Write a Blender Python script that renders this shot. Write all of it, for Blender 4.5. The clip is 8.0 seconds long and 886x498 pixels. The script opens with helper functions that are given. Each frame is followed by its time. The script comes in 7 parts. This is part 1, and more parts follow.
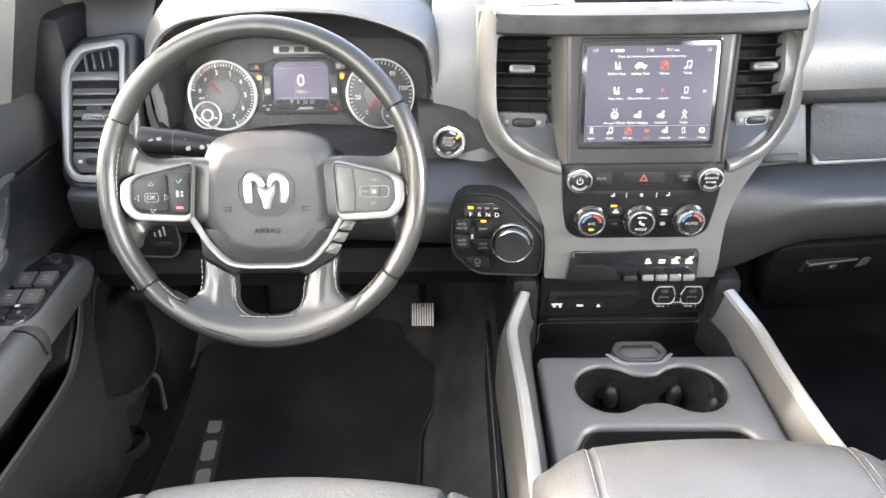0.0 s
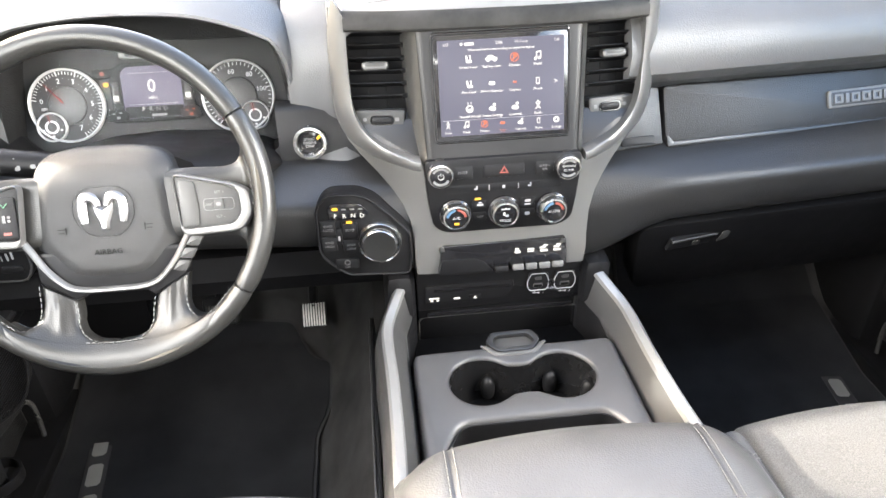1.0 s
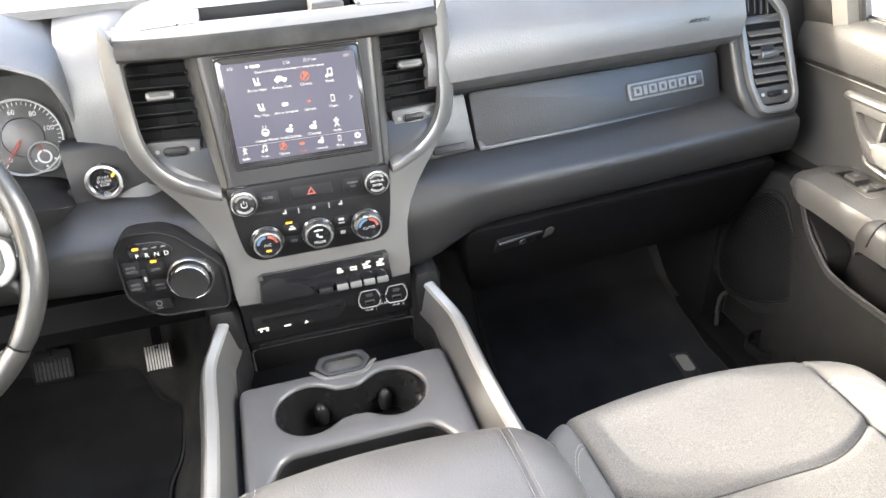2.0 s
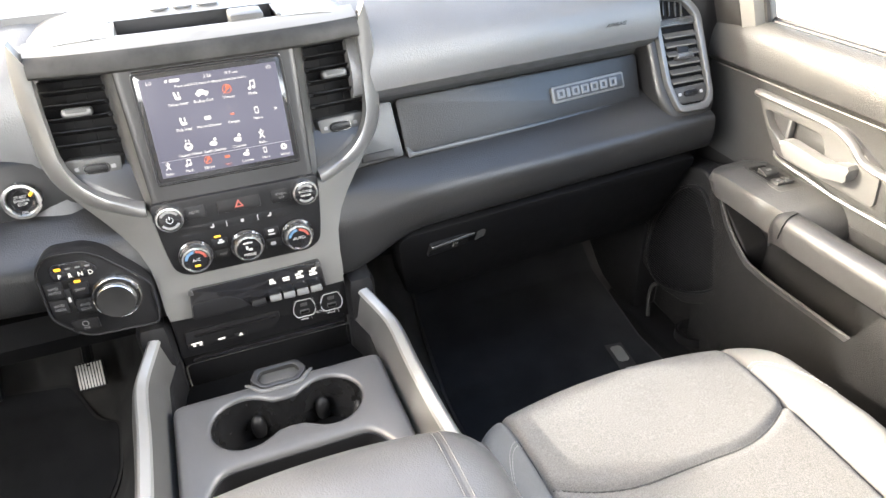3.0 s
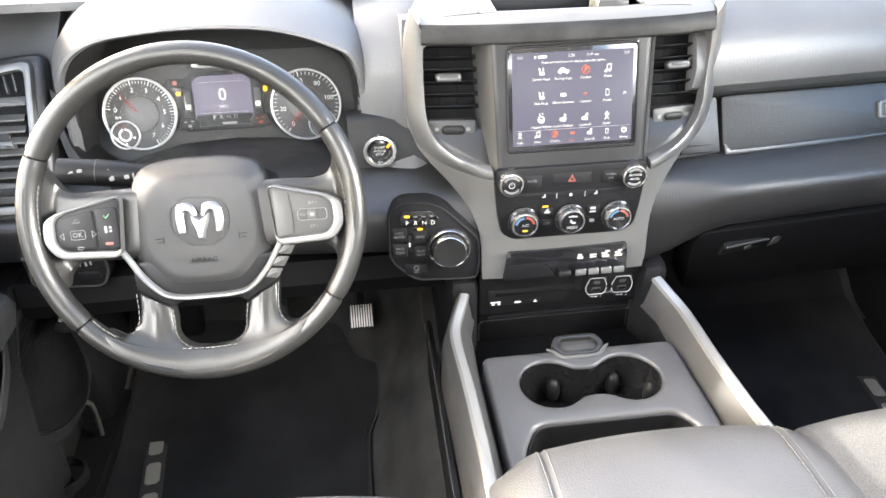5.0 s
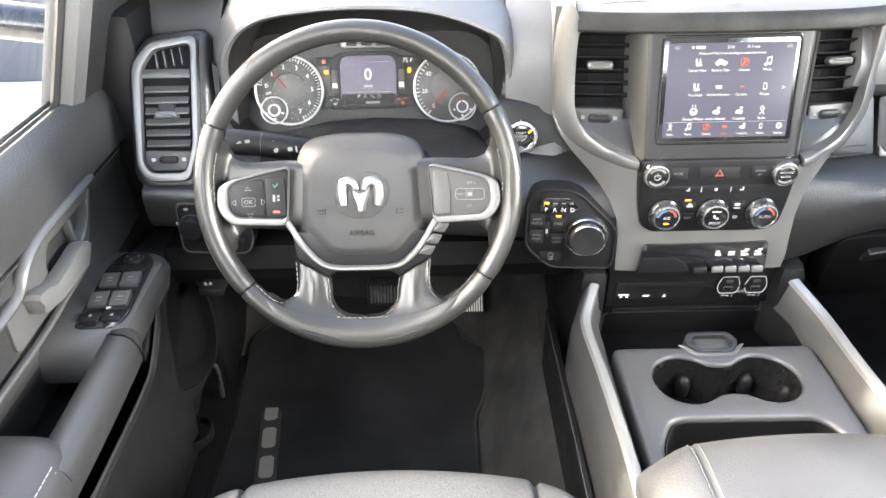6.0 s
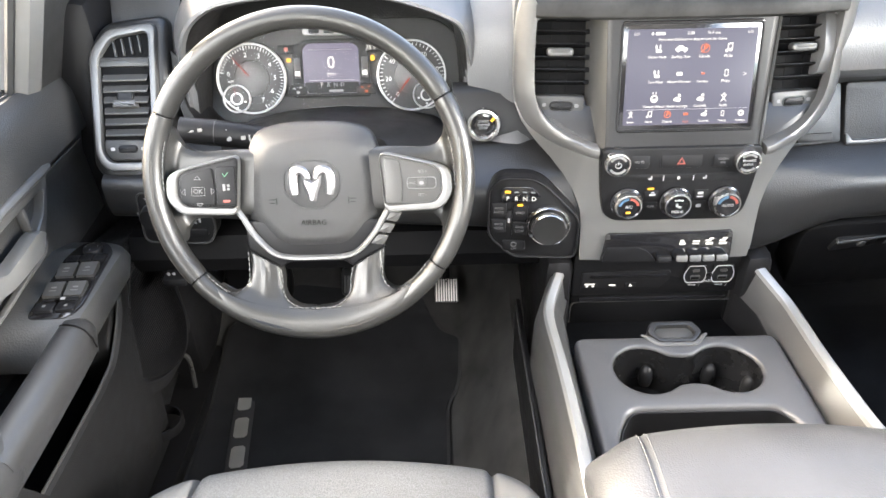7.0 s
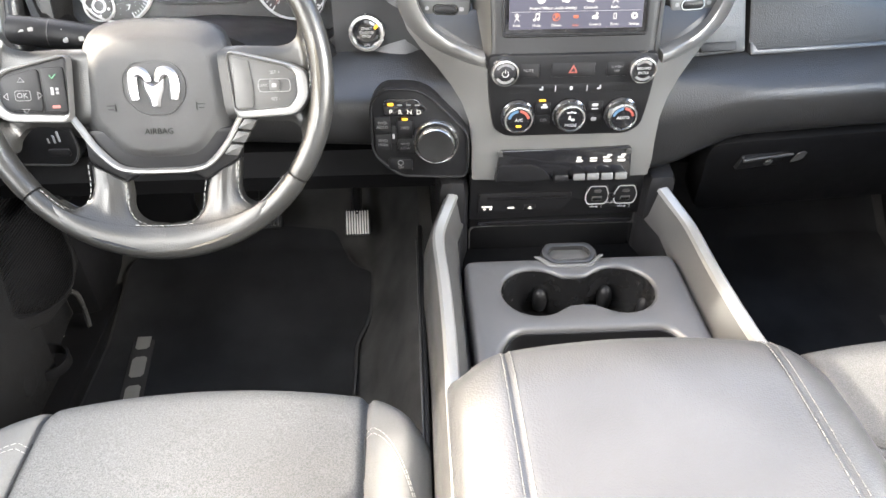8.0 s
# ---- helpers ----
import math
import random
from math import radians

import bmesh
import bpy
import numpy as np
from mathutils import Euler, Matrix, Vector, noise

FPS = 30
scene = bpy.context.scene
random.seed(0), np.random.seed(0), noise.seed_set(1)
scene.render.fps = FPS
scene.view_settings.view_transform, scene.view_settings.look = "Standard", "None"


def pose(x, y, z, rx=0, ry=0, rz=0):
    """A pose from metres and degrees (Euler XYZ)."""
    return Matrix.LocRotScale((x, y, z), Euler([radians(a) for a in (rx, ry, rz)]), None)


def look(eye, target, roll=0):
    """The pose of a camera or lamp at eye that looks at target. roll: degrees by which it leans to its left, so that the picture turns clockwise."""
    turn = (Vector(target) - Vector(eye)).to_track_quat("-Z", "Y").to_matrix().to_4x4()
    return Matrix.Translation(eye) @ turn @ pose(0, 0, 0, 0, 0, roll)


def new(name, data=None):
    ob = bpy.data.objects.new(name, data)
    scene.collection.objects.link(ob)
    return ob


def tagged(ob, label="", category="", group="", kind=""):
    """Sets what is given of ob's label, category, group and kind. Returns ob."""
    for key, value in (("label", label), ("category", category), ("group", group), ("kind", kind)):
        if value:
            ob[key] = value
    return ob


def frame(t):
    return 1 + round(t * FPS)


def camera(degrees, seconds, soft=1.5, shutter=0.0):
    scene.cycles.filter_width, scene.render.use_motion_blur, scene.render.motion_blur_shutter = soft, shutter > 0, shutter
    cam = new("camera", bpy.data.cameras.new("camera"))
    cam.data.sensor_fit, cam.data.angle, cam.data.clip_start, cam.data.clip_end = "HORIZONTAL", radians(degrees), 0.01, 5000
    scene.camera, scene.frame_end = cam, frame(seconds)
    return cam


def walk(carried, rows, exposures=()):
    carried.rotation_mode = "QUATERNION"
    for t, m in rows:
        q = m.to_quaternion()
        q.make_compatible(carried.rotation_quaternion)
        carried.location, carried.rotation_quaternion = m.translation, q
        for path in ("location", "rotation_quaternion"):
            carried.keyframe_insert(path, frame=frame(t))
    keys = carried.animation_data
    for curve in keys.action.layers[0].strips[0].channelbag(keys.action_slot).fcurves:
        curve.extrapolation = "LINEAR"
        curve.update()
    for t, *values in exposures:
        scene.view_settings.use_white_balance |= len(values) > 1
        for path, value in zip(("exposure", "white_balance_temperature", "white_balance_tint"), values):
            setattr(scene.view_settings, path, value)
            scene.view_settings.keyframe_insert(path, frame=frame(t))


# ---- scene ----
cam = camera(65.4, 8.0)
PATH = [
    (0, (-0.26, 0.114, 1.037), (-0.286, 1.832, 0.014), -1.0),
    (0.5, (-0.224, 0.124, 1.042), (-0.178, 1.823, -0.012), -1.3),
    (1, (-0.173, 0.132, 1.052), (0.002, 1.81, -0.021), -1.4),
    (1.5, (-0.117, 0.131, 1.05), (0.217, 1.791, -0.014), -1.7),
    (2, (-0.047, 0.127, 1.051), (0.391, 1.766, -0.009), -2.8),
    (2.2, (-0.051, 0.128, 1.062), (0.462, 1.732, -0.013), -2.4),
    (2.75, (-0.024, 0.120, 1.068), (0.556, 1.706, -0.010), -2.3),
    (3.3, (-0.038, 0.115, 1.07), (0.534, 1.702, -0.005), -2.1),
    (3.5, (-0.06, 0.118, 1.07), (0.491, 1.713, -0.004), -1.7),
    (4, (-0.129, 0.122, 1.077), (0.318, 1.746, 0.0), -1.3),
    (4.5, (-0.202, 0.127, 1.082), (0.116, 1.777, -0.003), -1.0),
    (5, (-0.277, 0.13, 1.082), (-0.09, 1.799, -0.004), -1.1),
    (5.2, (-0.31, 0.135, 1.086), (-0.167, 1.8, -0.013), -1.2),
    (5.75, (-0.371, 0.129, 1.081), (-0.335, 1.797, -0.020), -1.2),
    (6.3, (-0.384, 0.121, 1.075), (-0.402, 1.789, -0.029), -1.3),
    (6.5, (-0.376, 0.122, 1.072), (-0.398, 1.788, -0.034), -1.5),
    (7, (-0.323, 0.129, 1.073), (-0.329, 1.782, -0.053), -1.4),
    (7.5, (-0.248, 0.14, 1.05), (-0.213, 1.763, -0.119), -1.0),
    (8, (-0.206, 0.148, 1.0), (-0.129, 1.718, -0.236), -0.2),
]
EXPOSURE, KELVIN, TINT = 4.38, 7150.0, 8.0
walk(cam, [(t, look(eye, target, roll)) for t, eye, target, roll in PATH], [(0.0, EXPOSURE, KELVIN, TINT), (8.0, EXPOSURE, KELVIN, TINT)])

# ---- sky and sun ----
SUN_FROM = Vector((-1.75, 0.73, 1.0)).normalized()      # the way towards the sun: ahead of the windscreen, over the driver's side
world = bpy.data.worlds.new("world")
scene.world = world
world.use_nodes = True
wn, wl = world.node_tree.nodes, world.node_tree.links
sky = wn.new("ShaderNodeTexSky")
sky.sky_type, sky.sun_disc = "NISHITA", False
sky.air_density, sky.dust_density, sky.ozone_density = 0.7, 3.5, 0.3
sky.sun_elevation = math.asin(SUN_FROM.z)
sky.sun_rotation = math.atan2(SUN_FROM.x, SUN_FROM.y)
wl.new(sky.outputs[0], wn["Background"].inputs[0])
wn["Background"].inputs[1].default_value = 0.15
sun = new("sun", bpy.data.lights.new("sun", "SUN"))
sun.data.energy, sun.data.angle, sun.data.color = 0.70, radians(1.1), (1.0, 0.985, 0.96)
sun.matrix_basis = look(SUN_FROM * 30, (0, 0, 0))


def opening_light(name, eye, target, wide, high, watts, spread=180):
    """Daylight that comes in through one of the openings behind the front seats."""
    lamp = new(name, bpy.data.lights.new(name, "AREA"))
    lamp.data.shape, lamp.data.size, lamp.data.size_y = "RECTANGLE", wide, high
    lamp.data.energy, lamp.data.color = watts, (1.0, 0.982, 0.995)
    lamp.data.spread = radians(spread)
    lamp.matrix_basis = look(eye, target)


opening_light("rear_window_daylight", (0, -1.19, 1.13), (0, 1.0, 0.75), 1.35, 0.34, 1.25)
for s in (-1, 1):
    opening_light("rear_door_daylight", (s * 0.90, -0.65, 0.95), (s * -0.2, 0.6, 0.6), 0.9, 0.5, 1.0 if s > 0 else 1.2)
    opening_light("side_window_daylight", (s * 0.80, 0.22, 1.08), (-0.8, 0.5, 0.78) if s > 0 else (0.35, 0.62, 0.62), 0.85, 0.42, 2.1 if s > 0 else 1.08, 82 if s > 0 else 125)

# ---- materials ----
def material(name, color, rough=0.5, metal=0.0, vary=0.15, vary_scale=6.0, bump=0.0, bump_scale=400.0, kind="noise", coat=0.0, spec=0.5, mix=None, wear=0.06):
    m = bpy.data.materials.new(name)
    m.use_nodes = True
    n, l = m.node_tree.nodes, m.node_tree.links
    b = n["Principled BSDF"]
    b.inputs["Metallic"].default_value = metal
    b.inputs["Coat Weight"].default_value = coat
    b.inputs["Coat Roughness"].default_value = 0.08
    b.inputs["Specular IOR Level"].default_value = spec
    tc = n.new("ShaderNodeTexCoord")
    big = n.new("ShaderNodeTexNoise")
    big.inputs["Scale"].default_value, big.inputs["Detail"].default_value = vary_scale, 5
    l.new(tc.outputs["Object"], big.inputs["Vector"])
    ramp = n.new("ShaderNodeMapRange")
    ramp.inputs[1].default_value, ramp.inputs[2].default_value = 0.3, 0.7
    ramp.inputs[3].default_value, ramp.inputs[4].default_value = 1 - vary, 1 + vary
    l.new(big.outputs[0], ramp.inputs[0])
    mul = n.new("ShaderNodeMix")
    mul.data_type, mul.blend_type = "RGBA", "MULTIPLY"
    mul.inputs[0].default_value = 1
    mul.inputs[6].default_value = (*color, 1)
    l.new(ramp.outputs[0], mul.inputs[7])
    out = mul.outputs[2]
    rr = n.new("ShaderNodeMapRange")
    rr.inputs[1].default_value, rr.inputs[2].default_value = 0.25, 0.75
    rr.inputs[3].default_value, rr.inputs[4].default_value = max(rough - (0.008 if metal else wear), 0.02), min(rough + (0.008 if metal else wear), 1)
    mid = n.new("ShaderNodeTexNoise")
    mid.inputs["Scale"].default_value, mid.inputs["Detail"].default_value = vary_scale * 7, 6
    l.new(tc.outputs["Object"], mid.inputs["Vector"])
    l.new(mid.outputs[0], rr.inputs[0])
    l.new(rr.outputs[0], b.inputs["Roughness"])
    if bump or mix:
        if kind == "leather":
            fine = n.new("ShaderNodeTexVoronoi")
            fine.feature = "SMOOTH_F1"
            fine.inputs["Smoothness"].default_value, fine.inputs["Detail"].default_value = 0.35, 0.6
        else:
            fine = n.new("ShaderNodeTexNoise")
            fine.inputs["Detail"].default_value = 3
        fine.inputs["Scale"].default_value = bump_scale * (0.72 if kind == "leather" else 1.0)
        l.new(tc.outputs["Object"], fine.inputs["Vector"])
        if bump:
            bp = n.new("ShaderNodeBump")
            bp.inputs["Strength"].default_value, bp.inputs["Distance"].default_value = bump, (0.0011 if kind == "leather" else 0.001)
            l.new(fine.outputs[0], bp.inputs["Height"])
            l.new(bp.outputs[0], b.inputs["Normal"])
        if mix:
            mx = n.new("ShaderNodeMix")
            mx.data_type = "RGBA"
            mr = n.new("ShaderNodeMapRange")
            mr.inputs[1].default_value, mr.inputs[2].default_value = 0.35, 0.65
            l.new(fine.outputs[0], mr.inputs[0])
            l.new(mr.outputs[0], mx.inputs[0])
            l.new(mul.outputs[2], mx.inputs[6])
            mx.inputs[7].default_value = (*mix, 1)
            out = mx.outputs[2]
    l.new(out, b.inputs["Base Color"])
    return m


def glowing(name, color, strength):
    m = bpy.data.materials.new(name)
    m.use_nodes = True
    b = m.node_tree.nodes["Principled BSDF"]
    b.inputs["Base Color"].default_value = (0.02, 0.02, 0.02, 1)
    b.inputs["Roughness"].default_value = 0.3
    b.inputs["Specular IOR Level"].default_value = 0.08
    b.inputs["Emission Color"].default_value = (*color, 1)
    b.inputs["Emission Strength"].default_value = strength
    return m


def clear(name, tint=(0.95, 0.97, 0.96), rough=0.0, ior=1.45):
    m = bpy.data.materials.new(name)
    m.use_nodes = True
    n, l = m.node_tree.nodes, m.node_tree.links
    n.remove(n["Principled BSDF"])
    tr, gl, mx, fr = (n.new("ShaderNodeBsdf" + k) for k in ("Transparent", "Glossy")), None, n.new("ShaderNodeMixShader"), n.new("ShaderNodeFresnel")
    tr, gl = tr
    tr.inputs[0].default_value = (*tint, 1)
    gl.inputs["Roughness"].default_value = rough
    fr.inputs[0].default_value = ior
    l.new(fr.outputs[0], mx.inputs[0])
    l.new(tr.outputs[0], mx.inputs[1])
    l.new(gl.outputs[0], mx.inputs[2])
    l.new(mx.outputs[0], n["Material Output"].inputs[0])
    return m


VINYL = material("black_grained_vinyl", (0.0110, 0.0110, 0.0112), 0.34, spec=0.46, vary=0.12, bump=0.25, bump_scale=760, kind="leather", wear=0.02)
PAD = material("soft_dash_vinyl", (0.070, 0.0703, 0.0715), 0.40, vary=0.12, bump=0.2, bump_scale=640, kind="leather")
PLASTIC = material("black_moulded_plastic", (0.0065, 0.0065, 0.007), 0.40, vary=0.2, bump=0.25, bump_scale=900, spec=0.17)
# darker than the black plastic: shade of recesses and under-dash parts is in the colour
DARK = material("near_black_shade_plastic", (0.0025, 0.0025, 0.0028), 0.65, spec=0.1)
GLOSS = material("gloss_black_plastic", (0.008, 0.008, 0.009), 0.12, vary=0.1, coat=0.6)
SATIN = material("satin_grey_painted_trim", (0.100, 0.099, 0.0958), 0.38, metal=0.3, vary=0.05)
GREY = material("dark_satin_grey_plastic", (0.042, 0.042, 0.041), 0.36, metal=0.25, vary=0.08)
SILVER = material("bright_silver_trim", (0.110, 0.1097, 0.1080), 0.38, metal=0.6, vary=0.05)
RINGSILVER = material("pale_silver_ring", (0.50, 0.50, 0.495), 0.27, metal=1.0, vary=0.04)
RIMLEATHER = material("worn_black_leather", (0.012, 0.012, 0.0115), 0.33, spec=0.42, vary=0.05, vary_scale=7, bump=0.16, bump_scale=900, kind="leather", wear=0.012)
HUBLEATHER = material("grained_airbag_cover", (0.0115, 0.0115, 0.0118), 0.37, spec=0.4, vary=0.1, bump=0.42, bump_scale=1900, kind="leather")
ARMLEATHER = material("grey_armrest_vinyl", (0.0345, 0.0345, 0.0352), 0.38, vary=0.12, vary_scale=9, bump=0.2, bump_scale=650, kind="leather")
FABRIC = material("grey_woven_seat_cloth", (0.118, 0.118, 0.1175), 0.95, vary=0.08, bump=0.5, bump_scale=620, kind="noise", spec=0.15, mix=(0.076, 0.076, 0.075))
BOLSTER = material("light_grey_seat_cloth", (0.105, 0.1050, 0.1045), 0.9, vary=0.06, bump=0.5, bump_scale=1100, kind="noise", spec=0.2, mix=(0.082, 0.082, 0.080))
WHEELTHREAD = material("grey_wheel_thread", (0.085, 0.085, 0.083), 0.7)
THREAD = material("pale_stitching_thread", (0.19, 0.187, 0.178), 0.8)
ARMTHREAD = material("grey_armrest_thread", (0.055, 0.055, 0.0545), 0.8)
CARPET = material("dark_grey_carpet", (0.036, 0.0355, 0.0345), 1.0, vary=0.35, vary_scale=12, bump=1.0, bump_scale=900, spec=0.1)
MATCLOTH = material("black_floor_mat_carpet", (0.0165, 0.0168, 0.0180), 1.0, vary=0.25, vary_scale=12, bump=0.8, bump_scale=1200, spec=0.1)
MATEDGE = material("black_bound_edge", (0.016, 0.016, 0.0162), 0.8)
MATLOGO = material("beige_woven_label", (0.17, 0.165, 0.15), 0.9, bump=0.5, bump_scale=1200)
DOORSKIN = material("dark_grey_door_vinyl", (0.026, 0.0261, 0.026), 0.36, vary=0.15, bump=0.3, bump_scale=620, kind="leather", spec=0.4)
DOORSATIN = material("satin_warm_grey_door_trim", (0.080, 0.0797, 0.0785), 0.37, metal=0.35, vary=0.08)
PILLAR = material("warm_grey_pillar_trim", (0.085, 0.084, 0.0805), 0.6, vary=0.1, bump=0.3, bump_scale=800)
HEADLINER = material("light_grey_headliner", (0.42, 0.41, 0.39), 0.95, bump=0.4, bump_scale=700)
RUBBER = material("black_rubber_seal", (0.012, 0.012, 0.012), 0.6)
STEEL = material("brushed_pedal_metal", (0.5, 0.49, 0.46), 0.35, metal=0.7, vary=0.1)
WHITEINK = material("white_printed_ink", (0.24, 0.24, 0.237), 0.5)
GREYINK = material("grey_printed_ink", (0.10, 0.10, 0.10), 0.5)
FAINTINK = material("embossed_marking", (0.004, 0.004, 0.004), 0.8, spec=0.12)
REDINK = material("red_printed_ink", (0.17, 0.035, 0.025), 0.5)
BLUEINK = material("blue_printed_ink", (0.04, 0.09, 0.15), 0.5)
GREENINK = material("green_printed_ink", (0.05, 0.15, 0.08), 0.5)
PADGREY = material("grey_switch_pad", (0.030, 0.030, 0.0293), 0.42, spec=0.32)
DIAL = material("dark_grey_gauge_face", (0.020, 0.020, 0.0198), 0.5, vary=0.1)
DIALMID = material("grey_gauge_centre", (0.034, 0.034, 0.0335), 0.4, metal=0.1)
CONCRETE = material("pale_concrete", (0.55, 0.54, 0.52), 0.9, vary=0.08, vary_scale=0.6, bump=0.3, bump_scale=30)
WALLDARK = material("dark_grey_cladding", (0.09, 0.09, 0.1), 0.7, vary=0.1, vary_scale=0.4)
WALLBROWN = material("brown_grey_wall", (0.16, 0.14, 0.12), 0.8, vary=0.15, vary_scale=0.5)
BODYPAINT = material("dark_body_paint", (0.02, 0.02, 0.022), 0.25, coat=0.6)
GLASS = clear("clear_glass")
LENS = clear("cluster_lens", (0.95, 0.95, 0.95), 0.02, 1.12)
GAUGERING = material("bright_gauge_ring", (0.40, 0.40, 0.395), 0.32, metal=0.3, vary=0.03)
EMBLEMSILVER = material("satin_chrome_emblem", (0.165, 0.165, 0.168), 0.30, metal=0.8, vary=0.03)
SURROUND = material("dark_satin_screen_surround", (0.0125, 0.0125, 0.0128), 0.36, spec=0.2, vary=0.08, bump=0.08, bump_scale=900)
KNOBCAP = material("dark_knob_cap", (0.010, 0.010, 0.010), 0.40, spec=0.25, vary=0.08)
INLAYVINYL = material("grained_inlay_vinyl", (0.0080, 0.0080, 0.0083), 0.37, spec=0.44, vary=0.12, bump=0.3, bump_scale=800, kind="leather", wear=0.02)
CHINGREY = material("dark_grey_dished_plastic", (0.013, 0.013, 0.0134), 0.34, vary=0.1, bump=0.1, bump_scale=900)
CONSOLEGREY = material("satin_console_grey", (0.054, 0.0534, 0.0522), 0.36, metal=0.4, vary=0.08, bump=0.1, bump_scale=900)
DOORPOD = material("dark_grey_pod_vinyl", (0.035, 0.035, 0.0347), 0.45, vary=0.12, bump=0.25, bump_scale=500, kind="leather")
SCUFFED = material("scuffed_dark_lip", (0.012, 0.0118, 0.0113), 0.55, vary=0.55, vary_scale=26, bump=0.15, bump_scale=300, wear=0.14, spec=0.18)
SURROUNDSIDE = material("satin_grey_screen_cheek", (0.040, 0.040, 0.0385), 0.34, metal=0.35, vary=0.06)
HOODLINING = material("dark_hood_lining", (0.0075, 0.0075, 0.0076), 0.55, spec=0.2, vary=0.12, bump=0.3, bump_scale=500, kind="leather")
# black plastic, darkened further for the shade low on the doors
DOORLOW = material("black_grained_lower_door", (0.009, 0.009, 0.0092), 0.48, vary=0.15, bump=0.5, bump_scale=900, kind="leather", spec=0.12)
SAIL = material("dark_corner_vinyl", (0.013, 0.0128, 0.0125), 0.55, vary=0.12, bump=0.3, bump_scale=500, kind="leather")
RAILSILVER = material("pale_satin_silver_rail", (0.20, 0.20, 0.197), 0.36, metal=0.55, vary=0.05)
CLUSTERBLACK = material("matt_black_gauge_frame", (0.010, 0.010, 0.0103), 0.45, vary=0.1, spec=0.2)
MIRROR = material("mirror_glass", (0.9, 0.9, 0.9), 0.02, metal=1.0, vary=0.0)
# white ink in a lighter copy, to offset the shade under the gauge hood
DIALINK = material("white_gauge_ink", (0.46, 0.46, 0.455), 0.5)
DIALMASK = material("dark_grey_gauge_mask", (0.024, 0.024, 0.0238), 0.45, vary=0.1, spec=0.3)
DOORPAD = material("padded_door_vinyl", (0.021, 0.021, 0.0213), 0.40, vary=0.12, bump=0.22, bump_scale=1300, kind="leather", spec=0.5)
LEVERSILVER = material("pale_satin_lever", (0.15, 0.15, 0.147), 0.34, metal=0.5, vary=0.04)
SCREENGLOW = glowing("lit_touchscreen", (0.24, 0.24, 0.42), 0.0275)
LCDGLOW = glowing("lit_cluster_display", (0.24, 0.225, 0.34), 0.055)
ICONGLOW = glowing("white_screen_icons", (1.0, 1.0, 1.0), 0.0889)
REDGLOW = glowing("orange_red_screen_icons", (1.0, 0.20, 0.07), 0.052)
AMBER = glowing("amber_indicator", (1.0, 0.5, 0.03), 0.1184)
NEEDLE = glowing("red_gauge_needle", (1.0, 0.08, 0.03), 0.0436)
BUTTONGLOW = glowing("white_backlit_marking", (1.0, 1.0, 1.0), 0.0748)

# ---- building tools ----
def P(x, y, z, lean=0.0, yaw=0.0, roll=0.0):
    """A face that looks backwards at the cabin: local x to the right, y up (leaning away by lean), z out of the face."""
    return pose(x, y, z, 90 - lean, 0, yaw) @ pose(0, 0, 0, 0, 0, roll)


def finish(bm, material_, name):
    bmesh.ops.remove_doubles(bm, verts=bm.verts, dist=1e-6)
    bmesh.ops.recalc_face_normals(bm, faces=bm.faces)
    for f in bm.faces:
        f.smooth = True
    for e in bm.edges:
        if len(e.link_faces) == 2 and e.calc_face_angle(0) > radians(38):
            e.smooth = False
    me = bpy.data.meshes.new(name)
    bm.to_mesh(me)
    bm.free()
    me.materials.append(material_)
    return me


def part(name, bm, material_, parent, label=""):
    ob = new(name, finish(bm, material_, name))
    ob.parent = parent
    if parent.type == "MESH":
        ob.matrix_parent_inverse = Matrix.Identity(4)
    return tagged(ob, label)


def thing(name, label, category, group="", kind="", at=(0, 0, 0)):
    ob = new(name)
    ob.empty_display_size = 0.05
    return tagged(ob, label, category, group, kind)


def solid(name, bm, material_, label, category="", group="", kind=""):
    return tagged(new(name, finish(bm, material_, name)), label, category, group, kind)


def smooth(pts, n=6, closed=True):
    """Catmull-Rom through the points."""
    pts = [Vector(p) for p in pts]
    out, c = [], len(pts)
    for i in range(c if closed else c - 1):
        a, b, d, e = (pts[(i + k) % c] if closed else pts[min(max(i + k, 0), c - 1)] for k in (-1, 0, 1, 2))
        for k in range(n):
            t = k / n
            out.append(0.5 * (2 * b + (d - a) * t + (2 * a - 5 * b + 4 * d - e) * t * t + (3 * b - a - 3 * d + e) * t ** 3))
    if not closed:
        out.append(pts[-1])
    return out


def rrect(w, h, r, cx=0.0, cy=0.0, seg=5):
    r = min(r, w / 2 - 1e-5, h / 2 - 1e-5)
    out = []
    for sx, sy, a0 in ((1, 1, 0), (-1, 1, 90), (-1, -1, 180), (1, -1, 270)):
        for k in range(seg + 1):
            a = radians(a0 + 90 * k / seg)
            out.append((cx + sx * (w / 2 - r) + r * math.cos(a), cy + sy * (h / 2 - r) + r * math.sin(a)))
    return out


def disc(r, cx=0.0, cy=0.0, n=32, a0=0, a1=360):
    full = abs(a1 - a0) >= 360
    return [(cx + r * math.cos(radians(a0 + (a1 - a0) * k / (n if full else n - 1))), cy + r * math.sin(radians(a0 + (a1 - a0) * k / (n if full else n - 1)))) for k in range(n)]


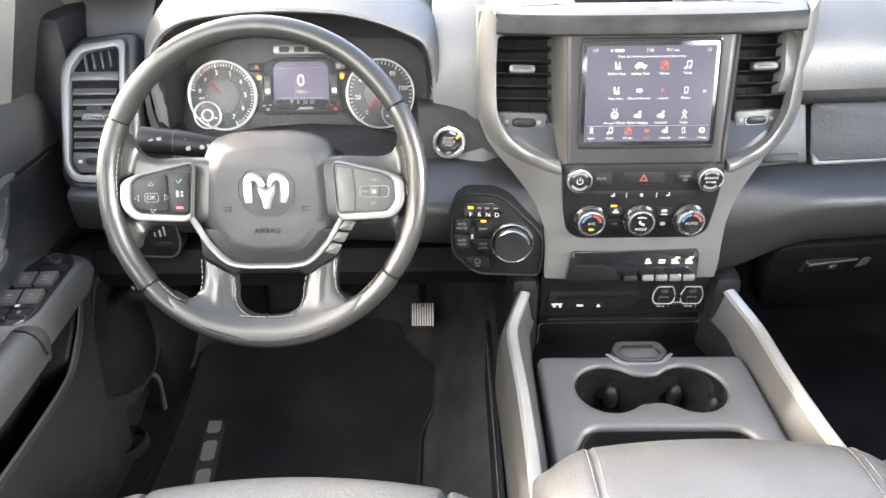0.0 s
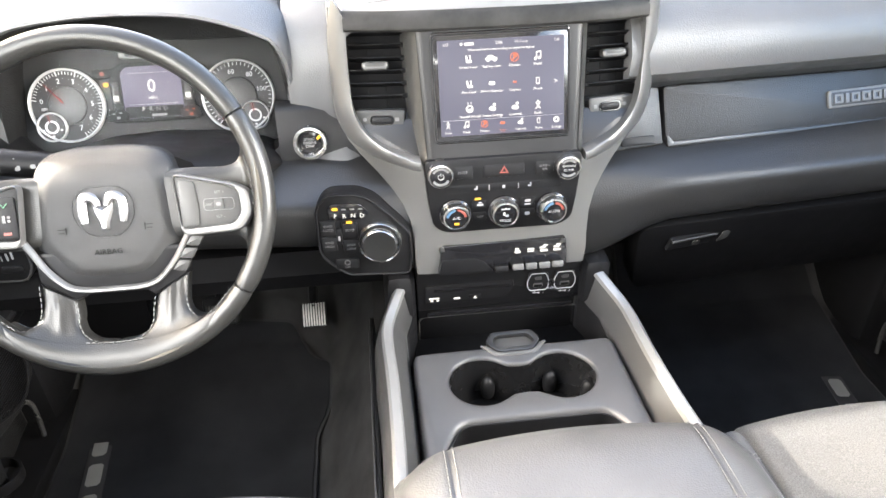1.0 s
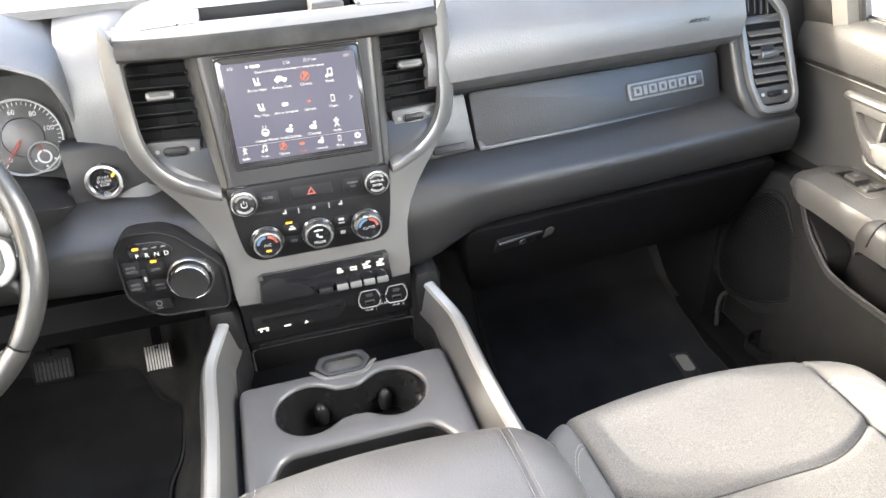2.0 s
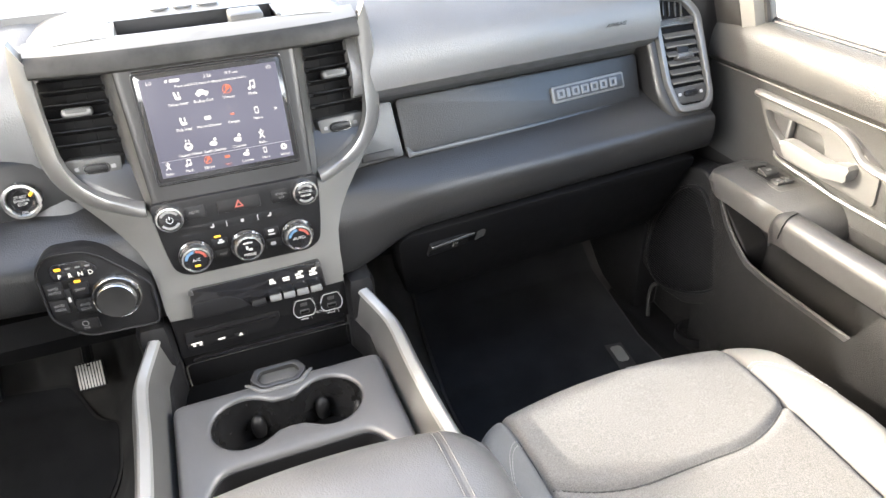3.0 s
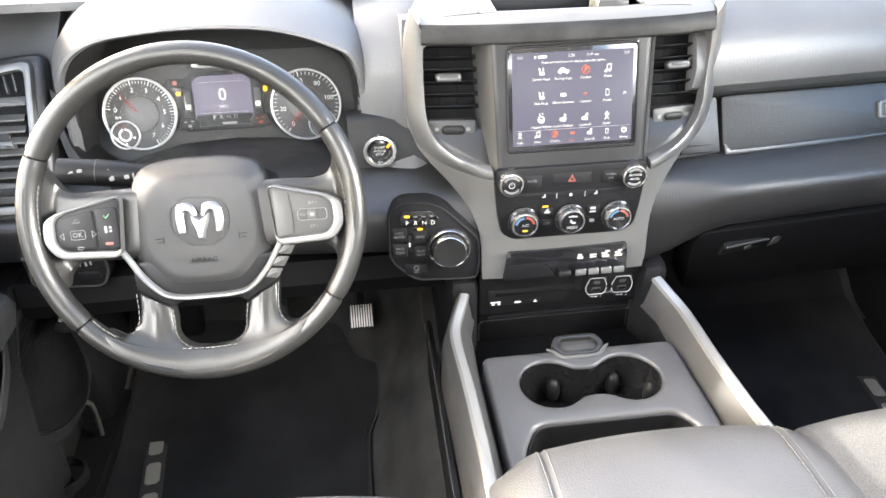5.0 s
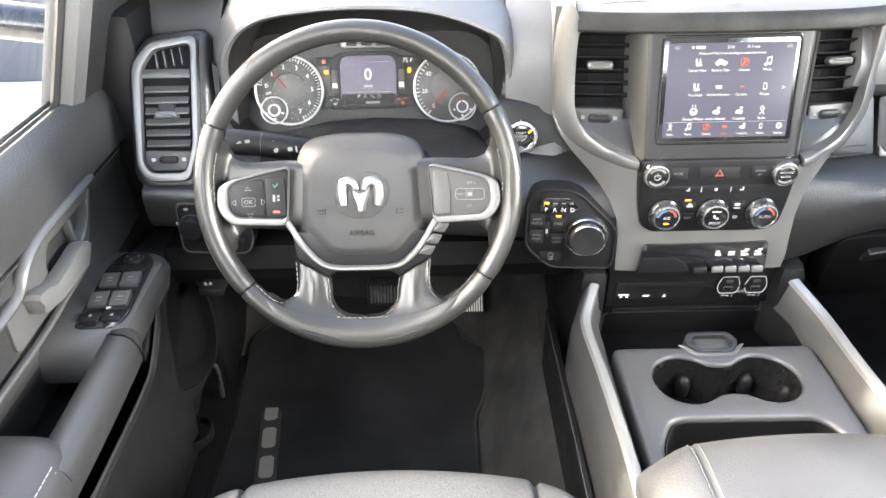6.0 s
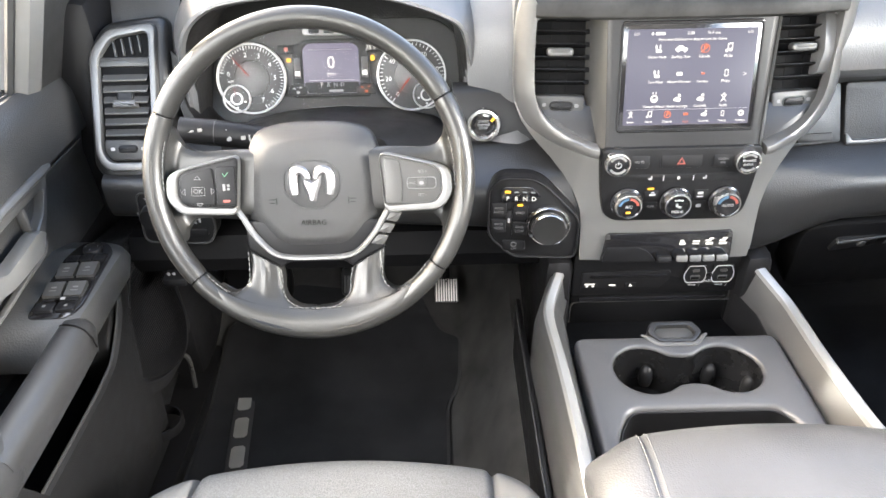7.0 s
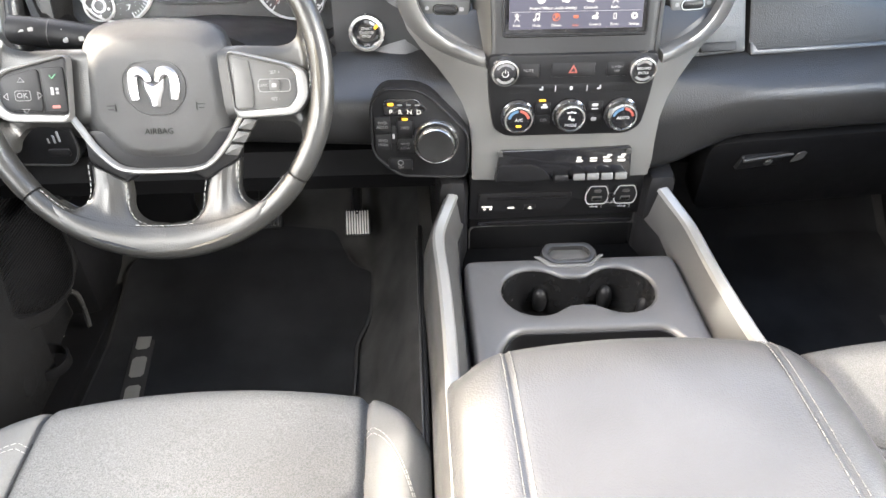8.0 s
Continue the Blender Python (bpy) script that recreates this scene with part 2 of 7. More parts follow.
def rounded(pts, r, seg=4):
    """Rounds the corners of a polygon."""
    out, c = [], len(pts)
    for i in range(c):
        p, a, b = (Vector(pts[k % c]) for k in (i, i - 1, i + 1))
        da, db = (a - p), (b - p)
        q = min(r, da.length * 0.45, db.length * 0.45)
        pa, pb = p + da.normalized() * q, p + db.normalized() * q
        for k in range(seg + 1):
            t = k / seg
            out.append(tuple((1 - t) ** 2 * pa + 2 * t * (1 - t) * p + t * t * pb))
    return out


def inset(pts, d):
    """The outline moved inwards by d (counter-clockwise outlines)."""
    out, c = [], len(pts)
    area = sum(pts[i - 1][0] * pts[i][1] - pts[i][0] * pts[i - 1][1] for i in range(c))
    s = 1 if area > 0 else -1
    for i in range(c):
        a, p, b = Vector(pts[i - 1][:2]), Vector(pts[i][:2]), Vector(pts[(i + 1) % c][:2])
        e1, e2 = p - a, b - p
        if e1.length < 1e-9 or e2.length < 1e-9:
            out.append(tuple(p))
            continue
        n1, n2 = Vector((-e1.y, e1.x)).normalized(), Vector((-e2.y, e2.x)).normalized()
        nn = n1 + n2
        k = 2 / max(nn.length_squared, 0.6)
        out.append(tuple(p + s * d * nn * k))
    return out


def loft(bm, rings, closed=True, cap=True, loop=False):
    rows = [[bm.verts.new(p) for p in ring] for ring in rings]
    n = len(rows[0])
    for i in range(len(rows) if loop else len(rows) - 1):
        a, b = rows[i], rows[(i + 1) % len(rows)]
        for j in range(n if closed else n - 1):
            q = (a[j], a[(j + 1) % n], b[(j + 1) % n], b[j])
            if len(set(q)) == 4:
                bm.faces.new(q)
    if cap and closed and not loop:
        bm.faces.new(rows[0])
        bm.faces.new(rows[-1])
    return bm


def plate(M, outline, depth=0.005, bevel=0.001, bm=None, dome=0.0, seg=2):
    """A bevelled slab: its front lies at local z = 0, its back at -depth."""
    bm = bm or bmesh.new()
    outline = [tuple(p)[:2] for p in outline]
    rings = [[M @ Vector((u, v, -depth)) for u, v in outline]]
    for k in range(seg + 1):
        a = radians(90 * k / seg)
        ring = inset(outline, bevel * (1 - math.cos(a)))
        rings.append([M @ Vector((u, v, -bevel * (1 - math.sin(a)))) for u, v in ring])
    if dome:
        cx, cy = (sum(p[k] for p in outline) / len(outline) for k in (0, 1))
        base = inset(outline, bevel)
        for f in (0.75, 0.5, 0.25):
            rings.append([M @ Vector((cx + (u - cx) * f, cy + (v - cy) * f, dome * (1 - f * f))) for u, v in base])
    return loft(bm, rings)


def hollow(M, outer, inner, depth=0.006, bevel=0.001, bm=None, crown=0.0):
    """A frame: the slab between two outlines of equal count."""
    bm = bm or bmesh.new()
    outer, inner = [tuple(p)[:2] for p in outer], [tuple(p)[:2] for p in inner]
    mid = [((a[0] + b[0]) / 2, (a[1] + b[1]) / 2) for a, b in zip(outer, inner)]
    put = lambda pts, w: [M @ Vector((u, v, w)) for u, v in pts]
    lerp = lambda f: [(a[0] + (b[0] - a[0]) * f, a[1] + (b[1] - a[1]) * f) for a, b in zip(outer, inner)]
    rings = [put(outer, -depth), put(outer, -bevel), put(lerp(0.12), crown * 0.5), put(mid, crown), put(lerp(0.88), crown * 0.5), put(inner, -bevel), put(inner, -depth)]
    return loft(bm, rings, loop=True)


def lathe(M, profile, n=32, bm=None, ring=False):
    """A turned body: profile of (radius, height) along local z; ring: open in the middle."""
    bm = bm or bmesh.new()
    rings = [[M @ Vector((max(r, 1e-5) * math.cos(2 * math.pi * k / n), max(r, 1e-5) * math.sin(2 * math.pi * k / n), h)) for k in range(n)] for r, h in profile]
    return loft(bm, rings, loop=ring)


def tube(pts, radius, n=10, bm=None, flat=1.0, up=(0, 0, 1), closed=False):
    """A swept bar. radius: one, or one a point; flat: its height as a share of its width."""
    bm = bm or bmesh.new()
    pts = [Vector(p) for p in pts]
    rings, c = [], len(pts)
    for i, p in enumerate(pts):
        a, b = (pts[i - 1], pts[(i + 1) % c]) if closed else (pts[max(i - 1, 0)], pts[min(i + 1, c - 1)])
        d = (b - a).normalized()
        side = d.cross(Vector(up))
        side = side.normalized() if side.length > 1e-4 else Vector((1, 0, 0))
        top = side.cross(d).normalized()
        r = radius[i] if isinstance(radius, (list, tuple)) else radius
        rings.append([p + r * (math.cos(2 * math.pi * k / n) * side + flat * math.sin(2 * math.pi * k / n) * top) for k in range(n)])
    return loft(bm, rings, loop=closed)


def box(x0, x1, y0, y1, z0, z1, r=0.004, seg=2, bm=None, M=None):
    bm = bm or bmesh.new()
    cube = bmesh.new()
    bmesh.ops.create_cube(cube, size=1)
    for v in cube.verts:
        v.co = Vector(((x0 + x1) / 2 + v.co.x * (x1 - x0), (y0 + y1) / 2 + v.co.y * (y1 - y0), (z0 + z1) / 2 + v.co.z * (z1 - z0)))
    if r:
        bmesh.ops.bevel(cube, geom=list(cube.edges), offset=r, segments=seg, affect="EDGES", profile=0.5)
    if M:
        bmesh.ops.transform(cube, matrix=M, verts=cube.verts)
    ids = {v: bm.verts.new(v.co) for v in cube.verts}
    for f in cube.faces:
        bm.faces.new([ids[v] for v in f.verts])
    cube.free()
    return bm


def surface(fn, nu, nv, thick=0.0, way=(0, 0, -1)):
    """A sheet fn(u, v), u and v from 0 to 1, with a back at the given distance."""
    bm = bmesh.new()
    grid = [[bm.verts.new(fn(i / nu, j / nv)) for j in range(nv + 1)] for i in range(nu + 1)]
    for i in range(nu):
        for j in range(nv):
            bm.faces.new((grid[i][j], grid[i + 1][j], grid[i + 1][j + 1], grid[i][j + 1]))
    if thick:
        back = [[bm.verts.new(v.co + Vector(way) * thick) for v in row] for row in grid]
        for i in range(nu):
            for j in range(nv):
                bm.faces.new((back[i][j], back[i][j + 1], back[i + 1][j + 1], back[i + 1][j]))
        rim = [(i, 0) for i in range(nu)] + [(nu, j) for j in range(nv)] + [(i, nv) for i in range(nu, 0, -1)] + [(0, j) for j in range(nv, 0, -1)]
        for k, (i, j) in enumerate(rim):
            a, b = rim[(k + 1) % len(rim)]
            bm.faces.new((grid[i][j], back[i][j], back[a][b], grid[a][b]))
    return bm


def face_cabin(ob):
    """Turns a single sheet of glass so that its front looks into the cabin."""
    f = ob.data.polygons[len(ob.data.polygons) // 2]
    if f.normal.dot(Vector((0, 0.3, 0.95)) - f.center) < 0:
        ob.data.flip_normals()
    return ob


def lettering(text, size, M, material_, parent, name="lettering", align="CENTER", lift=0.0004):
    cu = bpy.data.curves.new("letters", "FONT")
    cu.body, cu.size, cu.align_x, cu.align_y, cu.extrude = text, size, align, "CENTER", 0.00015
    cu.resolution_u = 2
    ob = bpy.data.objects.new("letters", cu)
    me = bpy.data.meshes.new_from_object(ob)
    bpy.data.objects.remove(ob)
    me.transform(M @ Matrix.Translation((0, 0, lift)))
    me.materials.clear()
    me.materials.append(material_)
    ob = new(name, me)
    ob.parent = parent
    return ob


def bars(M, spots, material_, parent, name="marking", depth=0.0005):
    """Small flat marks (u, v, width, height) on one face, each a part."""
    made = []
    for u, v, w, h in spots:
        bm = plate(M @ Matrix.Translation((0, 0, depth)), rrect(w, h, min(w, h) * 0.2, u, v, 1), depth, 0.0001, seg=1)
        made.append(part(name, bm, material_, parent))
    return made


def stitches(pts, parent, material_=None, length=0.0045, gap=0.0025, r=0.0006, name="stitching", lift=(0, 0, 0.0012)):
    """A row of thread stitches along a line."""
    pts = [Vector(p) for p in pts]
    bm, carry, on = bmesh.new(), 0.0, []
    for a, b in zip(pts, pts[1:]):
        d = (b - a).length
        s = carry
        while s < d:
            on.append((a + (b - a) * (s / d), (b - a).normalized()))
            s += length + gap
        carry = s - d
    for p, w in on:
        q = p + Vector(lift)
        tube([q - w * length / 2 - Vector(lift) * 0.5, q, q + w * length / 2 - Vector(lift) * 0.5], r, 5, bm)
    return part(name, bm, material_ or THREAD, parent)

# ---- the setting: ground, cabin shell ----
def flat_sheet(x0, x1, y0, y1, z):
    bm = bmesh.new()
    bm.faces.new([bm.verts.new(p) for p in ((x0, y0, z), (x1, y0, z), (x1, y1, z), (x0, y1, z))])
    return bm


solid("ground", flat_sheet(-400, 400, -400, 400, -0.62), CONCRETE, "pale sunlit concrete yard", "ground", kind="structure")


def floor_height(y):
    """Height of the cabin floor: level, then a gentle rise, then the toe board."""
    if y < 1.10:
        return 0.036
    if y < 1.30:
        return 0.036 + 0.27 * (y - 1.10)
    return 0.09 + 0.95 * (y - 1.30)


def tunnel(x):
    """Rise of the carpet towards the middle of the cabin."""
    a = abs(x)
    return 0.0 if a > 0.31 else 0.17 * min(1.0, (0.31 - a) / 0.10) ** 1.3


solid("floor", surface(lambda u, v: (-0.9 + 1.8 * u, -1.2 + 2.85 * v, floor_height(-1.2 + 2.85 * v) + tunnel(-0.9 + 1.8 * u)), 90, 95, 0.03), CARPET, "dark grey carpeted cabin floor with a raised tunnel", "floor", kind="structure")
solid("firewall", box(-0.92, 0.92, 1.62, 1.66, 0.0, 0.9, 0.005), DARK, "black firewall behind the dashboard", "wall", kind="structure")
for s in (-1, 1):
    solid("rear_door_wall", box(min(s * 0.88, s * 0.95), max(s * 0.88, s * 0.95), -1.2, -0.07, 0.0, 0.70, 0.01), DOORSKIN, "grey wall closing the cabin beside the rear seats", "wall", "rear side walls", "structure")
solid("wall_rear", box(-0.92, 0.92, -1.25, -1.2, 0.0, 0.95, 0.005), DOORSKIN, "grey cabin back wall", "wall", kind="structure")


solid("ceiling", surface(lambda u, v: (-0.72 + 1.44 * u, -1.2 + 1.62 * v, 1.36 - 0.03 * (2 * u - 1) ** 2 - 0.04 * max(0, v - 0.75) * 4), 16, 16, 0.04, (0, 0, 1)), HEADLINER, "light grey headliner", "ceiling", kind="structure")
for s in (-1, 1):
    bm = bmesh.new()
    tube([(s * 0.70, 0.42, 1.31), (s * 0.76, 0.75, 1.15), (s * 0.84, 1.12, 0.93), (s * 0.90, 1.40, 0.76), (s * 0.92, 1.62, 0.62)], [0.045, 0.045, 0.05, 0.055, 0.05], 10, bm)
    solid("pillar_front", bm, PILLAR, "warm grey windscreen pillar trim", "pillar", "windscreen pillars", "structure")
    solid("dash_end", box(min(s * 0.815, s * 0.915), max(s * 0.815, s * 0.915), 1.115, 1.60, 0.30, 0.83, 0.02), PLASTIC, "black end panel beside the dashboard", "panel", "dash ends", "structure")
    bm = bmesh.new()
    tube([(s * 0.72, -0.15, 1.33), (s * 0.80, -0.13, 1.05), (s * 0.88, -0.1, 0.7), (s * 0.89, -0.1, 0.05)], [0.06, 0.06, 0.07, 0.08], 8, bm)
    solid("pillar_middle", bm, PILLAR, "warm grey door pillar trim", "pillar", "door pillars", "structure")
    bm = bmesh.new()
    tube([(s * 0.70, -1.2, 1.30), (s * 0.71, -0.4, 1.33), (s * 0.70, 0.42, 1.31)], 0.05, 8, bm)
    solid("roof_rail", bm, PILLAR, "warm grey roof rail trim", "trim", "roof rails", "structure")
    solid("sill", box(min(s * 0.80, s * 0.93), max(s * 0.80, s * 0.93), -1.2, 1.3, 0.0, 0.075, 0.01), PLASTIC, "black plastic door sill plate", "sill", "door sills", "structure")
    solid("kick_panel", box(min(s * 0.82, s * 0.93), max(s * 0.82, s * 0.93), 1.16, 1.62, 0.0, 0.62, 0.02), PLASTIC, "black plastic kick panel beside the footwell", "panel", "kick panels", "structure")
bm = bmesh.new()
tube([(-0.70, 0.42, 1.32), (0, 0.45, 1.345), (0.70, 0.42, 1.32)], 0.035, 8, bm)
solid("windscreen_header", bm, HEADLINER, "light grey windscreen header trim", "trim", kind="structure")
bm = surface(lambda u, v: ((-0.70 - 0.22 * v) * (1 - 2 * u), 0.43 + 1.22 * v + 0.05 * math.sin(math.pi * u), 1.35 - 0.60 * v), 8, 8)
pane = solid("windscreen", bm, GLASS, "clear raked windscreen glass", "windscreen", kind="structure")
face_cabin(pane).visible_shadow = False
solid("bonnet", surface(lambda u, v: (-0.95 + 1.9 * u, 1.66 + 1.3 * v, 0.62 + 0.06 * math.sin(math.pi * u) - 0.10 * v * v), 12, 8, 0.03), BODYPAINT, "dark painted bonnet ahead of the windscreen", "bonnet", kind="structure")

# what stands outside the side windows
boundary = thing("boundary_wall", "low dark grey clad wall across the yard", "wall")
part("wall", box(-14, -1.6, 5.0, 5.25, -0.62, 0.35, 0.02), WALLDARK, boundary)
part("ledge", box(-14, -1.6, 4.95, 5.0, -0.18, -0.14, 0.01), CONCRETE, boundary, "pale ledge along the wall")
part("coping", box(-14, -1.5, 4.93, 5.32, 0.35, 0.42, 0.02), WALLBROWN, boundary)
shed = thing("building", "brown grey low building beyond the yard", "building")
part("wall", box(6.2, 6.8, -3, 14, -0.62, 1.4, 0.02), WALLBROWN, shed)
part("roof", box(6.0, 7.0, -3.2, 14.2, 1.4, 1.55, 0.02), WALLDARK, shed)

# ---- dashboard ----
dash = thing("dashboard", "black soft vinyl dashboard with a padded knee roll", "dashboard")


def pad_profile(x):
    d = 0.08 * (x - 0.26)
    pts = [(1.083, 0.706), (1.058, 0.716), (1.036, 0.735), (1.032, 0.765), (1.048, 0.80), (1.085, 0.838), (1.15, 0.862), (1.28, 0.878), (1.60, 0.885), (1.60, 0.70), (1.20, 0.66), (1.10, 0.68)]
    return [(x, y + (d if y < 1.2 else 0), z) for y, z in pts]


xs = [0.185 + 0.535 * i / 16 for i in range(17)]
part("upper_pad", loft(bmesh.new(), [pad_profile(x) for x in xs]), PAD, dash, "dark grey grained soft upper pad")
lettering("AIRBAG", 0.011, P(0.625, 1.056, 0.772, -25, 4.6), FAINTINK, dash)

# the passenger's inlay panel, its trim strip and the name badge as plain bars
INLAY = P(0.259, 1.037, 0.622, 24, 4.6)
inlay = part("inlay_panel", plate(INLAY, rounded([(0, 0), (0.447, 0.004), (0.452, 0.086), (0.0, 0.089)], 0.008), 0.03, 0.003), INLAYVINYL, dash, "grained black inlay panel")
part("trim_strip", plate(INLAY @ pose(0, 0, 0.003), rounded([(0.002, -0.001), (0.447, 0.003), (0.447, 0.0095), (0.012, 0.0065), (0.004, 0.016), (0.0, 0.016)], 0.001, 1), 0.006, 0.0015), CHINGREY, inlay, "dark satin trim strip")
badge = part("badge", plate(INLAY @ pose(0.342, 0.046, 0.004, 0, 0, 1.0), rrect(0.146, 0.027, 0.004), 0.005, 0.0012), SATIN, inlay, "silver rectangular badge with raised bars")
BADGE = INLAY @ pose(0.342, 0.046, 0.0045, 0, 0, 1.0)
part("badge_field", plate(BADGE, rrect(0.138, 0.0205, 0.003), 0.0012, 0.0004), CHINGREY, badge)
for k in range(7):
    wide = 0.0062 if k == 1 else 0.0152
    spot = BADGE @ pose((-0.0570, -0.0425, -0.0280, -0.0090, 0.0100, 0.0290, 0.0490)[k], 0, 0.0018)
    if k == 1:
        part("raised_bar", plate(spot, rrect(wide, 0.0145, 0.0008), 0.0012, 0.0003), SATIN, badge)
    else:
        part("raised_bar", hollow(spot, rrect(wide, 0.0145, 0.0020), rrect(wide * 0.42, 0.0070, 0.0008), 0.0012, 0.0003), SATIN, badge)
part("inlay_end", plate(P(0.1525, 1.0295, 0.622, 24, 4.6), rounded([(0, 0), (0.103, 0.004), (0.100, 0.088), (0.0, 0.089)], 0.004), 0.03, 0.002), INLAYVINYL, dash)
part("blank_switch", plate(P(0.2145, 1.0365, 0.6345, 24, 4.6), rrect(0.052, 0.0125, 0.002), 0.006, 0.0015), PLASTIC, dash)


# knee roll along the passenger side, dropping towards the console
def roll_profile(x, s=1):
    a = abs(x)
    f = min(max((a - 0.13) / 0.14, 0), 1)
    f = f * f * (3 - 2 * f)
    low = 0.468 + (0.520 - 0.468) * f + 0.03 * max(0, a - 0.27)
    d = 0.05 * max(0, a - 0.26)
    top = 0.613 + 0.012 * max(0, a - 0.3)
    mid = (low + top) / 2
    pts = [(1.058, top + 0.016), (1.028, top + 0.004), (1.0, top - 0.012), (0.984, mid + 0.02), (0.982, mid - 0.008), (0.986, low + 0.014), (0.995, low + 0.002), (1.02, low - 0.004), (1.10, low), (1.14, top - 0.03), (1.10, top + 0.02)]
    return [(x, y + d, z) for y, z in pts]


part("knee_roll", loft(bmesh.new(), [[tuple(v) for v in smooth(roll_profile(0.118 + 0.70 * i / 24), 3)] for i in range(25)]), VINYL, dash, "grained black padded roll")
part("knee_roll", loft(bmesh.new(), [[tuple(v) for v in smooth(roll_profile(-0.118 - 0.70 * i / 24), 3)] for i in range(25)]), VINYL, dash, "grained black padded roll")

# glove box under the roll
GLOVE = P(0.50, 1.012, 0.505, -20, 3)
glove = thing("glove_box", "black plastic glove box lid under the dashboard", "glove box")
# black lid, taken down to near-black so the colour carries the under-dash shade
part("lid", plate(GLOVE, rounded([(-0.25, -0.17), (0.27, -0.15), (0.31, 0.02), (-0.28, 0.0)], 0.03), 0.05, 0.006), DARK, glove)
LATCH = P(0.337, 1.0165, 0.4655, -20, 9)
latch = part("latch", plate(LATCH, rounded([(-0.062, -0.015), (0.028, -0.012), (0.062, 0.006), (0.03, 0.017), (-0.06, 0.012)], 0.004), 0.006, 0.0015), PLASTIC, glove, "black latch recess")
part("handle", plate(LATCH @ pose(0, 0, 0.003), rounded([(-0.058, 0.004), (0.022, 0.008), (0.022, 0.0125), (-0.058, 0.0095)], 0.002), 0.006, 0.0015), GREY, latch, "satin grey pull lip")
part("lock", plate(LATCH @ pose(-0.012, -0.004, 0.002), disc(0.0065, n=20), 0.004, 0.001), GREY, latch)
part("chevron", plate(LATCH @ pose(0, 0, 0.003), rounded([(0.026, -0.009), (0.064, 0.004), (0.036, 0.017), (0.028, 0.012)], 0.002), 0.004, 0.0015), PADGREY, latch)
# under-dash panels share that near-black, with their shade in the colour
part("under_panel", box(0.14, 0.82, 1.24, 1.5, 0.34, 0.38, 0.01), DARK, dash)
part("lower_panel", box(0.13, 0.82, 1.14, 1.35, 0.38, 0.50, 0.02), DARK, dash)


# cluster hood: an arch with a thick lip, whose back runs into the dash top
def hood():
    lip = smooth([(-0.700, 0.600), (-0.692, 0.70), (-0.678, 0.780), (-0.632, 0.826), (-0.548, 0.8405), (-0.46, 0.842), (-0.385, 0.834), (-0.322, 0.812), (-0.290, 0.784), (-0.279, 0.70), (-0.283, 0.600)], 5, False)
    rings, n = [], len(lip)
    for i, p in enumerate(lip):
        a, b = lip[max(i - 1, 0)], lip[min(i + 1, n - 1)]
        d = (b - a).normalized()
        out = Vector((-d.y, d.x))
        top = max(0.0, min(1.0, (p.y - 0.70) / 0.12))
        front = 1.062 + 0.03 * (1 - top)
        q = lambda o, y, dz=0.0: (p.x + out.x * o, y, p.y + out.y * o + dz)
        rings.append([q(-0.016, 1.165), q(-0.010, 1.10), q(-0.003, front + 0.006), q(0.0, front), q(0.004, front + 0.001), q(0.010, front + 0.012),
                      q(0.022 + 0.004 * top, front + 0.05, 0.004 * top), q(0.034, 1.20, 0.012 * top), q(0.036, 1.60, 0.012 * top), q(0.0, 1.60)])
        line = lambda o, y: (p.x + out.x * o, y, p.y + out.y * o)
        lining.append([line(-0.0190, 1.205), line(-0.0170, 1.165), line(-0.0112, 1.10), line(-0.0044, front + 0.0085), line(-0.0030, front + 0.0095), line(-0.0095, 1.102), line(-0.0155, 1.166), line(-0.0175, 1.206)])
    return loft(bmesh.new(), rings)


lining = []
part("cluster_hood", hood(), PAD, dash, "dark grey soft hood over the gauges")
part("hood_lining", loft(bmesh.new(), lining), HOODLINING, dash, "dark lining inside the gauge hood")
part("dash_top", surface(lambda u, v: (-0.84 + 1.68 * u, 1.16 + 0.46 * v, 0.862 + 0.02 * v), 24, 6, 0.012), PAD, dash, "dark grey dash top under the windscreen")
shoulder = lambda x, k: [tuple(v) for v in smooth([(x, 1.082 + k, 0.59), (x, 1.074 + k, 0.66), (x, 1.072 + k, 0.72), (x, 1.080 + k, 0.775), (x, 1.106 + k, 0.82), (x, 1.15 + k, 0.848), (x, 1.22, 0.862), (x, 1.5, 0.87), (x, 1.5, 0.60)], 4)]
part("hood_shoulder", loft(bmesh.new(), [shoulder(-0.285 + 0.125 * t, 0.012 * (1 - t) ** 2 - 0.006 * math.sin(math.pi * t) + 0.05 * max(0, t - 0.6)) for t in (i / 12 for i in range(13))]), PAD, dash, "dark grey soft pad between the gauges and the stack")
part("hood_shoulder", loft(bmesh.new(), [[(x, 1.09 + k, 0.60), (x, 1.10 + k, 0.72), (x, 1.14 + k, 0.81), (x, 1.19 + k, 0.845), (x, 1.5, 0.87), (x, 1.5, 0.60)] for x, k in ((-0.86, 0.07), (-0.80, 0.05), (-0.74, 0.04), (-0.695, 0.0))]), PAD, dash, "dark grey soft pad beside the gauges")
part("hood_shoulder", loft(bmesh.new(), [[(x, 1.06 + k, 0.60), (x, 1.09 + k, 0.70), (x, 1.13 + k, 0.80), (x, 1.18 + k, 0.845), (x, 1.5, 0.87), (x, 1.5, 0.60)] for x, k in ((0.70, 0.06), (0.76, 0.055), (0.81, 0.055), (0.86, 0.08))]), PAD, dash, "dark grey soft pad round the outer vent")

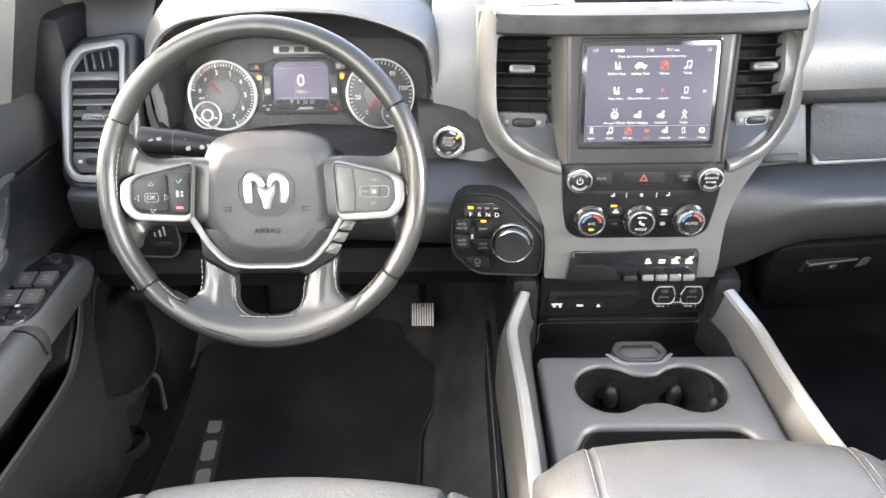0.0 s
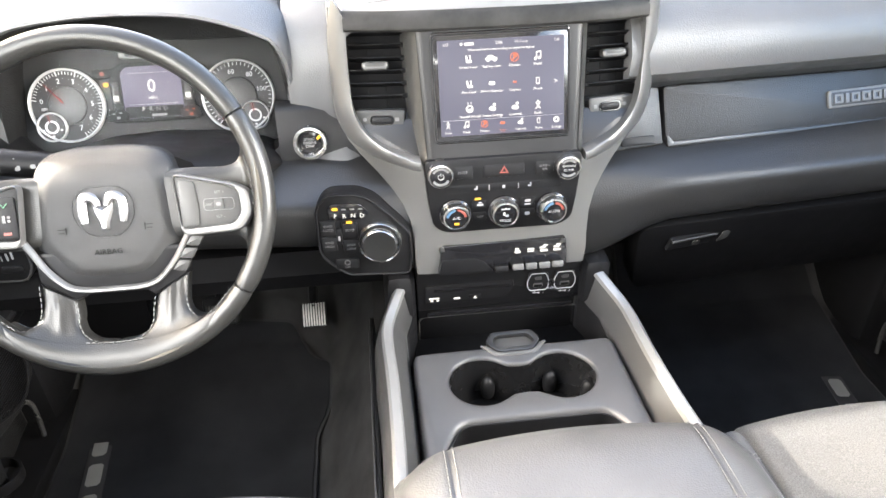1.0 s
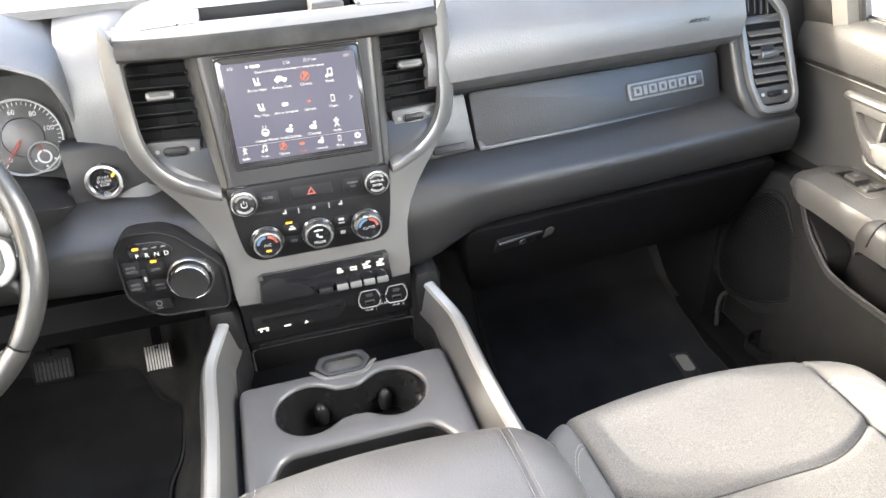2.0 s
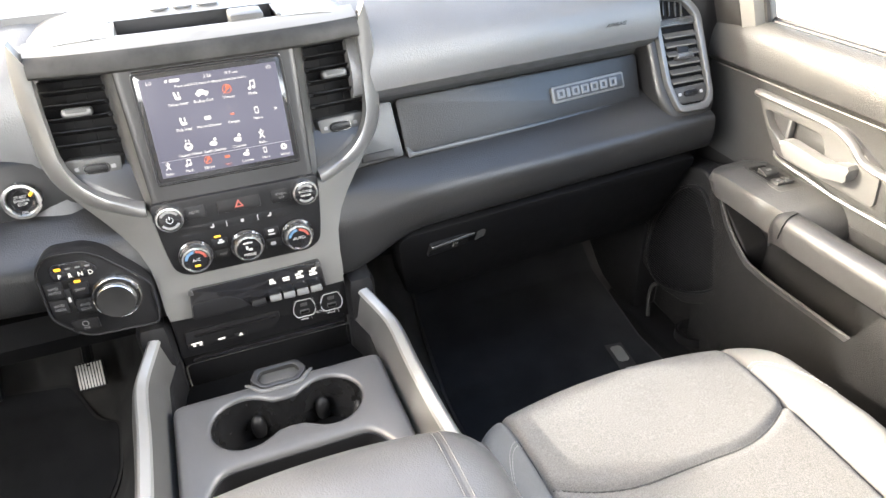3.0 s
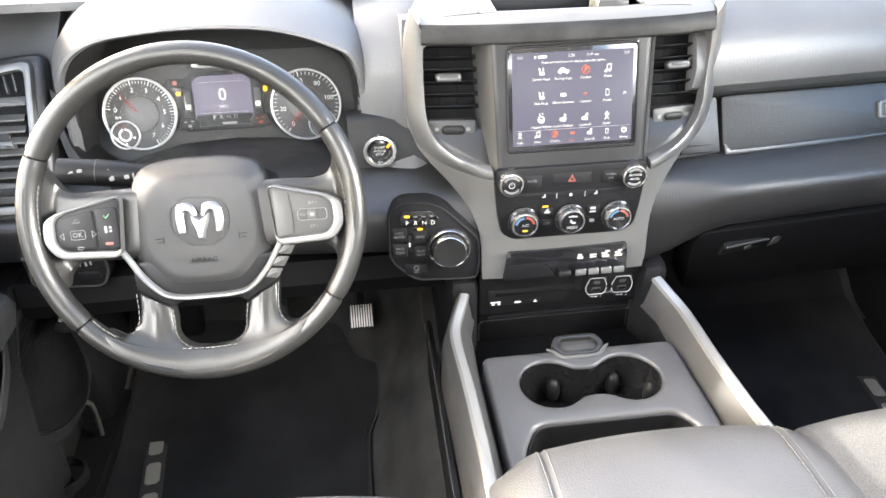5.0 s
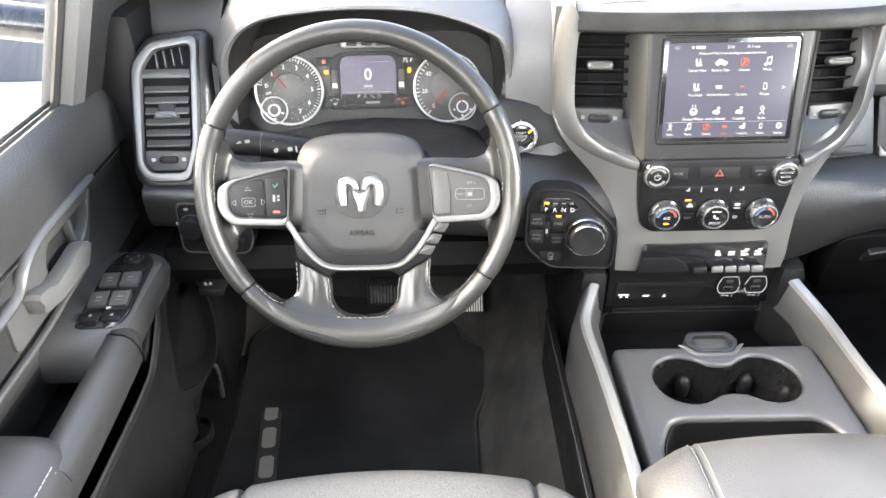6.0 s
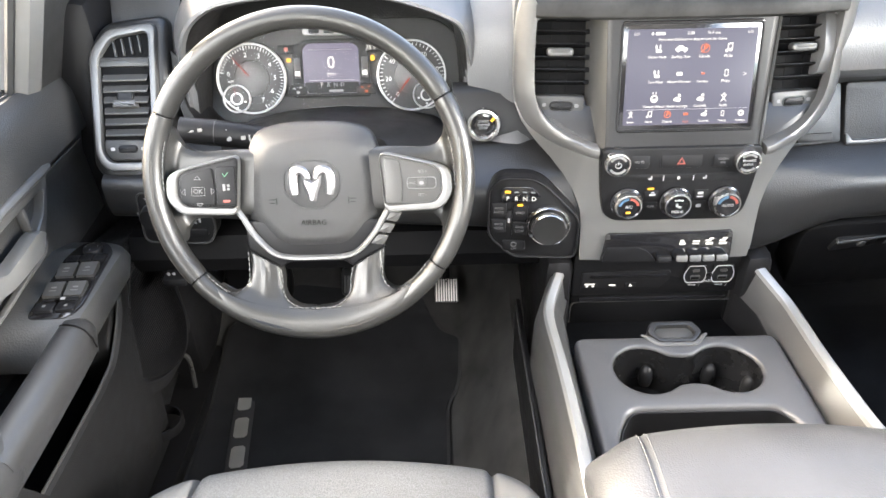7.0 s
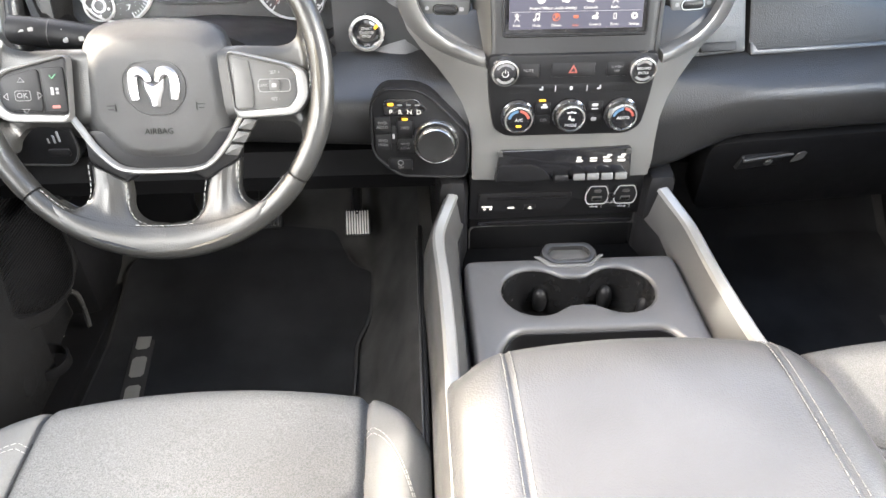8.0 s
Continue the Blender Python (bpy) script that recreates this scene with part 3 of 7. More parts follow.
# the panel with the engine button and the shelf below it
SBP = P(-0.235, 1.066, 0.655, 8)
part("button_panel", loft(bmesh.new(), [[tuple(SBP @ Vector((u, v, w))) for v, w in ((-0.055, -0.03), (-0.055, -0.002), (-0.052, 0.001), (0.044, 0.001), (0.050, -0.003), (0.055, -0.012), (0.055, -0.03))] for u in (-0.072, -0.070, 0.0, 0.10, 0.102)]), SURROUND, dash, "black grained panel round the engine button")
part("shelf", plate(P(-0.255, 1.05, 0.603, 8), rounded([(-0.062, -0.012), (0.070, -0.012), (0.074, 0.019), (0.064, 0.019), (0.054, 0.007), (0.044, 0.0035), (-0.062, 0.0035)], 0.003), 0.05, 0.002), SURROUND, dash, "black ledge with a raised end")
start = thing("start_button", "round black engine start button with a silver ring", "button")
SB = P(-0.263, 1.058, 0.656, 8)
part("ring", lathe(SB, [(0.0245, -0.006), (0.0245, 0.0), (0.0235, 0.003), (0.0195, 0.0035), (0.0172, 0.0005), (0.0172, -0.006)], 40, ring=True), RINGSILVER, start, "bright silver ring")
part("cap", lathe(SB, [(0.0170, -0.006), (0.0170, -0.001), (0.0165, 0.0), (0.013, 0.0005), (0.0125, -0.001), (0.0, -0.001)], 36), GLOSS, start, "gloss black cap")
for k, s_ in enumerate(("START", "ENGINE", "STOP")):
    lettering(s_, 0.0052, SB @ pose(0, 0.0055 - 0.005 * k, -0.0005), WHITEINK, start)
lettering("ON", 0.005, SB @ pose(0, -0.0155, 0.0008), WHITEINK, start)
part("lamp", plate(SB @ pose(0.013, 0.008, 0.0015, 0, 0, -40), rrect(0.0035, 0.007, 0.001), 0.002, 0.0005), AMBER, start, "amber lit segment")

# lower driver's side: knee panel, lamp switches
# black panel; its near-black colour includes the shade below the dash
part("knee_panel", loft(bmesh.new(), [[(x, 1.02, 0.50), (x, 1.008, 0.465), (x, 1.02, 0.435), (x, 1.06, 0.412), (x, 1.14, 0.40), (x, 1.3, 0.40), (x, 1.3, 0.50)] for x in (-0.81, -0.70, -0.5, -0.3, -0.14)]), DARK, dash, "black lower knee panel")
switches = thing("lamp_switch_panel", "black headlamp switch panel beside the steering column", "switch panel")
LS = P(-0.722, 1.005, 0.54, 0)
part("plate", plate(LS, rounded([(-0.055, -0.04), (0.045, -0.045), (0.058, -0.02), (0.055, 0.04), (-0.05, 0.048)], 0.015), 0.03, 0.003), PLASTIC, switches)
part("rim", hollow(LS @ pose(0, 0, 0.001), rounded([(-0.055, -0.04), (0.045, -0.045), (0.058, -0.02), (0.055, 0.04), (-0.05, 0.048)], 0.015), inset(rounded([(-0.055, -0.04), (0.045, -0.045), (0.058, -0.02), (0.055, 0.04), (-0.05, 0.048)], 0.015), 0.003), 0.004, 0.001), GREY, switches)
part("knob", lathe(LS @ pose(-0.03, 0.008, 0), [(0.019, 0), (0.018, 0.012), (0.016, 0.015), (0, 0.015)], 28), PLASTIC, switches, "round black rotary knob")
part("knob_ring", lathe(LS @ pose(-0.03, 0.008, 0), [(0.0195, 0), (0.0195, 0.004), (0.0175, 0.004), (0.0175, 0)], 28, ring=True), GREY, switches)
bars(LS, [(-0.035, 0.036, 0.006, 0.004), (-0.052, 0.012, 0.005, 0.004), (-0.03, 0.0, 0.006, 0.004), (0.028, -0.002, 0.003, 0.012), (0.035, 0.002, 0.003, 0.016), (0.02, -0.004, 0.002, 0.008)], WHITEINK, switches)
part("dimmer", plate(LS @ pose(0.03, -0.022, 0.003), rrect(0.03, 0.012, 0.004), 0.008, 0.002), PLASTIC, switches)
release = thing("hood_release", "black lever below the dashboard", "lever")
part("lever", box(-0.765, -0.725, 0.99, 1.03, 0.425, 0.44, 0.005), PLASTIC, release)
bars(P(-0.745, 0.989, 0.452), [(-0.004, 0, 0.005, 0.006), (0.004, 0, 0.005, 0.006)], GREYINK, release)


# ---- air vents at the ends of the dashboard ----
def end_vent(s, label):
    v = thing("air_vent", label, "air vent", "outer dashboard vents")
    V = P(s * 0.776, 1.0265, 0.6195, 29)
    g = lambda pts: [(s * a, b) for a, b in pts]
    outer = rounded(g([(-0.048, 0.165), (-0.046, 0.045), (-0.030, -0.008), (0.030, -0.008), (0.046, 0.012), (0.048, 0.16), (0.022, 0.192), (-0.050, 0.202)]), 0.014)
    inner = rounded(g([(-0.038, 0.163), (-0.036, 0.045), (-0.024, 0.005), (0.025, 0.005), (0.036, 0.020), (0.034, 0.152), (0.014, 0.180), (-0.038, 0.189)]), 0.010)
    part("pod", plate(V @ pose(0, 0, -0.004), rounded(g([(-0.062, 0.165), (-0.060, 0.03), (-0.040, -0.022), (0.036, -0.022), (0.056, 0.0), (0.058, 0.16), (0.03, 0.205), (-0.064, 0.215)]), 0.02), 0.06, 0.012, seg=4), VINYL, v, "dark vinyl pod")
    part("frame", hollow(V @ pose(0, 0, 0.004), outer, inner, 0.02, 0.0015, crown=0.002), SILVER, v, "satin silver frame")
    # a flat plate; the duct's shaded depth is put into its near-black colour
    part("cavity", plate(V @ pose(0, 0, -0.0035), inset(inner, -0.001), 0.004, 0.0002), DARK, v, "flat near-black plate for the shaded vent duct")
    part("divider", plate(V @ pose(0, 0, 0.002), rounded(g([(-0.037, 0.1405), (0.035, 0.1405), (0.035, 0.1535), (-0.037, 0.1535)]), 0.002), 0.02, 0.002), GREY, v, "satin grey crossbar")
    for k in range(6):
        part("slat", box(-0.032, 0.032, -0.0055, 0.0055, -0.0010, 0.0010, 0.0008, 1, M=V @ pose(-s * 0.001, 0.048 + 0.0155 * k, 0.0006) @ pose(0, 0, 0, -34)), GREY, v)
        # paler strip on the front edge: light on the slat put into its colour
        part("slat_highlight", box(-0.031, 0.031, -0.0009, 0.0009, -0.0015, 0.0015, 0.0005, 1, M=V @ pose(-s * 0.001, 0.048 + 0.0155 * k, 0.0006) @ pose(0, 0, 0, -34) @ pose(0, -0.0056, 0.0)), SATIN, v)
    for k in range(4):
        part("slat", box(-0.0012, 0.0012, -0.012, 0.012, -0.006, 0.001, 0.0005, 1, M=V @ pose(-s * 0.024 + s * 0.012 * k, 0.166 + 0.002 * (3 - k), 0.0, 0, 0, s * -8)), GREY, v)
    part("slider", plate(V @ pose(0, 0.088, 0.008), rounded(g([(-0.018, -0.005), (0.018, -0.005), (0.015, 0.005), (-0.015, 0.005)]), 0.002), 0.012, 0.003), SILVER, v, "silver aiming tab")
    part("slider_stem", box(-0.012, 0.012, -0.001, 0.014, -0.004, 0.003, 0.002, 1, M=V @ pose(0, 0.092, 0.0)), PLASTIC, v)
    pod = part("wheel_pod", plate(V @ pose(0, 0, 0.002), rounded(g([(-0.034, 0.036), (-0.024, 0.008), (0.025, 0.008), (0.034, 0.022), (0.034, 0.038)]), 0.005), 0.012, 0.002), PADGREY, v)
    part("thumbwheel", plate(V @ pose(0, 0.024, 0.005), rrect(0.028, 0.011, 0.0054), 0.006, 0.002), PLASTIC, pod)
    bars(V @ pose(0, 0.024, 0.0022), [(-0.022, 0, 0.006, 0.005), (0.022, 0, 0.006, 0.005)], WHITEINK, pod)
    return v


end_vent(-1, "tall silver framed vent at the driver's door")
end_vent(1, "tall silver framed vent at the passenger's door")

# ---- instrument cluster ----
cluster = thing("instrument_cluster", "lit gauge cluster with two round dials and a colour display", "gauges")
CL = P(-0.491, 1.150, 0.700, 20)
part("backing", plate(CL @ pose(0, 0, -0.012), rounded([(-0.21, -0.075), (0.21, -0.075), (0.22, 0.02), (0.17, 0.085), (-0.17, 0.085), (-0.22, 0.02)], 0.03), 0.03, 0.002), DIALMASK, cluster, "grey gauge mask")
part("brow_panel", plate(CL @ pose(0, 0, -0.018), rounded([(-0.225, -0.03), (0.225, -0.03), (0.228, 0.03), (0.205, 0.095), (0.15, 0.135), (-0.15, 0.135), (-0.205, 0.095), (-0.228, 0.03)], 0.03), 0.02, 0.002), HOODLINING, cluster, "dark panel behind the dials")
lower = smooth([(-0.20, 0.03), (-0.193, -0.035), (-0.15, -0.072), (-0.08, -0.065), (0, -0.048), (0.08, -0.065), (0.15, -0.078), (0.196, -0.04), (0.203, 0.03)], 4, False)
part("bezel", loft(bmesh.new(), [[CL @ Vector((p.x, p.y, -0.012)), CL @ Vector((p.x, p.y, 0.006)), CL @ Vector((p.x * 1.06, p.y * 1.12, 0.055)), CL @ Vector((p.x * 1.1, p.y * 1.4, 0.055)), CL @ Vector((p.x * 1.08, p.y * 1.3, -0.012))] for p in lower]), PLASTIC, cluster, "curved black bezel below the dials")


def gauge(cx, cy, r, numbers, a0, a1, needle, small, name):
    G = CL @ pose(cx, cy, -0.008)
    dial = part(name, plate(G, disc(r - 0.002, n=48), 0.004, 0.0005), DIAL, cluster, "dark round dial with white figures")
    part("ring", lathe(G, [(r, -0.004), (r, 0.005), (r - 0.0010, 0.0060), (r - 0.0028, 0.005), (r - 0.0032, 0.0)], 48, ring=True), GAUGERING, dial, "bright silver ring")
    part("centre", plate(G @ pose(0, 0, 0.002), disc(r * 0.5, n=36), 0.003, 0.001), DIALMID, dial)
    part("centre_ring", lathe(G, [(r * 0.52, 0), (r * 0.52, 0.0025), (r * 0.5, 0.003), (r * 0.49, 0.001)], 40, ring=True), GREY, dial)
    bm = bmesh.new()
    count = (len(numbers) - 1) * 6
    for k in range(count + 1):
        a = radians(a0 + (a1 - a0) * k / count)
        big = k % 6 == 0
        plate(G @ pose((r * 0.87) * math.cos(a), (r * 0.87) * math.sin(a), 0.0008, 0, 0, math.degrees(a)), rrect(r * (0.13 if big else 0.085), 0.0014 if big else 0.0009, 0.0002, seg=1), 0.0005, 0.0001, bm, seg=1)
    part("scale", bm, DIALINK, dial)
    for k, s_ in enumerate(numbers):
        a = radians(a0 + (a1 - a0) * k / (len(numbers) - 1))
        if s_:
            lettering(s_, r * 0.185, G @ pose(r * 0.67 * math.cos(a), r * 0.67 * math.sin(a), 0.0008), DIALINK, dial)
    part("needle", plate(G @ pose(0, 0, 0.006, 0, 0, needle), [(r * 0.1, -0.0012), (r * 0.78, -0.0004), (r * 0.78, 0.0004), (r * 0.1, 0.0012)], 0.001, 0.0002), NEEDLE, dial, "red needle")
    sx, sy, sr = small
    S = G @ pose(sx, sy, 0.004)
    sub = part("small_dial", plate(S, disc(sr, n=36), 0.004, 0.0005), DIAL, dial)
    part("ring", lathe(S, [(sr, -0.004), (sr, 0.0025), (sr - 0.001, 0.0035), (sr - 0.0022, 0.002), (sr - 0.0025, 0.0)], 36, ring=True), GAUGERING, sub)
    part("hub", lathe(S, [(sr * 0.45, 0), (sr * 0.45, 0.002), (sr * 0.33, 0.002), (sr * 0.33, 0.0)], 24, ring=True), DIALINK, sub)
    bars(S @ pose(0, 0, 0.0004), [(sr * 0.62 * math.cos(radians(a)), sr * 0.62 * math.sin(radians(a)), sr * 0.16, sr * 0.13) for a in (200, 270, 340)], DIALINK, sub, "figure")
    part("needle", plate(S @ pose(0, 0, 0.003, 0, 0, 100), [(sr * 0.3, -0.0008), (sr * 0.85, -0.0003), (sr * 0.85, 0.0003), (sr * 0.3, 0.0008)], 0.001, 0.0002), NEEDLE, sub)
    return G, dial


G1, d1 = gauge(-0.1235, 0.0, 0.0535, ["0", "1", "2", "3", "4", "5", "6", "7"], 168, -65, 130, (-0.0245, -0.0295, 0.0215), "tachometer")
lettering("RPM", 0.006, G1 @ pose(-0.031, -0.004, 0.0008), DIALINK, d1)
bars(G1, [(-0.031, -0.0105, 0.013, 0.002)], WHITEINK, d1)
G2, d2 = gauge(0.1225, 0.0, 0.0535, ["0", "20", "40", "60", "80", "100", "120"], 232, -30, 232, (0.0225, -0.0295, 0.0215), "speedometer")
bars(G2, [(-0.022, 0.004, 0.004, 0.004)], REDGLOW, d2)
lcd = part("display", plate(CL @ pose(0, 0.012, -0.006), rounded([(-0.043, -0.036), (0.043, -0.036), (0.043, 0.030), (0.034, 0.038), (-0.034, 0.038), (-0.043, 0.030)], 0.003), 0.004, 0.0005), LCDGLOW, cluster, "lit violet grey display")
LC = CL @ pose(0, 0.012, -0.0055)
part("display_strip", plate(LC @ pose(0, -0.0275, 0.0002), rrect(0.083, 0.016, 0.002), 0.0006, 0.0001), CLUSTERBLACK, lcd, "dark strip with the gear letters")
lettering("0", 0.026, LC @ pose(0, 0.009, 0), ICONGLOW, lcd)
lettering("MPH", 0.0065, LC @ pose(0, -0.008, 0), ICONGLOW, lcd)
for k, s_ in enumerate("PRND"):
    lettering(s_, 0.0085, LC @ pose(-0.0155 + 0.0105 * k, -0.0235, 0.0006), ICONGLOW if k == 0 else GREYINK, lcd)
bars(LC @ pose(0, 0, 0.0006), [(0, 0.0285, 0.066, 0.0006), (0, -0.0165, 0.07, 0.0006), (0.006, -0.0325, 0.022, 0.0035)], GREYINK, lcd, "line")
part("display_frame", hollow(CL @ pose(0, 0.012, -0.004), rounded([(-0.060, -0.042), (0.060, -0.042), (0.058, 0.034), (0.038, 0.044), (-0.038, 0.044), (-0.058, 0.034)], 0.004), rounded([(-0.043, -0.036), (0.043, -0.036), (0.043, 0.030), (0.034, 0.038), (-0.034, 0.038), (-0.043, 0.030)], 0.004), 0.006, 0.0005), CLUSTERBLACK, cluster, "gloss black display frame")
for s_ in (-1, 1):
    part("bar_gauge", plate(CL @ pose(s_ * 0.0515, 0.014, -0.0025), rrect(0.0095, 0.030, 0.001), 0.003, 0.0005), PADGREY, cluster)
    part("bar_level", plate(CL @ pose(s_ * 0.0515, 0.006, -0.0018), rrect(0.0075, 0.007, 0.0005), 0.002, 0.0003), ICONGLOW, cluster, "lit white level")
    part("corner_tile", plate(CL @ pose(s_ * 0.0525, -0.018, -0.003), rounded([(-0.016, -0.009), (0.013, -0.009), (0.016, 0.002), (0.004, 0.009), (-0.012, 0.008)] if s_ < 0 else [(-0.013, -0.009), (0.016, -0.009), (0.012, 0.008), (-0.004, 0.009), (-0.016, 0.002)], 0.003), 0.004, 0.001), CLUSTERBLACK, cluster)
    bars(CL @ pose(s_ * 0.0525, -0.018, -0.003), [(-0.006, 0.002, 0.004, 0.002), (0.004, 0.003, 0.004, 0.002), (0, -0.004, 0.005, 0.004)], REDGLOW if s_ > 0 else GREYINK, cluster)
    part("top_tile", plate(CL @ pose(s_ * 0.067, 0.042, -0.004), rrect(0.028, 0.013, 0.003), 0.004, 0.001), CLUSTERBLACK, cluster)
bars(CL @ pose(-0.067, 0.042, -0.004), [(0, 0, 0.006, 0.006)], REDINK, cluster)
lettering("75 F", 0.009, CL @ pose(0.062, 0.042, -0.0038), BUTTONGLOW, cluster)
bars(CL @ pose(0, 0, -0.004), [(-0.064, 0.026, 0.007, 0.006), (0.064, 0.027, 0.006, 0.008)], AMBER, cluster, "warning_lamp")
plaque = part("name_plate", plate(CL @ pose(0, 0.068, -0.004), rrect(0.082, 0.0135, 0.006), 0.004, 0.001), SILVER, cluster, "silver name plate with dark bars")
bars(CL @ pose(0, 0.068, -0.0038), [(-0.023, 0, 0.016, 0.008), (0, 0, 0.016, 0.008), (0.023, 0, 0.018, 0.008)], PLASTIC, plaque, "raised_bar")
lens = part("lens", surface(lambda u, v: CL @ Vector((-0.195 + 0.39 * u, -0.07 + 0.155 * v, 0.014 + 0.012 * math.sin(math.pi * u))), 16, 4), LENS, cluster, "clear curved lens")
face_cabin(lens).visible_shadow = False

# ---- steering wheel ----
wheel = thing("steering_wheel", "worn black leather steering wheel with silver spoke trim", "steering wheel")
W = P(-0.4775, 0.8345, 0.695, 24)
R_RIM = 0.1788


def rim_piece(a0, a1, n, fat=1.0):
    bm, rings = bmesh.new(), []
    for k in range(n + 1):
        t = k / n
        a = radians(a0 + (a1 - a0) * t)
        e = min(t, 1 - t) * n
        f = fat * (0.94 if e < 0.5 else 1.0)
        ring = []
        for j in range(16):
            b = 2 * math.pi * j / 16
            r = R_RIM + 0.0124 * f * math.cos(b)
            ring.append(W @ Vector((r * math.cos(a), r * math.sin(a), 0.0150 * f * math.sin(b))))
        rings.append(ring)
    return loft(bm, rings)


part("rim_section", rim_piece(30.3, 154.5, 48), RIMLEATHER, wheel, "worn shiny black leather")
part("rim_section", rim_piece(155.3, 219.7, 26), RIMLEATHER, wheel, "worn shiny black leather")
part("rim_section", rim_piece(220.5, 324.2, 40), RIMLEATHER, wheel, "worn shiny black leather")
part("rim_section", rim_piece(325, 389.5, 26), RIMLEATHER, wheel, "worn shiny black leather")
bm = bmesh.new()
loft(bm, [[W @ Vector(((R_RIM + 0.0105 * math.cos(b)) * math.cos(a), (R_RIM + 0.0105 * math.cos(b)) * math.sin(a), 0.0130 * math.sin(b))) for b in (2 * math.pi * j / 10 for j in range(10))] for a in (2 * math.pi * k / 60 for k in range(60))], loop=True)
part("rim_core", bm, DARK, wheel)

# side spokes and lower legs, as padded blocks that run into the rim
def side_spoke(s):
    """A side spoke whose leather sweeps up and down into the rim."""
    upper = smooth([(0.060, 0.034), (0.100, 0.0340), (0.132, 0.0330), (0.1475, 0.0375), (0.1540, 0.0480), (0.1560, 0.0600), (0.1600, 0.0640), (0.1655, 0.0675)], 4, False)
    lower = smooth([(0.060, -0.046), (0.100, -0.0465), (0.136, -0.0460), (0.1475, -0.0510), (0.1520, -0.0600), (0.1520, -0.0700), (0.1560, -0.0740), (0.1610, -0.0778)], 4, False)
    rings, n = [], len(upper)
    for i, (a, b) in enumerate(zip(upper, lower)):
        t = 7 * i / (n - 1)
        bend = min(1.0, max(0.0, (t - 2.0) / 3.0))
        bend = bend * bend * (3 - 2 * bend)
        ring = []
        for q in range(17):
            f = q / 16
            e = abs(2 * f - 1)
            u, v = a.x + (b.x - a.x) * f, a.y + (b.y - a.y) * f
            th = math.atan2(a.y, a.x) * (1 - f) + math.atan2(b.y, b.x) * f
            ra = math.hypot(a.x, a.y) * (1 - f) + math.hypot(b.x, b.y) * f
            u, v = u + (ra * math.cos(th) - u) * bend, v + (ra * math.sin(th) - v) * bend
            w = min(1.0, max(0.0, (math.hypot(u, v) - 0.157) / (R_RIM - 0.157)))
            w = w * w * (3 - 2 * w)
            z = -0.0165 - 0.010 * max(0.25, 1 - t / 5) * (1 - math.sqrt(max(0.0, 1 - e ** 5)))
            ring.append((s * u, v, z * (1 - w) + w * (0.0154 - 0.004 * e ** 6)))
        for q in range(9):
            p = ring[16 - 2 * q]
            ring.append((p[0], p[1], p[2] - 0.014))
        rings.append([W @ Vector(p) for p in ring])
    part("spoke", loft(bmesh.new(), rings), RIMLEATHER, wheel, "worn black leather side spoke")


for s in (-1, 1):
    side_spoke(s)


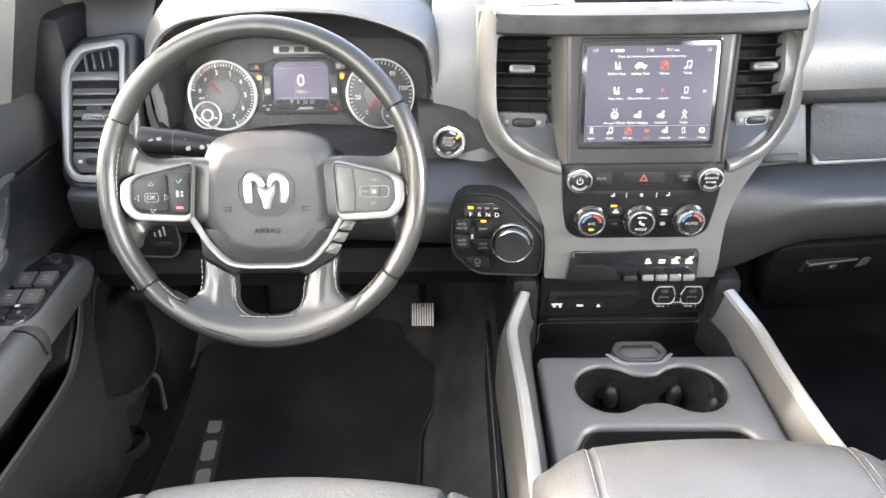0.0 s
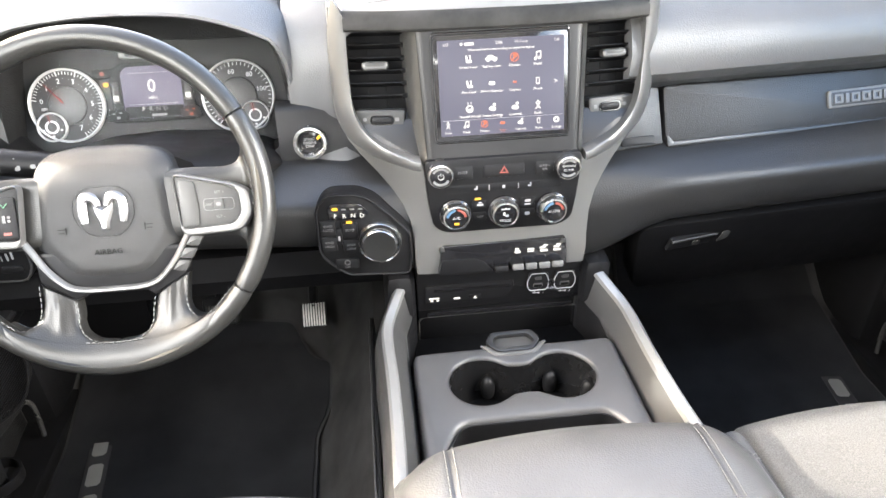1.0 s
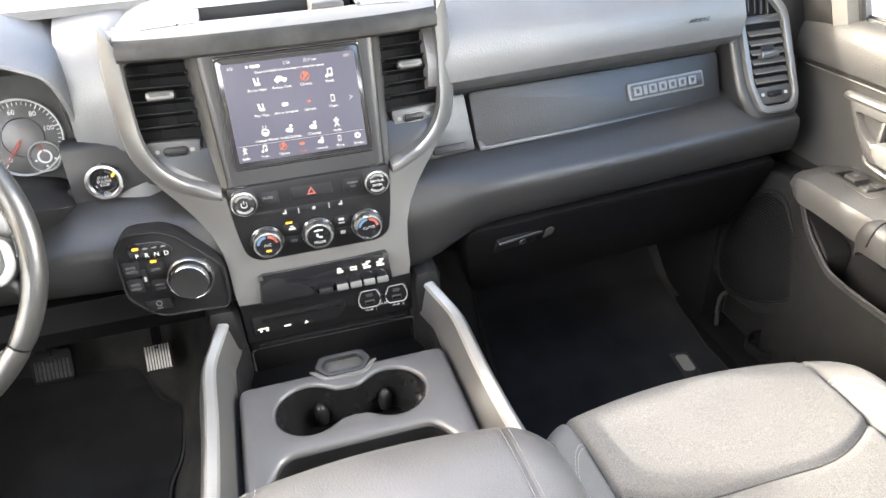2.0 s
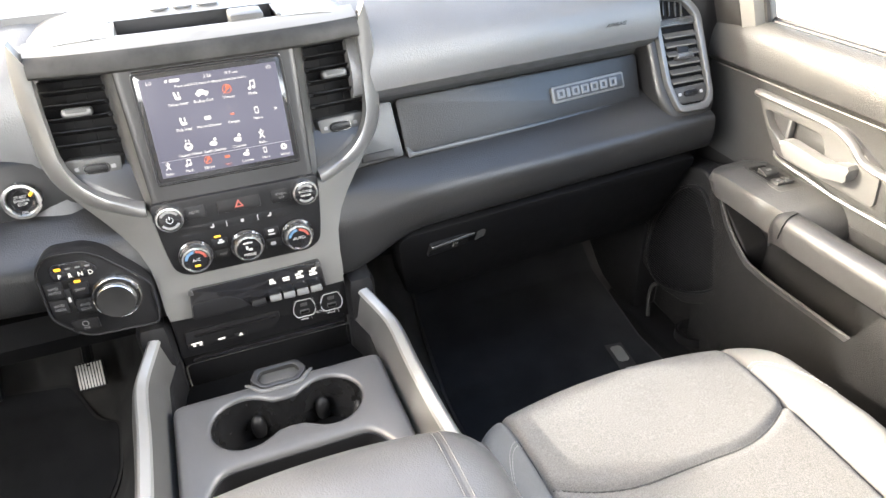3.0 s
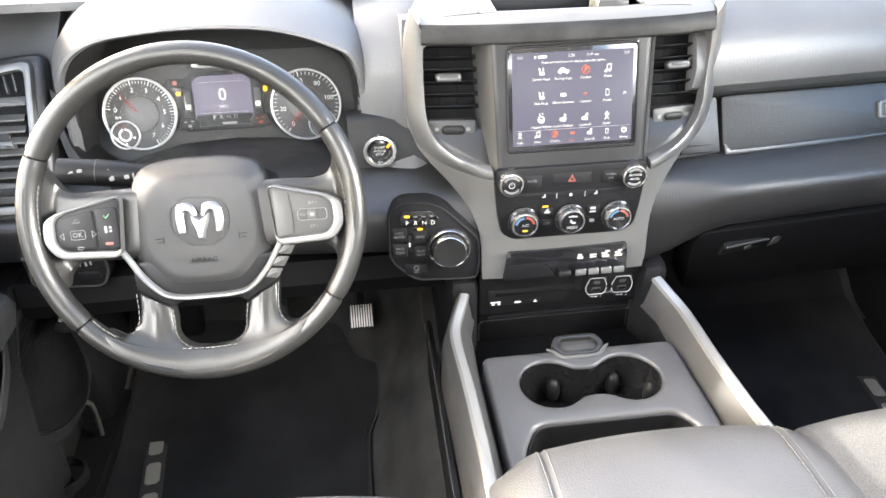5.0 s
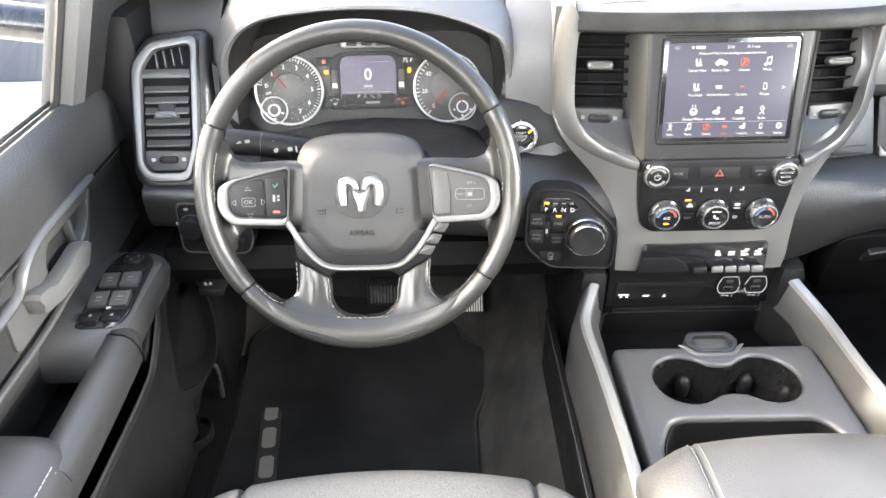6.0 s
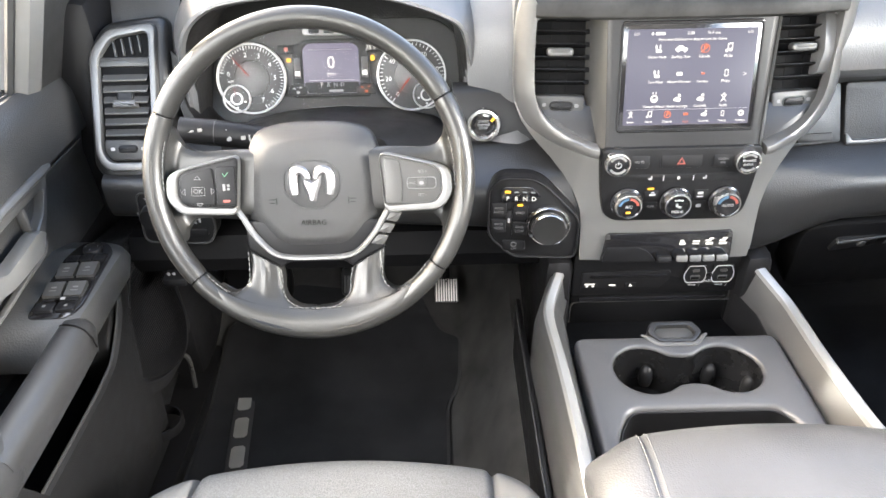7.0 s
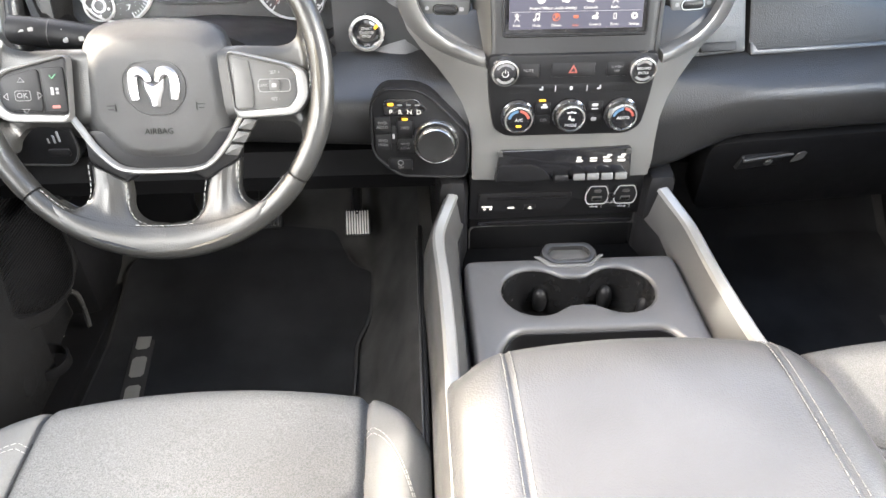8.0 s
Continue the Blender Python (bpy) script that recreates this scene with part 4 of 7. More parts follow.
def lower_spoke(s):
    """A padded leather spoke that flares into the rim on both sides, with a soft ridge down its middle."""
    inner = smooth([(0.043, -0.1075), (0.0405, -0.122), (0.0400, -0.133), (0.034, -0.1445), (0.020, -0.1525), (-0.0005, -0.1552), (-0.001, -0.167), (-0.001, -0.1788)], 4, False)
    outer = smooth([(0.0815, -0.0850), (0.0800, -0.105), (0.0802, -0.118), (0.0855, -0.1285), (0.0990, -0.1335), (0.1140, -0.1240), (0.1165, -0.1310), (0.1170, -0.1352)], 4, False)
    rings, n = [], len(inner)
    for i, (a, b) in enumerate(zip(inner, outer)):
        t = 7 * i / (n - 1)
        k = min(int(t), 6)
        zs = (-0.0150, -0.0105, -0.0060, -0.0015, 0.0020, 0.0045, 0.0110, 0.0140)
        zc = zs[k] + (zs[k + 1] - zs[k]) * (t - k)
        ridge = 0.0030 * max(0.0, 1 - t / 5)
        soft = 0.012 * max(0.25, 1 - t / 5)
        ring = []
        for q in range(17):
            f = q / 16
            e = abs(2 * f - 1)
            u, v = a.x + (b.x - a.x) * f, a.y + (b.y - a.y) * f
            bend = min(1.0, max(0.0, (t - 2.5) / 2.5))
            bend = bend * bend * (3 - 2 * bend)
            th = math.atan2(a.y, a.x) * (1 - f) + math.atan2(b.y, b.x) * f
            ra = math.hypot(a.x, a.y) * (1 - f) + math.hypot(b.x, b.y) * f
            u, v = u + (ra * math.cos(th) - u) * bend, v + (ra * math.sin(th) - v) * bend
            near = 0.012 * max(0.0, 1 - t / 4.6) if f < 0.5 else soft
            z = zc - near * (1 - math.sqrt(max(0.0, 1 - e ** 5))) + ridge * math.exp(-((f - 0.5) / 0.10) ** 2)
            w = min(1.0, max(0.0, (math.hypot(u, v) - 0.149) / (R_RIM - 0.149)))
            w = w * w * (3 - 2 * w)
            z = z * (1 - w) + w * (0.0154 - (0.004 * e ** 6 if f > 0.5 else 0.0))
            ring.append((s * u, v, z))
        for q in range(9):
            f = 1 - q / 8
            k = min(16, max(0, round(16 * f)))
            ring.append((ring[k][0], ring[k][1], min(ring[k][2] - 0.004, zc - 0.020)))
        rings.append([W @ Vector(p) for p in ring])
    part("lower_spoke", loft(bmesh.new(), rings), RIMLEATHER, wheel, "worn black leather lower spoke")
    for edge, k in ((inner, 1), (outer, -1)):
        stitches([W @ Vector((s * (p.x + 0.0004 * k), p.y - 0.0002, -0.0135 + 0.0165 * min(1.0, i / 18))) for i, p in enumerate(edge[1:21])], wheel, WHEELTHREAD, length=0.0040, gap=0.0024, r=0.0006, lift=(0, -0.0004, 0.0003))
    part("seam", tube([W @ Vector((s * (0.0815 - 0.0385 * f), -0.0848 - 0.0225 * f, -0.0150 - 0.006 * abs(2 * f - 1) ** 5)) for f in (k / 8 for k in range(9))], 0.0013, 6), DARK, wheel)


for s in (-1, 1):
    lower_spoke(s)
part("web", plate(W @ pose(0, 0, -0.0165), rounded([(-0.084, -0.05), (0.084, -0.05), (0.0815, -0.0845), (0.0425, -0.108), (0.034, -0.1010), (-0.034, -0.1010), (-0.0425, -0.108), (-0.0815, -0.0845)], 0.006), 0.02, 0.004), PLASTIC, wheel, "black plastic web above the spokes")
# stitching along the inner edge of the wheel
for a0, a1 in ((222, 232), (308, 322), (165, 183), (-3, 15)):
    stitches([W @ Vector(((R_RIM - 0.0119) * math.cos(radians(a0 + (a1 - a0) * k / 10)), (R_RIM - 0.0119) * math.sin(radians(a0 + (a1 - a0) * k / 10)), 0.006)) for k in range(11)], wheel, WHEELTHREAD, length=0.0042, gap=0.0022, r=0.0007, lift=(0, 0, 0.0005))
stitches([W @ Vector((0.030 * k, -0.1535 + 0.0015 * abs(k) ** 2, 0.0035)) for k in (-1, -0.5, 0, 0.5, 1)], wheel, WHEELTHREAD, length=0.0042, gap=0.0022, r=0.0007, lift=(0, 0, 0.0005))

# airbag cover
hub_out = smooth([(-0.078, 0.030), (-0.066, 0.055), (-0.035, 0.0645), (0, 0.0655), (0.035, 0.0645), (0.066, 0.055), (0.078, 0.030), (0.082, -0.005), (0.082, -0.042), (0.066, -0.068), (0.045, -0.088), (0.02, -0.0925), (-0.02, -0.0925), (-0.045, -0.088), (-0.066, -0.068), (-0.082, -0.042), (-0.082, -0.005)], 4)
hub_out = [(p.x, p.y) for p in hub_out]
rings = []
for f, z in ((1.0, -0.045), (1.0, -0.0285), (0.985, -0.0240), (0.95, -0.0208), (0.87, -0.0175), (0.79, -0.0145), (0.75, -0.0131), (0.71, -0.0125), (0.5, -0.0122), (0.25, -0.0122)):
    rings.append([W @ Vector((u * f, (v + 0.013) * f - 0.013, z + -0.014 * (max(0.0, f * (v + 0.013) - 0.013 - 0.022) / 0.044) ** 1.3)) for u, v in hub_out])
hub = part("airbag_cover", loft(bmesh.new(), rings), HUBLEATHER, wheel, "grained black airbag cover")
lettering("AIRBAG", 0.0088, W @ pose(0, -0.053, -0.0119), FAINTINK, hub)
for s in (-1, 1):
    bars(W @ pose(s * 0.0465, -0.027, -0.0119), [(-s * 0.004, 0, 0.0012, 0.008), (s * 0.001, 0.002, 0.008, 0.001), (s * 0.001, -0.002, 0.006, 0.001)], FAINTINK, hub, "horn_mark")
EM = W @ pose(0, -0.007, -0.0116)
fo = rounded([(-0.033, -0.010), (-0.016, -0.029), (0.016, -0.029), (0.033, -0.010), (0.033, 0.014), (0.020, 0.027), (-0.020, 0.027), (-0.033, 0.014)], 0.009)
part("emblem_field", plate(EM, fo, 0.003, 0.0012), HUBLEATHER, hub)
part("emblem_rim", hollow(EM @ pose(0, 0, 0.0006), fo, inset(fo, 0.0010), 0.002, 0.0004), HUBLEATHER, hub)
emblem = part("emblem", plate(EM @ pose(0, 0, 0.0035), [(-0.0120, 0.0105), (-0.0105, -0.001), (-0.0060, -0.0120), (-0.0050, -0.0195), (-0.0030, -0.0215), (0.0030, -0.0215), (0.0050, -0.0195), (0.0060, -0.0120), (0.0105, -0.001), (0.0120, 0.0105), (0, 0.0035)], 0.006, 0.0028, seg=1), EMBLEMSILVER, hub, "plain chrome emblem with two lobes")
for s in (-1, 1):
    arc = [EM @ Vector((s * u, v, 0.0022)) for u, v in smooth([(0.0045, 0.0060), (0.0080, 0.0135), (0.0135, 0.0165), (0.0195, 0.0140), (0.0215, 0.007), (0.0218, -0.003), (0.0205, -0.0125)], 4, False)]
    part("lobe", tube(arc, [0.0034 + 0.0020 * min(1.0, i / 5) - 0.0012 * max(0, (i - 20) / 4) for i in range(len(arc))], 6, flat=0.55, up=W.to_3x3() @ Vector((0, 0, 1))), EMBLEMSILVER, emblem)

# silver trim that frames both switch pods and runs below the cover
for s in (-1, 1):
    g = lambda pts: [(s * a, b) for a, b in pts]
    out_ = rounded(g([(0.0805, 0.030), (0.148, 0.0145), (0.1645, 0.006), (0.1665, -0.020), (0.152, -0.0385), (0.086, -0.0415)]), 0.010)
    in_ = rounded(g([(0.0815, 0.0262), (0.142, 0.0118), (0.1515, 0.005), (0.153, -0.018), (0.144, -0.0295), (0.0865, -0.0330)]), 0.006)
    SP = W @ pose(0, 0, -0.0065) @ pose(0, 0, 0, 0, -s * 4, 0)
    part("spoke_trim", hollow(SP, out_, in_, 0.012, 0.0012, crown=0.0018), SILVER, wheel, "satin silver spoke frame")
    pod = part("switch_pod", plate(SP @ pose(0, 0, -0.0015), inset(in_, -0.0005), 0.012, 0.0012), PLASTIC if s < 0 else PADGREY, wheel, "black switch pod" if s < 0 else "grey switch pod")
    if s < 0:
        part("pad", plate(SP @ pose(0, 0, 0.0005), rounded([(-0.148, -0.027), (-0.111, -0.0295), (-0.111, 0.0155), (-0.146, 0.0075), (-0.150, 0.0)], 0.006), 0.004, 0.0012), PLASTIC, pod)
        part("key", plate(SP @ pose(-0.0975, -0.007, 0.0005), rrect(0.022, 0.046, 0.003), 0.004, 0.001), PLASTIC, pod)
        lettering("OK", 0.0075, SP @ pose(-0.129, -0.012, 0.0016), GREYINK, pod)
        part("ok_frame", hollow(SP @ pose(-0.129, -0.012, 0.001), rrect(0.0155, 0.0105, 0.002), rrect(0.0145, 0.0095, 0.0016), 0.001, 0.0002), GREYINK, pod)
        bm = bmesh.new()
        for ang, du, dv in ((0, 0.0, 0.0155), (180, 0.001, -0.0155), (90, -0.0165, -0.0005), (-90, 0.0165, 0.0)):
            M_ = SP @ pose(-0.129 + du, -0.012 + dv, 0.001, 0, 0, ang)
            hollow(M_, [(-0.004, -0.002), (0.004, -0.002), (0, 0.003)], [(-0.003, -0.0014), (0.003, -0.0014), (0, 0.0022)], 0.0006, 0.0001, bm)
        part("arrow", bm, GREYINK, pod)
        part("phone_mark", tube([SP @ Vector((-0.100, 0.008, 0.0015)), SP @ Vector((-0.098, 0.0045, 0.0015)), SP @ Vector((-0.094, 0.009, 0.0015))], 0.0007, 5), GREENINK, pod)
        bars(SP @ pose(-0.0975, -0.008, 0.0008), [(-0.002, 0, 0.003, 0.008), (0.003, 0.002, 0.003, 0.003), (0.003, -0.002, 0.003, 0.003)], GREYINK, pod)
        bars(SP @ pose(-0.0975, -0.024, 0.0008), [(0, 0, 0.008, 0.003)], REDINK, pod)
    else:
        part("pad", plate(SP @ pose(0, 0, 0.0012), rounded([(0.087, -0.031), (0.1055, -0.0305), (0.107, -0.01), (0.104, 0.0185), (0.0865, 0.0225)], 0.003), 0.004, 0.001), PADGREY, pod)
        part("key", plate(SP @ pose(0.1295, -0.0075, 0.0016), rrect(0.011, 0.011, 0.0025), 0.002, 0.0005), PADGREY, pod)
        part("key_rim", hollow(SP @ pose(0.1295, -0.0075, 0.0012), rrect(0.034, 0.0135, 0.004), rrect(0.0325, 0.012, 0.0035), 0.001, 0.0002), GREYINK, pod)
        lettering("SET +", 0.0045, SP @ pose(0.131, 0.0055, 0.0004), GREYINK, pod)
        lettering("CANC", 0.004, SP @ pose(0.1175, -0.0075, 0.0004), GREYINK, pod)
        lettering("SET -", 0.0045, SP @ pose(0.130, -0.0215, 0.0004), GREYINK, pod)
        bars(SP @ pose(0.1295, -0.0075, 0.0018), [(0, 0, 0.005, 0.004)], GREYINK, pod)
        for k in range(3):
            part("side_key", plate(W @ pose(0.0945 - 0.0085 * k, -0.0475 - 0.0135 * k, -0.010, 0, 0, -8), rounded([(-0.010, -0.006), (0.005, -0.006), (0.010, 0.006), (-0.003, 0.006)], 0.002), 0.006, 0.001), PADGREY, wheel, "small grey side key")
line = smooth([(-0.090, -0.036), (-0.083, -0.047), (-0.070, -0.068), (-0.050, -0.0885), (-0.030, -0.0945), (0.0, -0.0952), (0.030, -0.0945), (0.050, -0.0885), (0.070, -0.068), (0.083, -0.047), (0.090, -0.036)], 5, False)
part("cover_trim", tube([W @ Vector((p.x, p.y, -0.0125)) for p in line], [0.0042] * len(line), 8, flat=0.7), SILVER, wheel, "satin silver line under the airbag cover")

column = thing("steering_column", "black steering column shroud with a stalk", "steering column")
part("shroud", loft(bmesh.new(), [[W @ Vector((r * math.cos(a) * 1.15, r * math.sin(a) + dv, z)) for a in (2 * math.pi * k / 20 for k in range(20))] for z, r, dv in ((-0.040, 0.045, 0.0), (-0.06, 0.058, 0.004), (-0.14, 0.062, 0.0), (-0.24, 0.07, -0.01))]), PLASTIC, column)
part("cover_top", loft(bmesh.new(), [[W @ Vector((r * math.cos(a), 0.03 + 0.3 * r * math.sin(a), z)) for a in (2 * math.pi * k / 16 for k in range(16))] for z, r in ((-0.10, 0.085), (-0.2, 0.16), (-0.30, 0.20))]), PLASTIC, column)
ST = W @ pose(0, 0, -0.085)
stalk = part("stalk", tube([ST @ Vector((-0.045, 0.042, 0)), ST @ Vector((-0.10, 0.050, 0.002)), ST @ Vector((-0.128, 0.054, 0.005)), ST @ Vector((-0.172, 0.059, 0.009))], [0.014, 0.0165, 0.0165, 0.016], 14), PLASTIC, column, "black control stalk")
part("stalk_ring", tube([ST @ Vector((-0.129, 0.0541, 0.005)), ST @ Vector((-0.1300, 0.0542, 0.0051))], 0.0169, 14), PADGREY, stalk)
bars(ST @ pose(-0.150, 0.057, 0.0235, 0, -5, 6), [(-0.006, 0.0, 0.010, 0.0025), (0.007, 0, 0.006, 0.004)], GREYINK, stalk)
bars(ST @ pose(-0.102, 0.051, 0.0190, 0, -4, 6), [(-0.008, -0.004, 0.006, 0.006), (-0.012, 0.007, 0.006, 0.002), (0.010, -0.005, 0.006, 0.005), (0.018, -0.006, 0.002, 0.008)], GREYINK, stalk)

# ---- centre stack ----
stack = thing("centre_stack", "satin grey centre stack with silver edged vents and black controls", "centre stack")


def neck_ring(z, hw, yc, ye, back):
    pts = [(-hw - 0.006, back, z), (-hw - 0.003, (ye + back) / 2, z)]
    for k in range(17):
        x = -hw + 2 * hw * k / 16
        pts.append((x, yc + (ye - yc) * abs(x / hw) ** 3.0, z))
    return pts + [(hw + 0.003, (ye + back) / 2, z), (hw + 0.006, back, z)]


neck = [(0.474, 0.121, 0.972, 0.972, 1.02), (0.478, 0.124, 0.963, 0.966, 1.02), (0.50, 0.126, 0.961, 0.966, 1.05), (0.53, 0.126, 0.962, 0.97, 1.06), (0.56, 0.129, 0.964, 0.978, 1.06), (0.585, 0.139, 0.966, 0.99, 1.06),
        (0.605, 0.153, 0.968, 1.002, 1.07), (0.625, 0.171, 0.970, 1.016, 1.08), (0.645, 0.192, 0.974, 1.032, 1.09), (0.665, 0.208, 0.985, 1.042, 1.10), (0.69, 0.2185, 1.02, 1.05, 1.12), (0.72, 0.2225, 1.06, 1.062, 1.13), (0.80, 0.2225, 1.085, 1.08, 1.15), (0.835, 0.2205, 1.09, 1.085, 1.16)]
part("body", loft(bmesh.new(), [neck_ring(*r) for r in neck]), SATIN, stack, "satin warm grey body")


def ribbon(points, name, material_, label):
    """A silver edge: (inner x, y, z), (outer x, y, z) pairs mirrored to both sides."""
    for s in (-1, 1):
        inner, outer = (smooth([(s * a[k][0], a[k][1], a[k][2]) for a in points], 5, False) for k in (0, 1))
        rings = []
        for a, b in zip(inner, outer):
            d = (b - a)
            back = Vector((0, 0.02, 0))
            lift = Vector((0, -0.0022, 0.0008))
            rings.append([a + back, a, a + d * 0.15 + lift, a + d * 0.5 + lift * 1.6, a + d * 0.85 + lift, b, b + back])
        part(name, loft(bmesh.new(), rings), material_, stack, label)


ribbon([((0.196, 1.028, 0.829), (0.212, 1.034, 0.858)), ((0.1985, 1.026, 0.80), (0.2215, 1.042, 0.815)), ((0.1985, 1.022, 0.755), (0.2235, 1.042, 0.755)), ((0.196, 1.014, 0.715), (0.2215, 1.036, 0.708)),
        ((0.183, 1.004, 0.688), (0.208, 1.024, 0.677)), ((0.158, 0.987, 0.671), (0.176, 1.000, 0.657)), ((0.126, 0.972, 0.6605), (0.132, 0.974, 0.6465)), ((0.112, 0.968, 0.657), (0.113, 0.967, 0.6435))], "edge", SILVER, "bright silver edge round the vents")

# upper brow over the screen
brow, lip = [], []
for k in range(25):
    x = -0.200 + 0.400 * k / 24
    e = abs(x / 0.213)
    y = 1.006 + 0.022 * e ** 3
    lip.append([(x, y + 0.03, 0.8160), (x, y + 0.002, 0.8170), (x, y - 0.0005, 0.8205), (x, y, 0.828), (x, y + 0.005, 0.8385), (x, y + 0.009, 0.8415), (x, y + 0.014, 0.838), (x, y + 0.03, 0.828)])
    brow.append([(x, y + 0.009, 0.8375), (x, y + 0.0095, 0.8418), (x, y + 0.018, 0.8462 + 0.004 * (1 - e)), (x, y + 0.036, 0.8515), (x, y + 0.036, 0.82), (x, y + 0.02, 0.82)])
part("brow_lip", loft(bmesh.new(), lip), SCUFFED, stack, "dark scuffed lip above the screen")
part("brow", loft(bmesh.new(), brow), SATIN, stack, "satin grey brow above the screen")
part("top_cap", surface(lambda u, v: (-0.205 + 0.41 * u, 1.10 + 0.07 * v, 0.8545 + 0.012 * v - 0.02 * abs(2 * u - 1) ** 6), 16, 4, 0.03), SATIN, stack, "satin grey cap behind the tray")
for s in (-1, 1):
    part("cap_side", surface(lambda u, v: (s * (0.098 + 0.108 * u), 1.04 + 0.062 * v, 0.8515 + 0.004 * v - 0.02 * u ** 5), 8, 4, 0.03), SATIN, stack)
tray = part("tray", loft(bmesh.new(), [[(x, 1.042, 0.851), (x, 1.044, 0.832), (x, 1.094, 0.829), (x, 1.0995, 0.856), (x, 1.102, 0.856), (x, 1.102, 0.82), (x, 1.04, 0.82)] for x in (-0.105, -0.04, 0.04, 0.102)]), PLASTIC, stack, "black rubber lined tray")
part("tray_end", loft(bmesh.new(), [[(-0.124, y, 0.8535), (-0.098, y, 0.834), (-0.098, y, 0.822), (-0.128, y, 0.822)] for y in (1.040, 1.101)]), SATIN, tray, "sloped satin end wall")
part("tray_end", box(0.098, 0.104, 1.042, 1.10, 0.82, 0.855, 0.001), GREY, tray)
bars(pose(-0.012, 1.125, 0.861, 8), [(-0.03, 0, 0.024, 0.014), (0, 0, 0.024, 0.014), (0.032, 0, 0.028, 0.014)], SATIN, stack, "raised_bar", 0.0015)
cover = thing("socket_cover", "small grey hinged cover on the tray", "cover")
part("cap", box(0.040, 0.083, 1.046, 1.088, 0.832, 0.8585, 0.004), PADGREY, cover)
bars(pose(0.0615, 1.066, 0.8587), [(0, 0.004, 0.014, 0.0025), (0, -0.002, 0.014, 0.002)], WHITEINK, cover)

# screen surround: flat front, sides sweeping back
sur = []
for z, lean_y in ((0.648, 0.0), (0.66, 0.0), (0.70, 0.0), (0.74, 0.0), (0.78, 0.0), (0.818, 0.0)):
    y = 0.974 + (z - 0.655) * 0.268
    w = 0.101 + 0.006 * max(0, (z - 0.655) / 0.16)
    flare = 0.004 if z < 0.66 else 0
    sur.append([(-w - 0.024, y + 0.075, z), (-w - 0.0195, y + 0.045, z), (-w - 0.010, y + 0.010, z), (-w - 0.002 - flare, y + 0.0005, z), (-w + 0.006, y - 0.0015, z), (w - 0.006, y - 0.0015, z), (w + 0.002 + flare, y + 0.0005, z), (w + 0.010, y + 0.010, z), (w + 0.0195, y + 0.045, z), (w + 0.024, y + 0.075, z)])
part("screen_surround", loft(bmesh.new(), [r[2:8] + [(r[7][0], r[7][1] + 0.03, r[7][2]), (r[2][0], r[2][1] + 0.03, r[2][2])] for r in sur]), SURROUND, stack, "dark satin grey screen surround")
for pick in (slice(0, 4), slice(6, 10)):
    part("surround_cheek", loft(bmesh.new(), [[(x * 1.006, y - 0.001, z) for x, y, z in r[pick]] + [(r[pick][1][0] * 0.93, r[pick][1][1] + 0.01, r[pick][1][2])] for r in sur]), SURROUNDSIDE, stack, "satin grey cheek beside the screen")

# touchscreen
screen = thing("touchscreen", "lit touchscreen showing rows of white icons", "screen")
SC = P(0.0, 0.9965, 0.7435, 15)
part("bezel", plate(SC @ pose(0, -0.012, 0.0015), rounded([(-0.090, -0.058), (0.090, -0.058), (0.0905, 0.0845), (-0.0905, 0.0845)], 0.004), 0.006, 0.0015), GLOSS, screen, "gloss black glass")
part("bezel_rim", hollow(SC @ pose(0, 0.001, 0.0025), rrect(0.183, 0.139, 0.006), rrect(0.177, 0.133, 0.004), 0.004, 0.0008, crown=0.0006), PLASTIC, screen)
lit = part("display", plate(SC @ pose(0, 0.001, 0.0030), rrect(0.166, 0.122, 0.001, seg=1), 0.001, 0.0002), SCREENGLOW, screen, "lit blue grey display")
T = SC @ pose(0, 0, 0.0033)


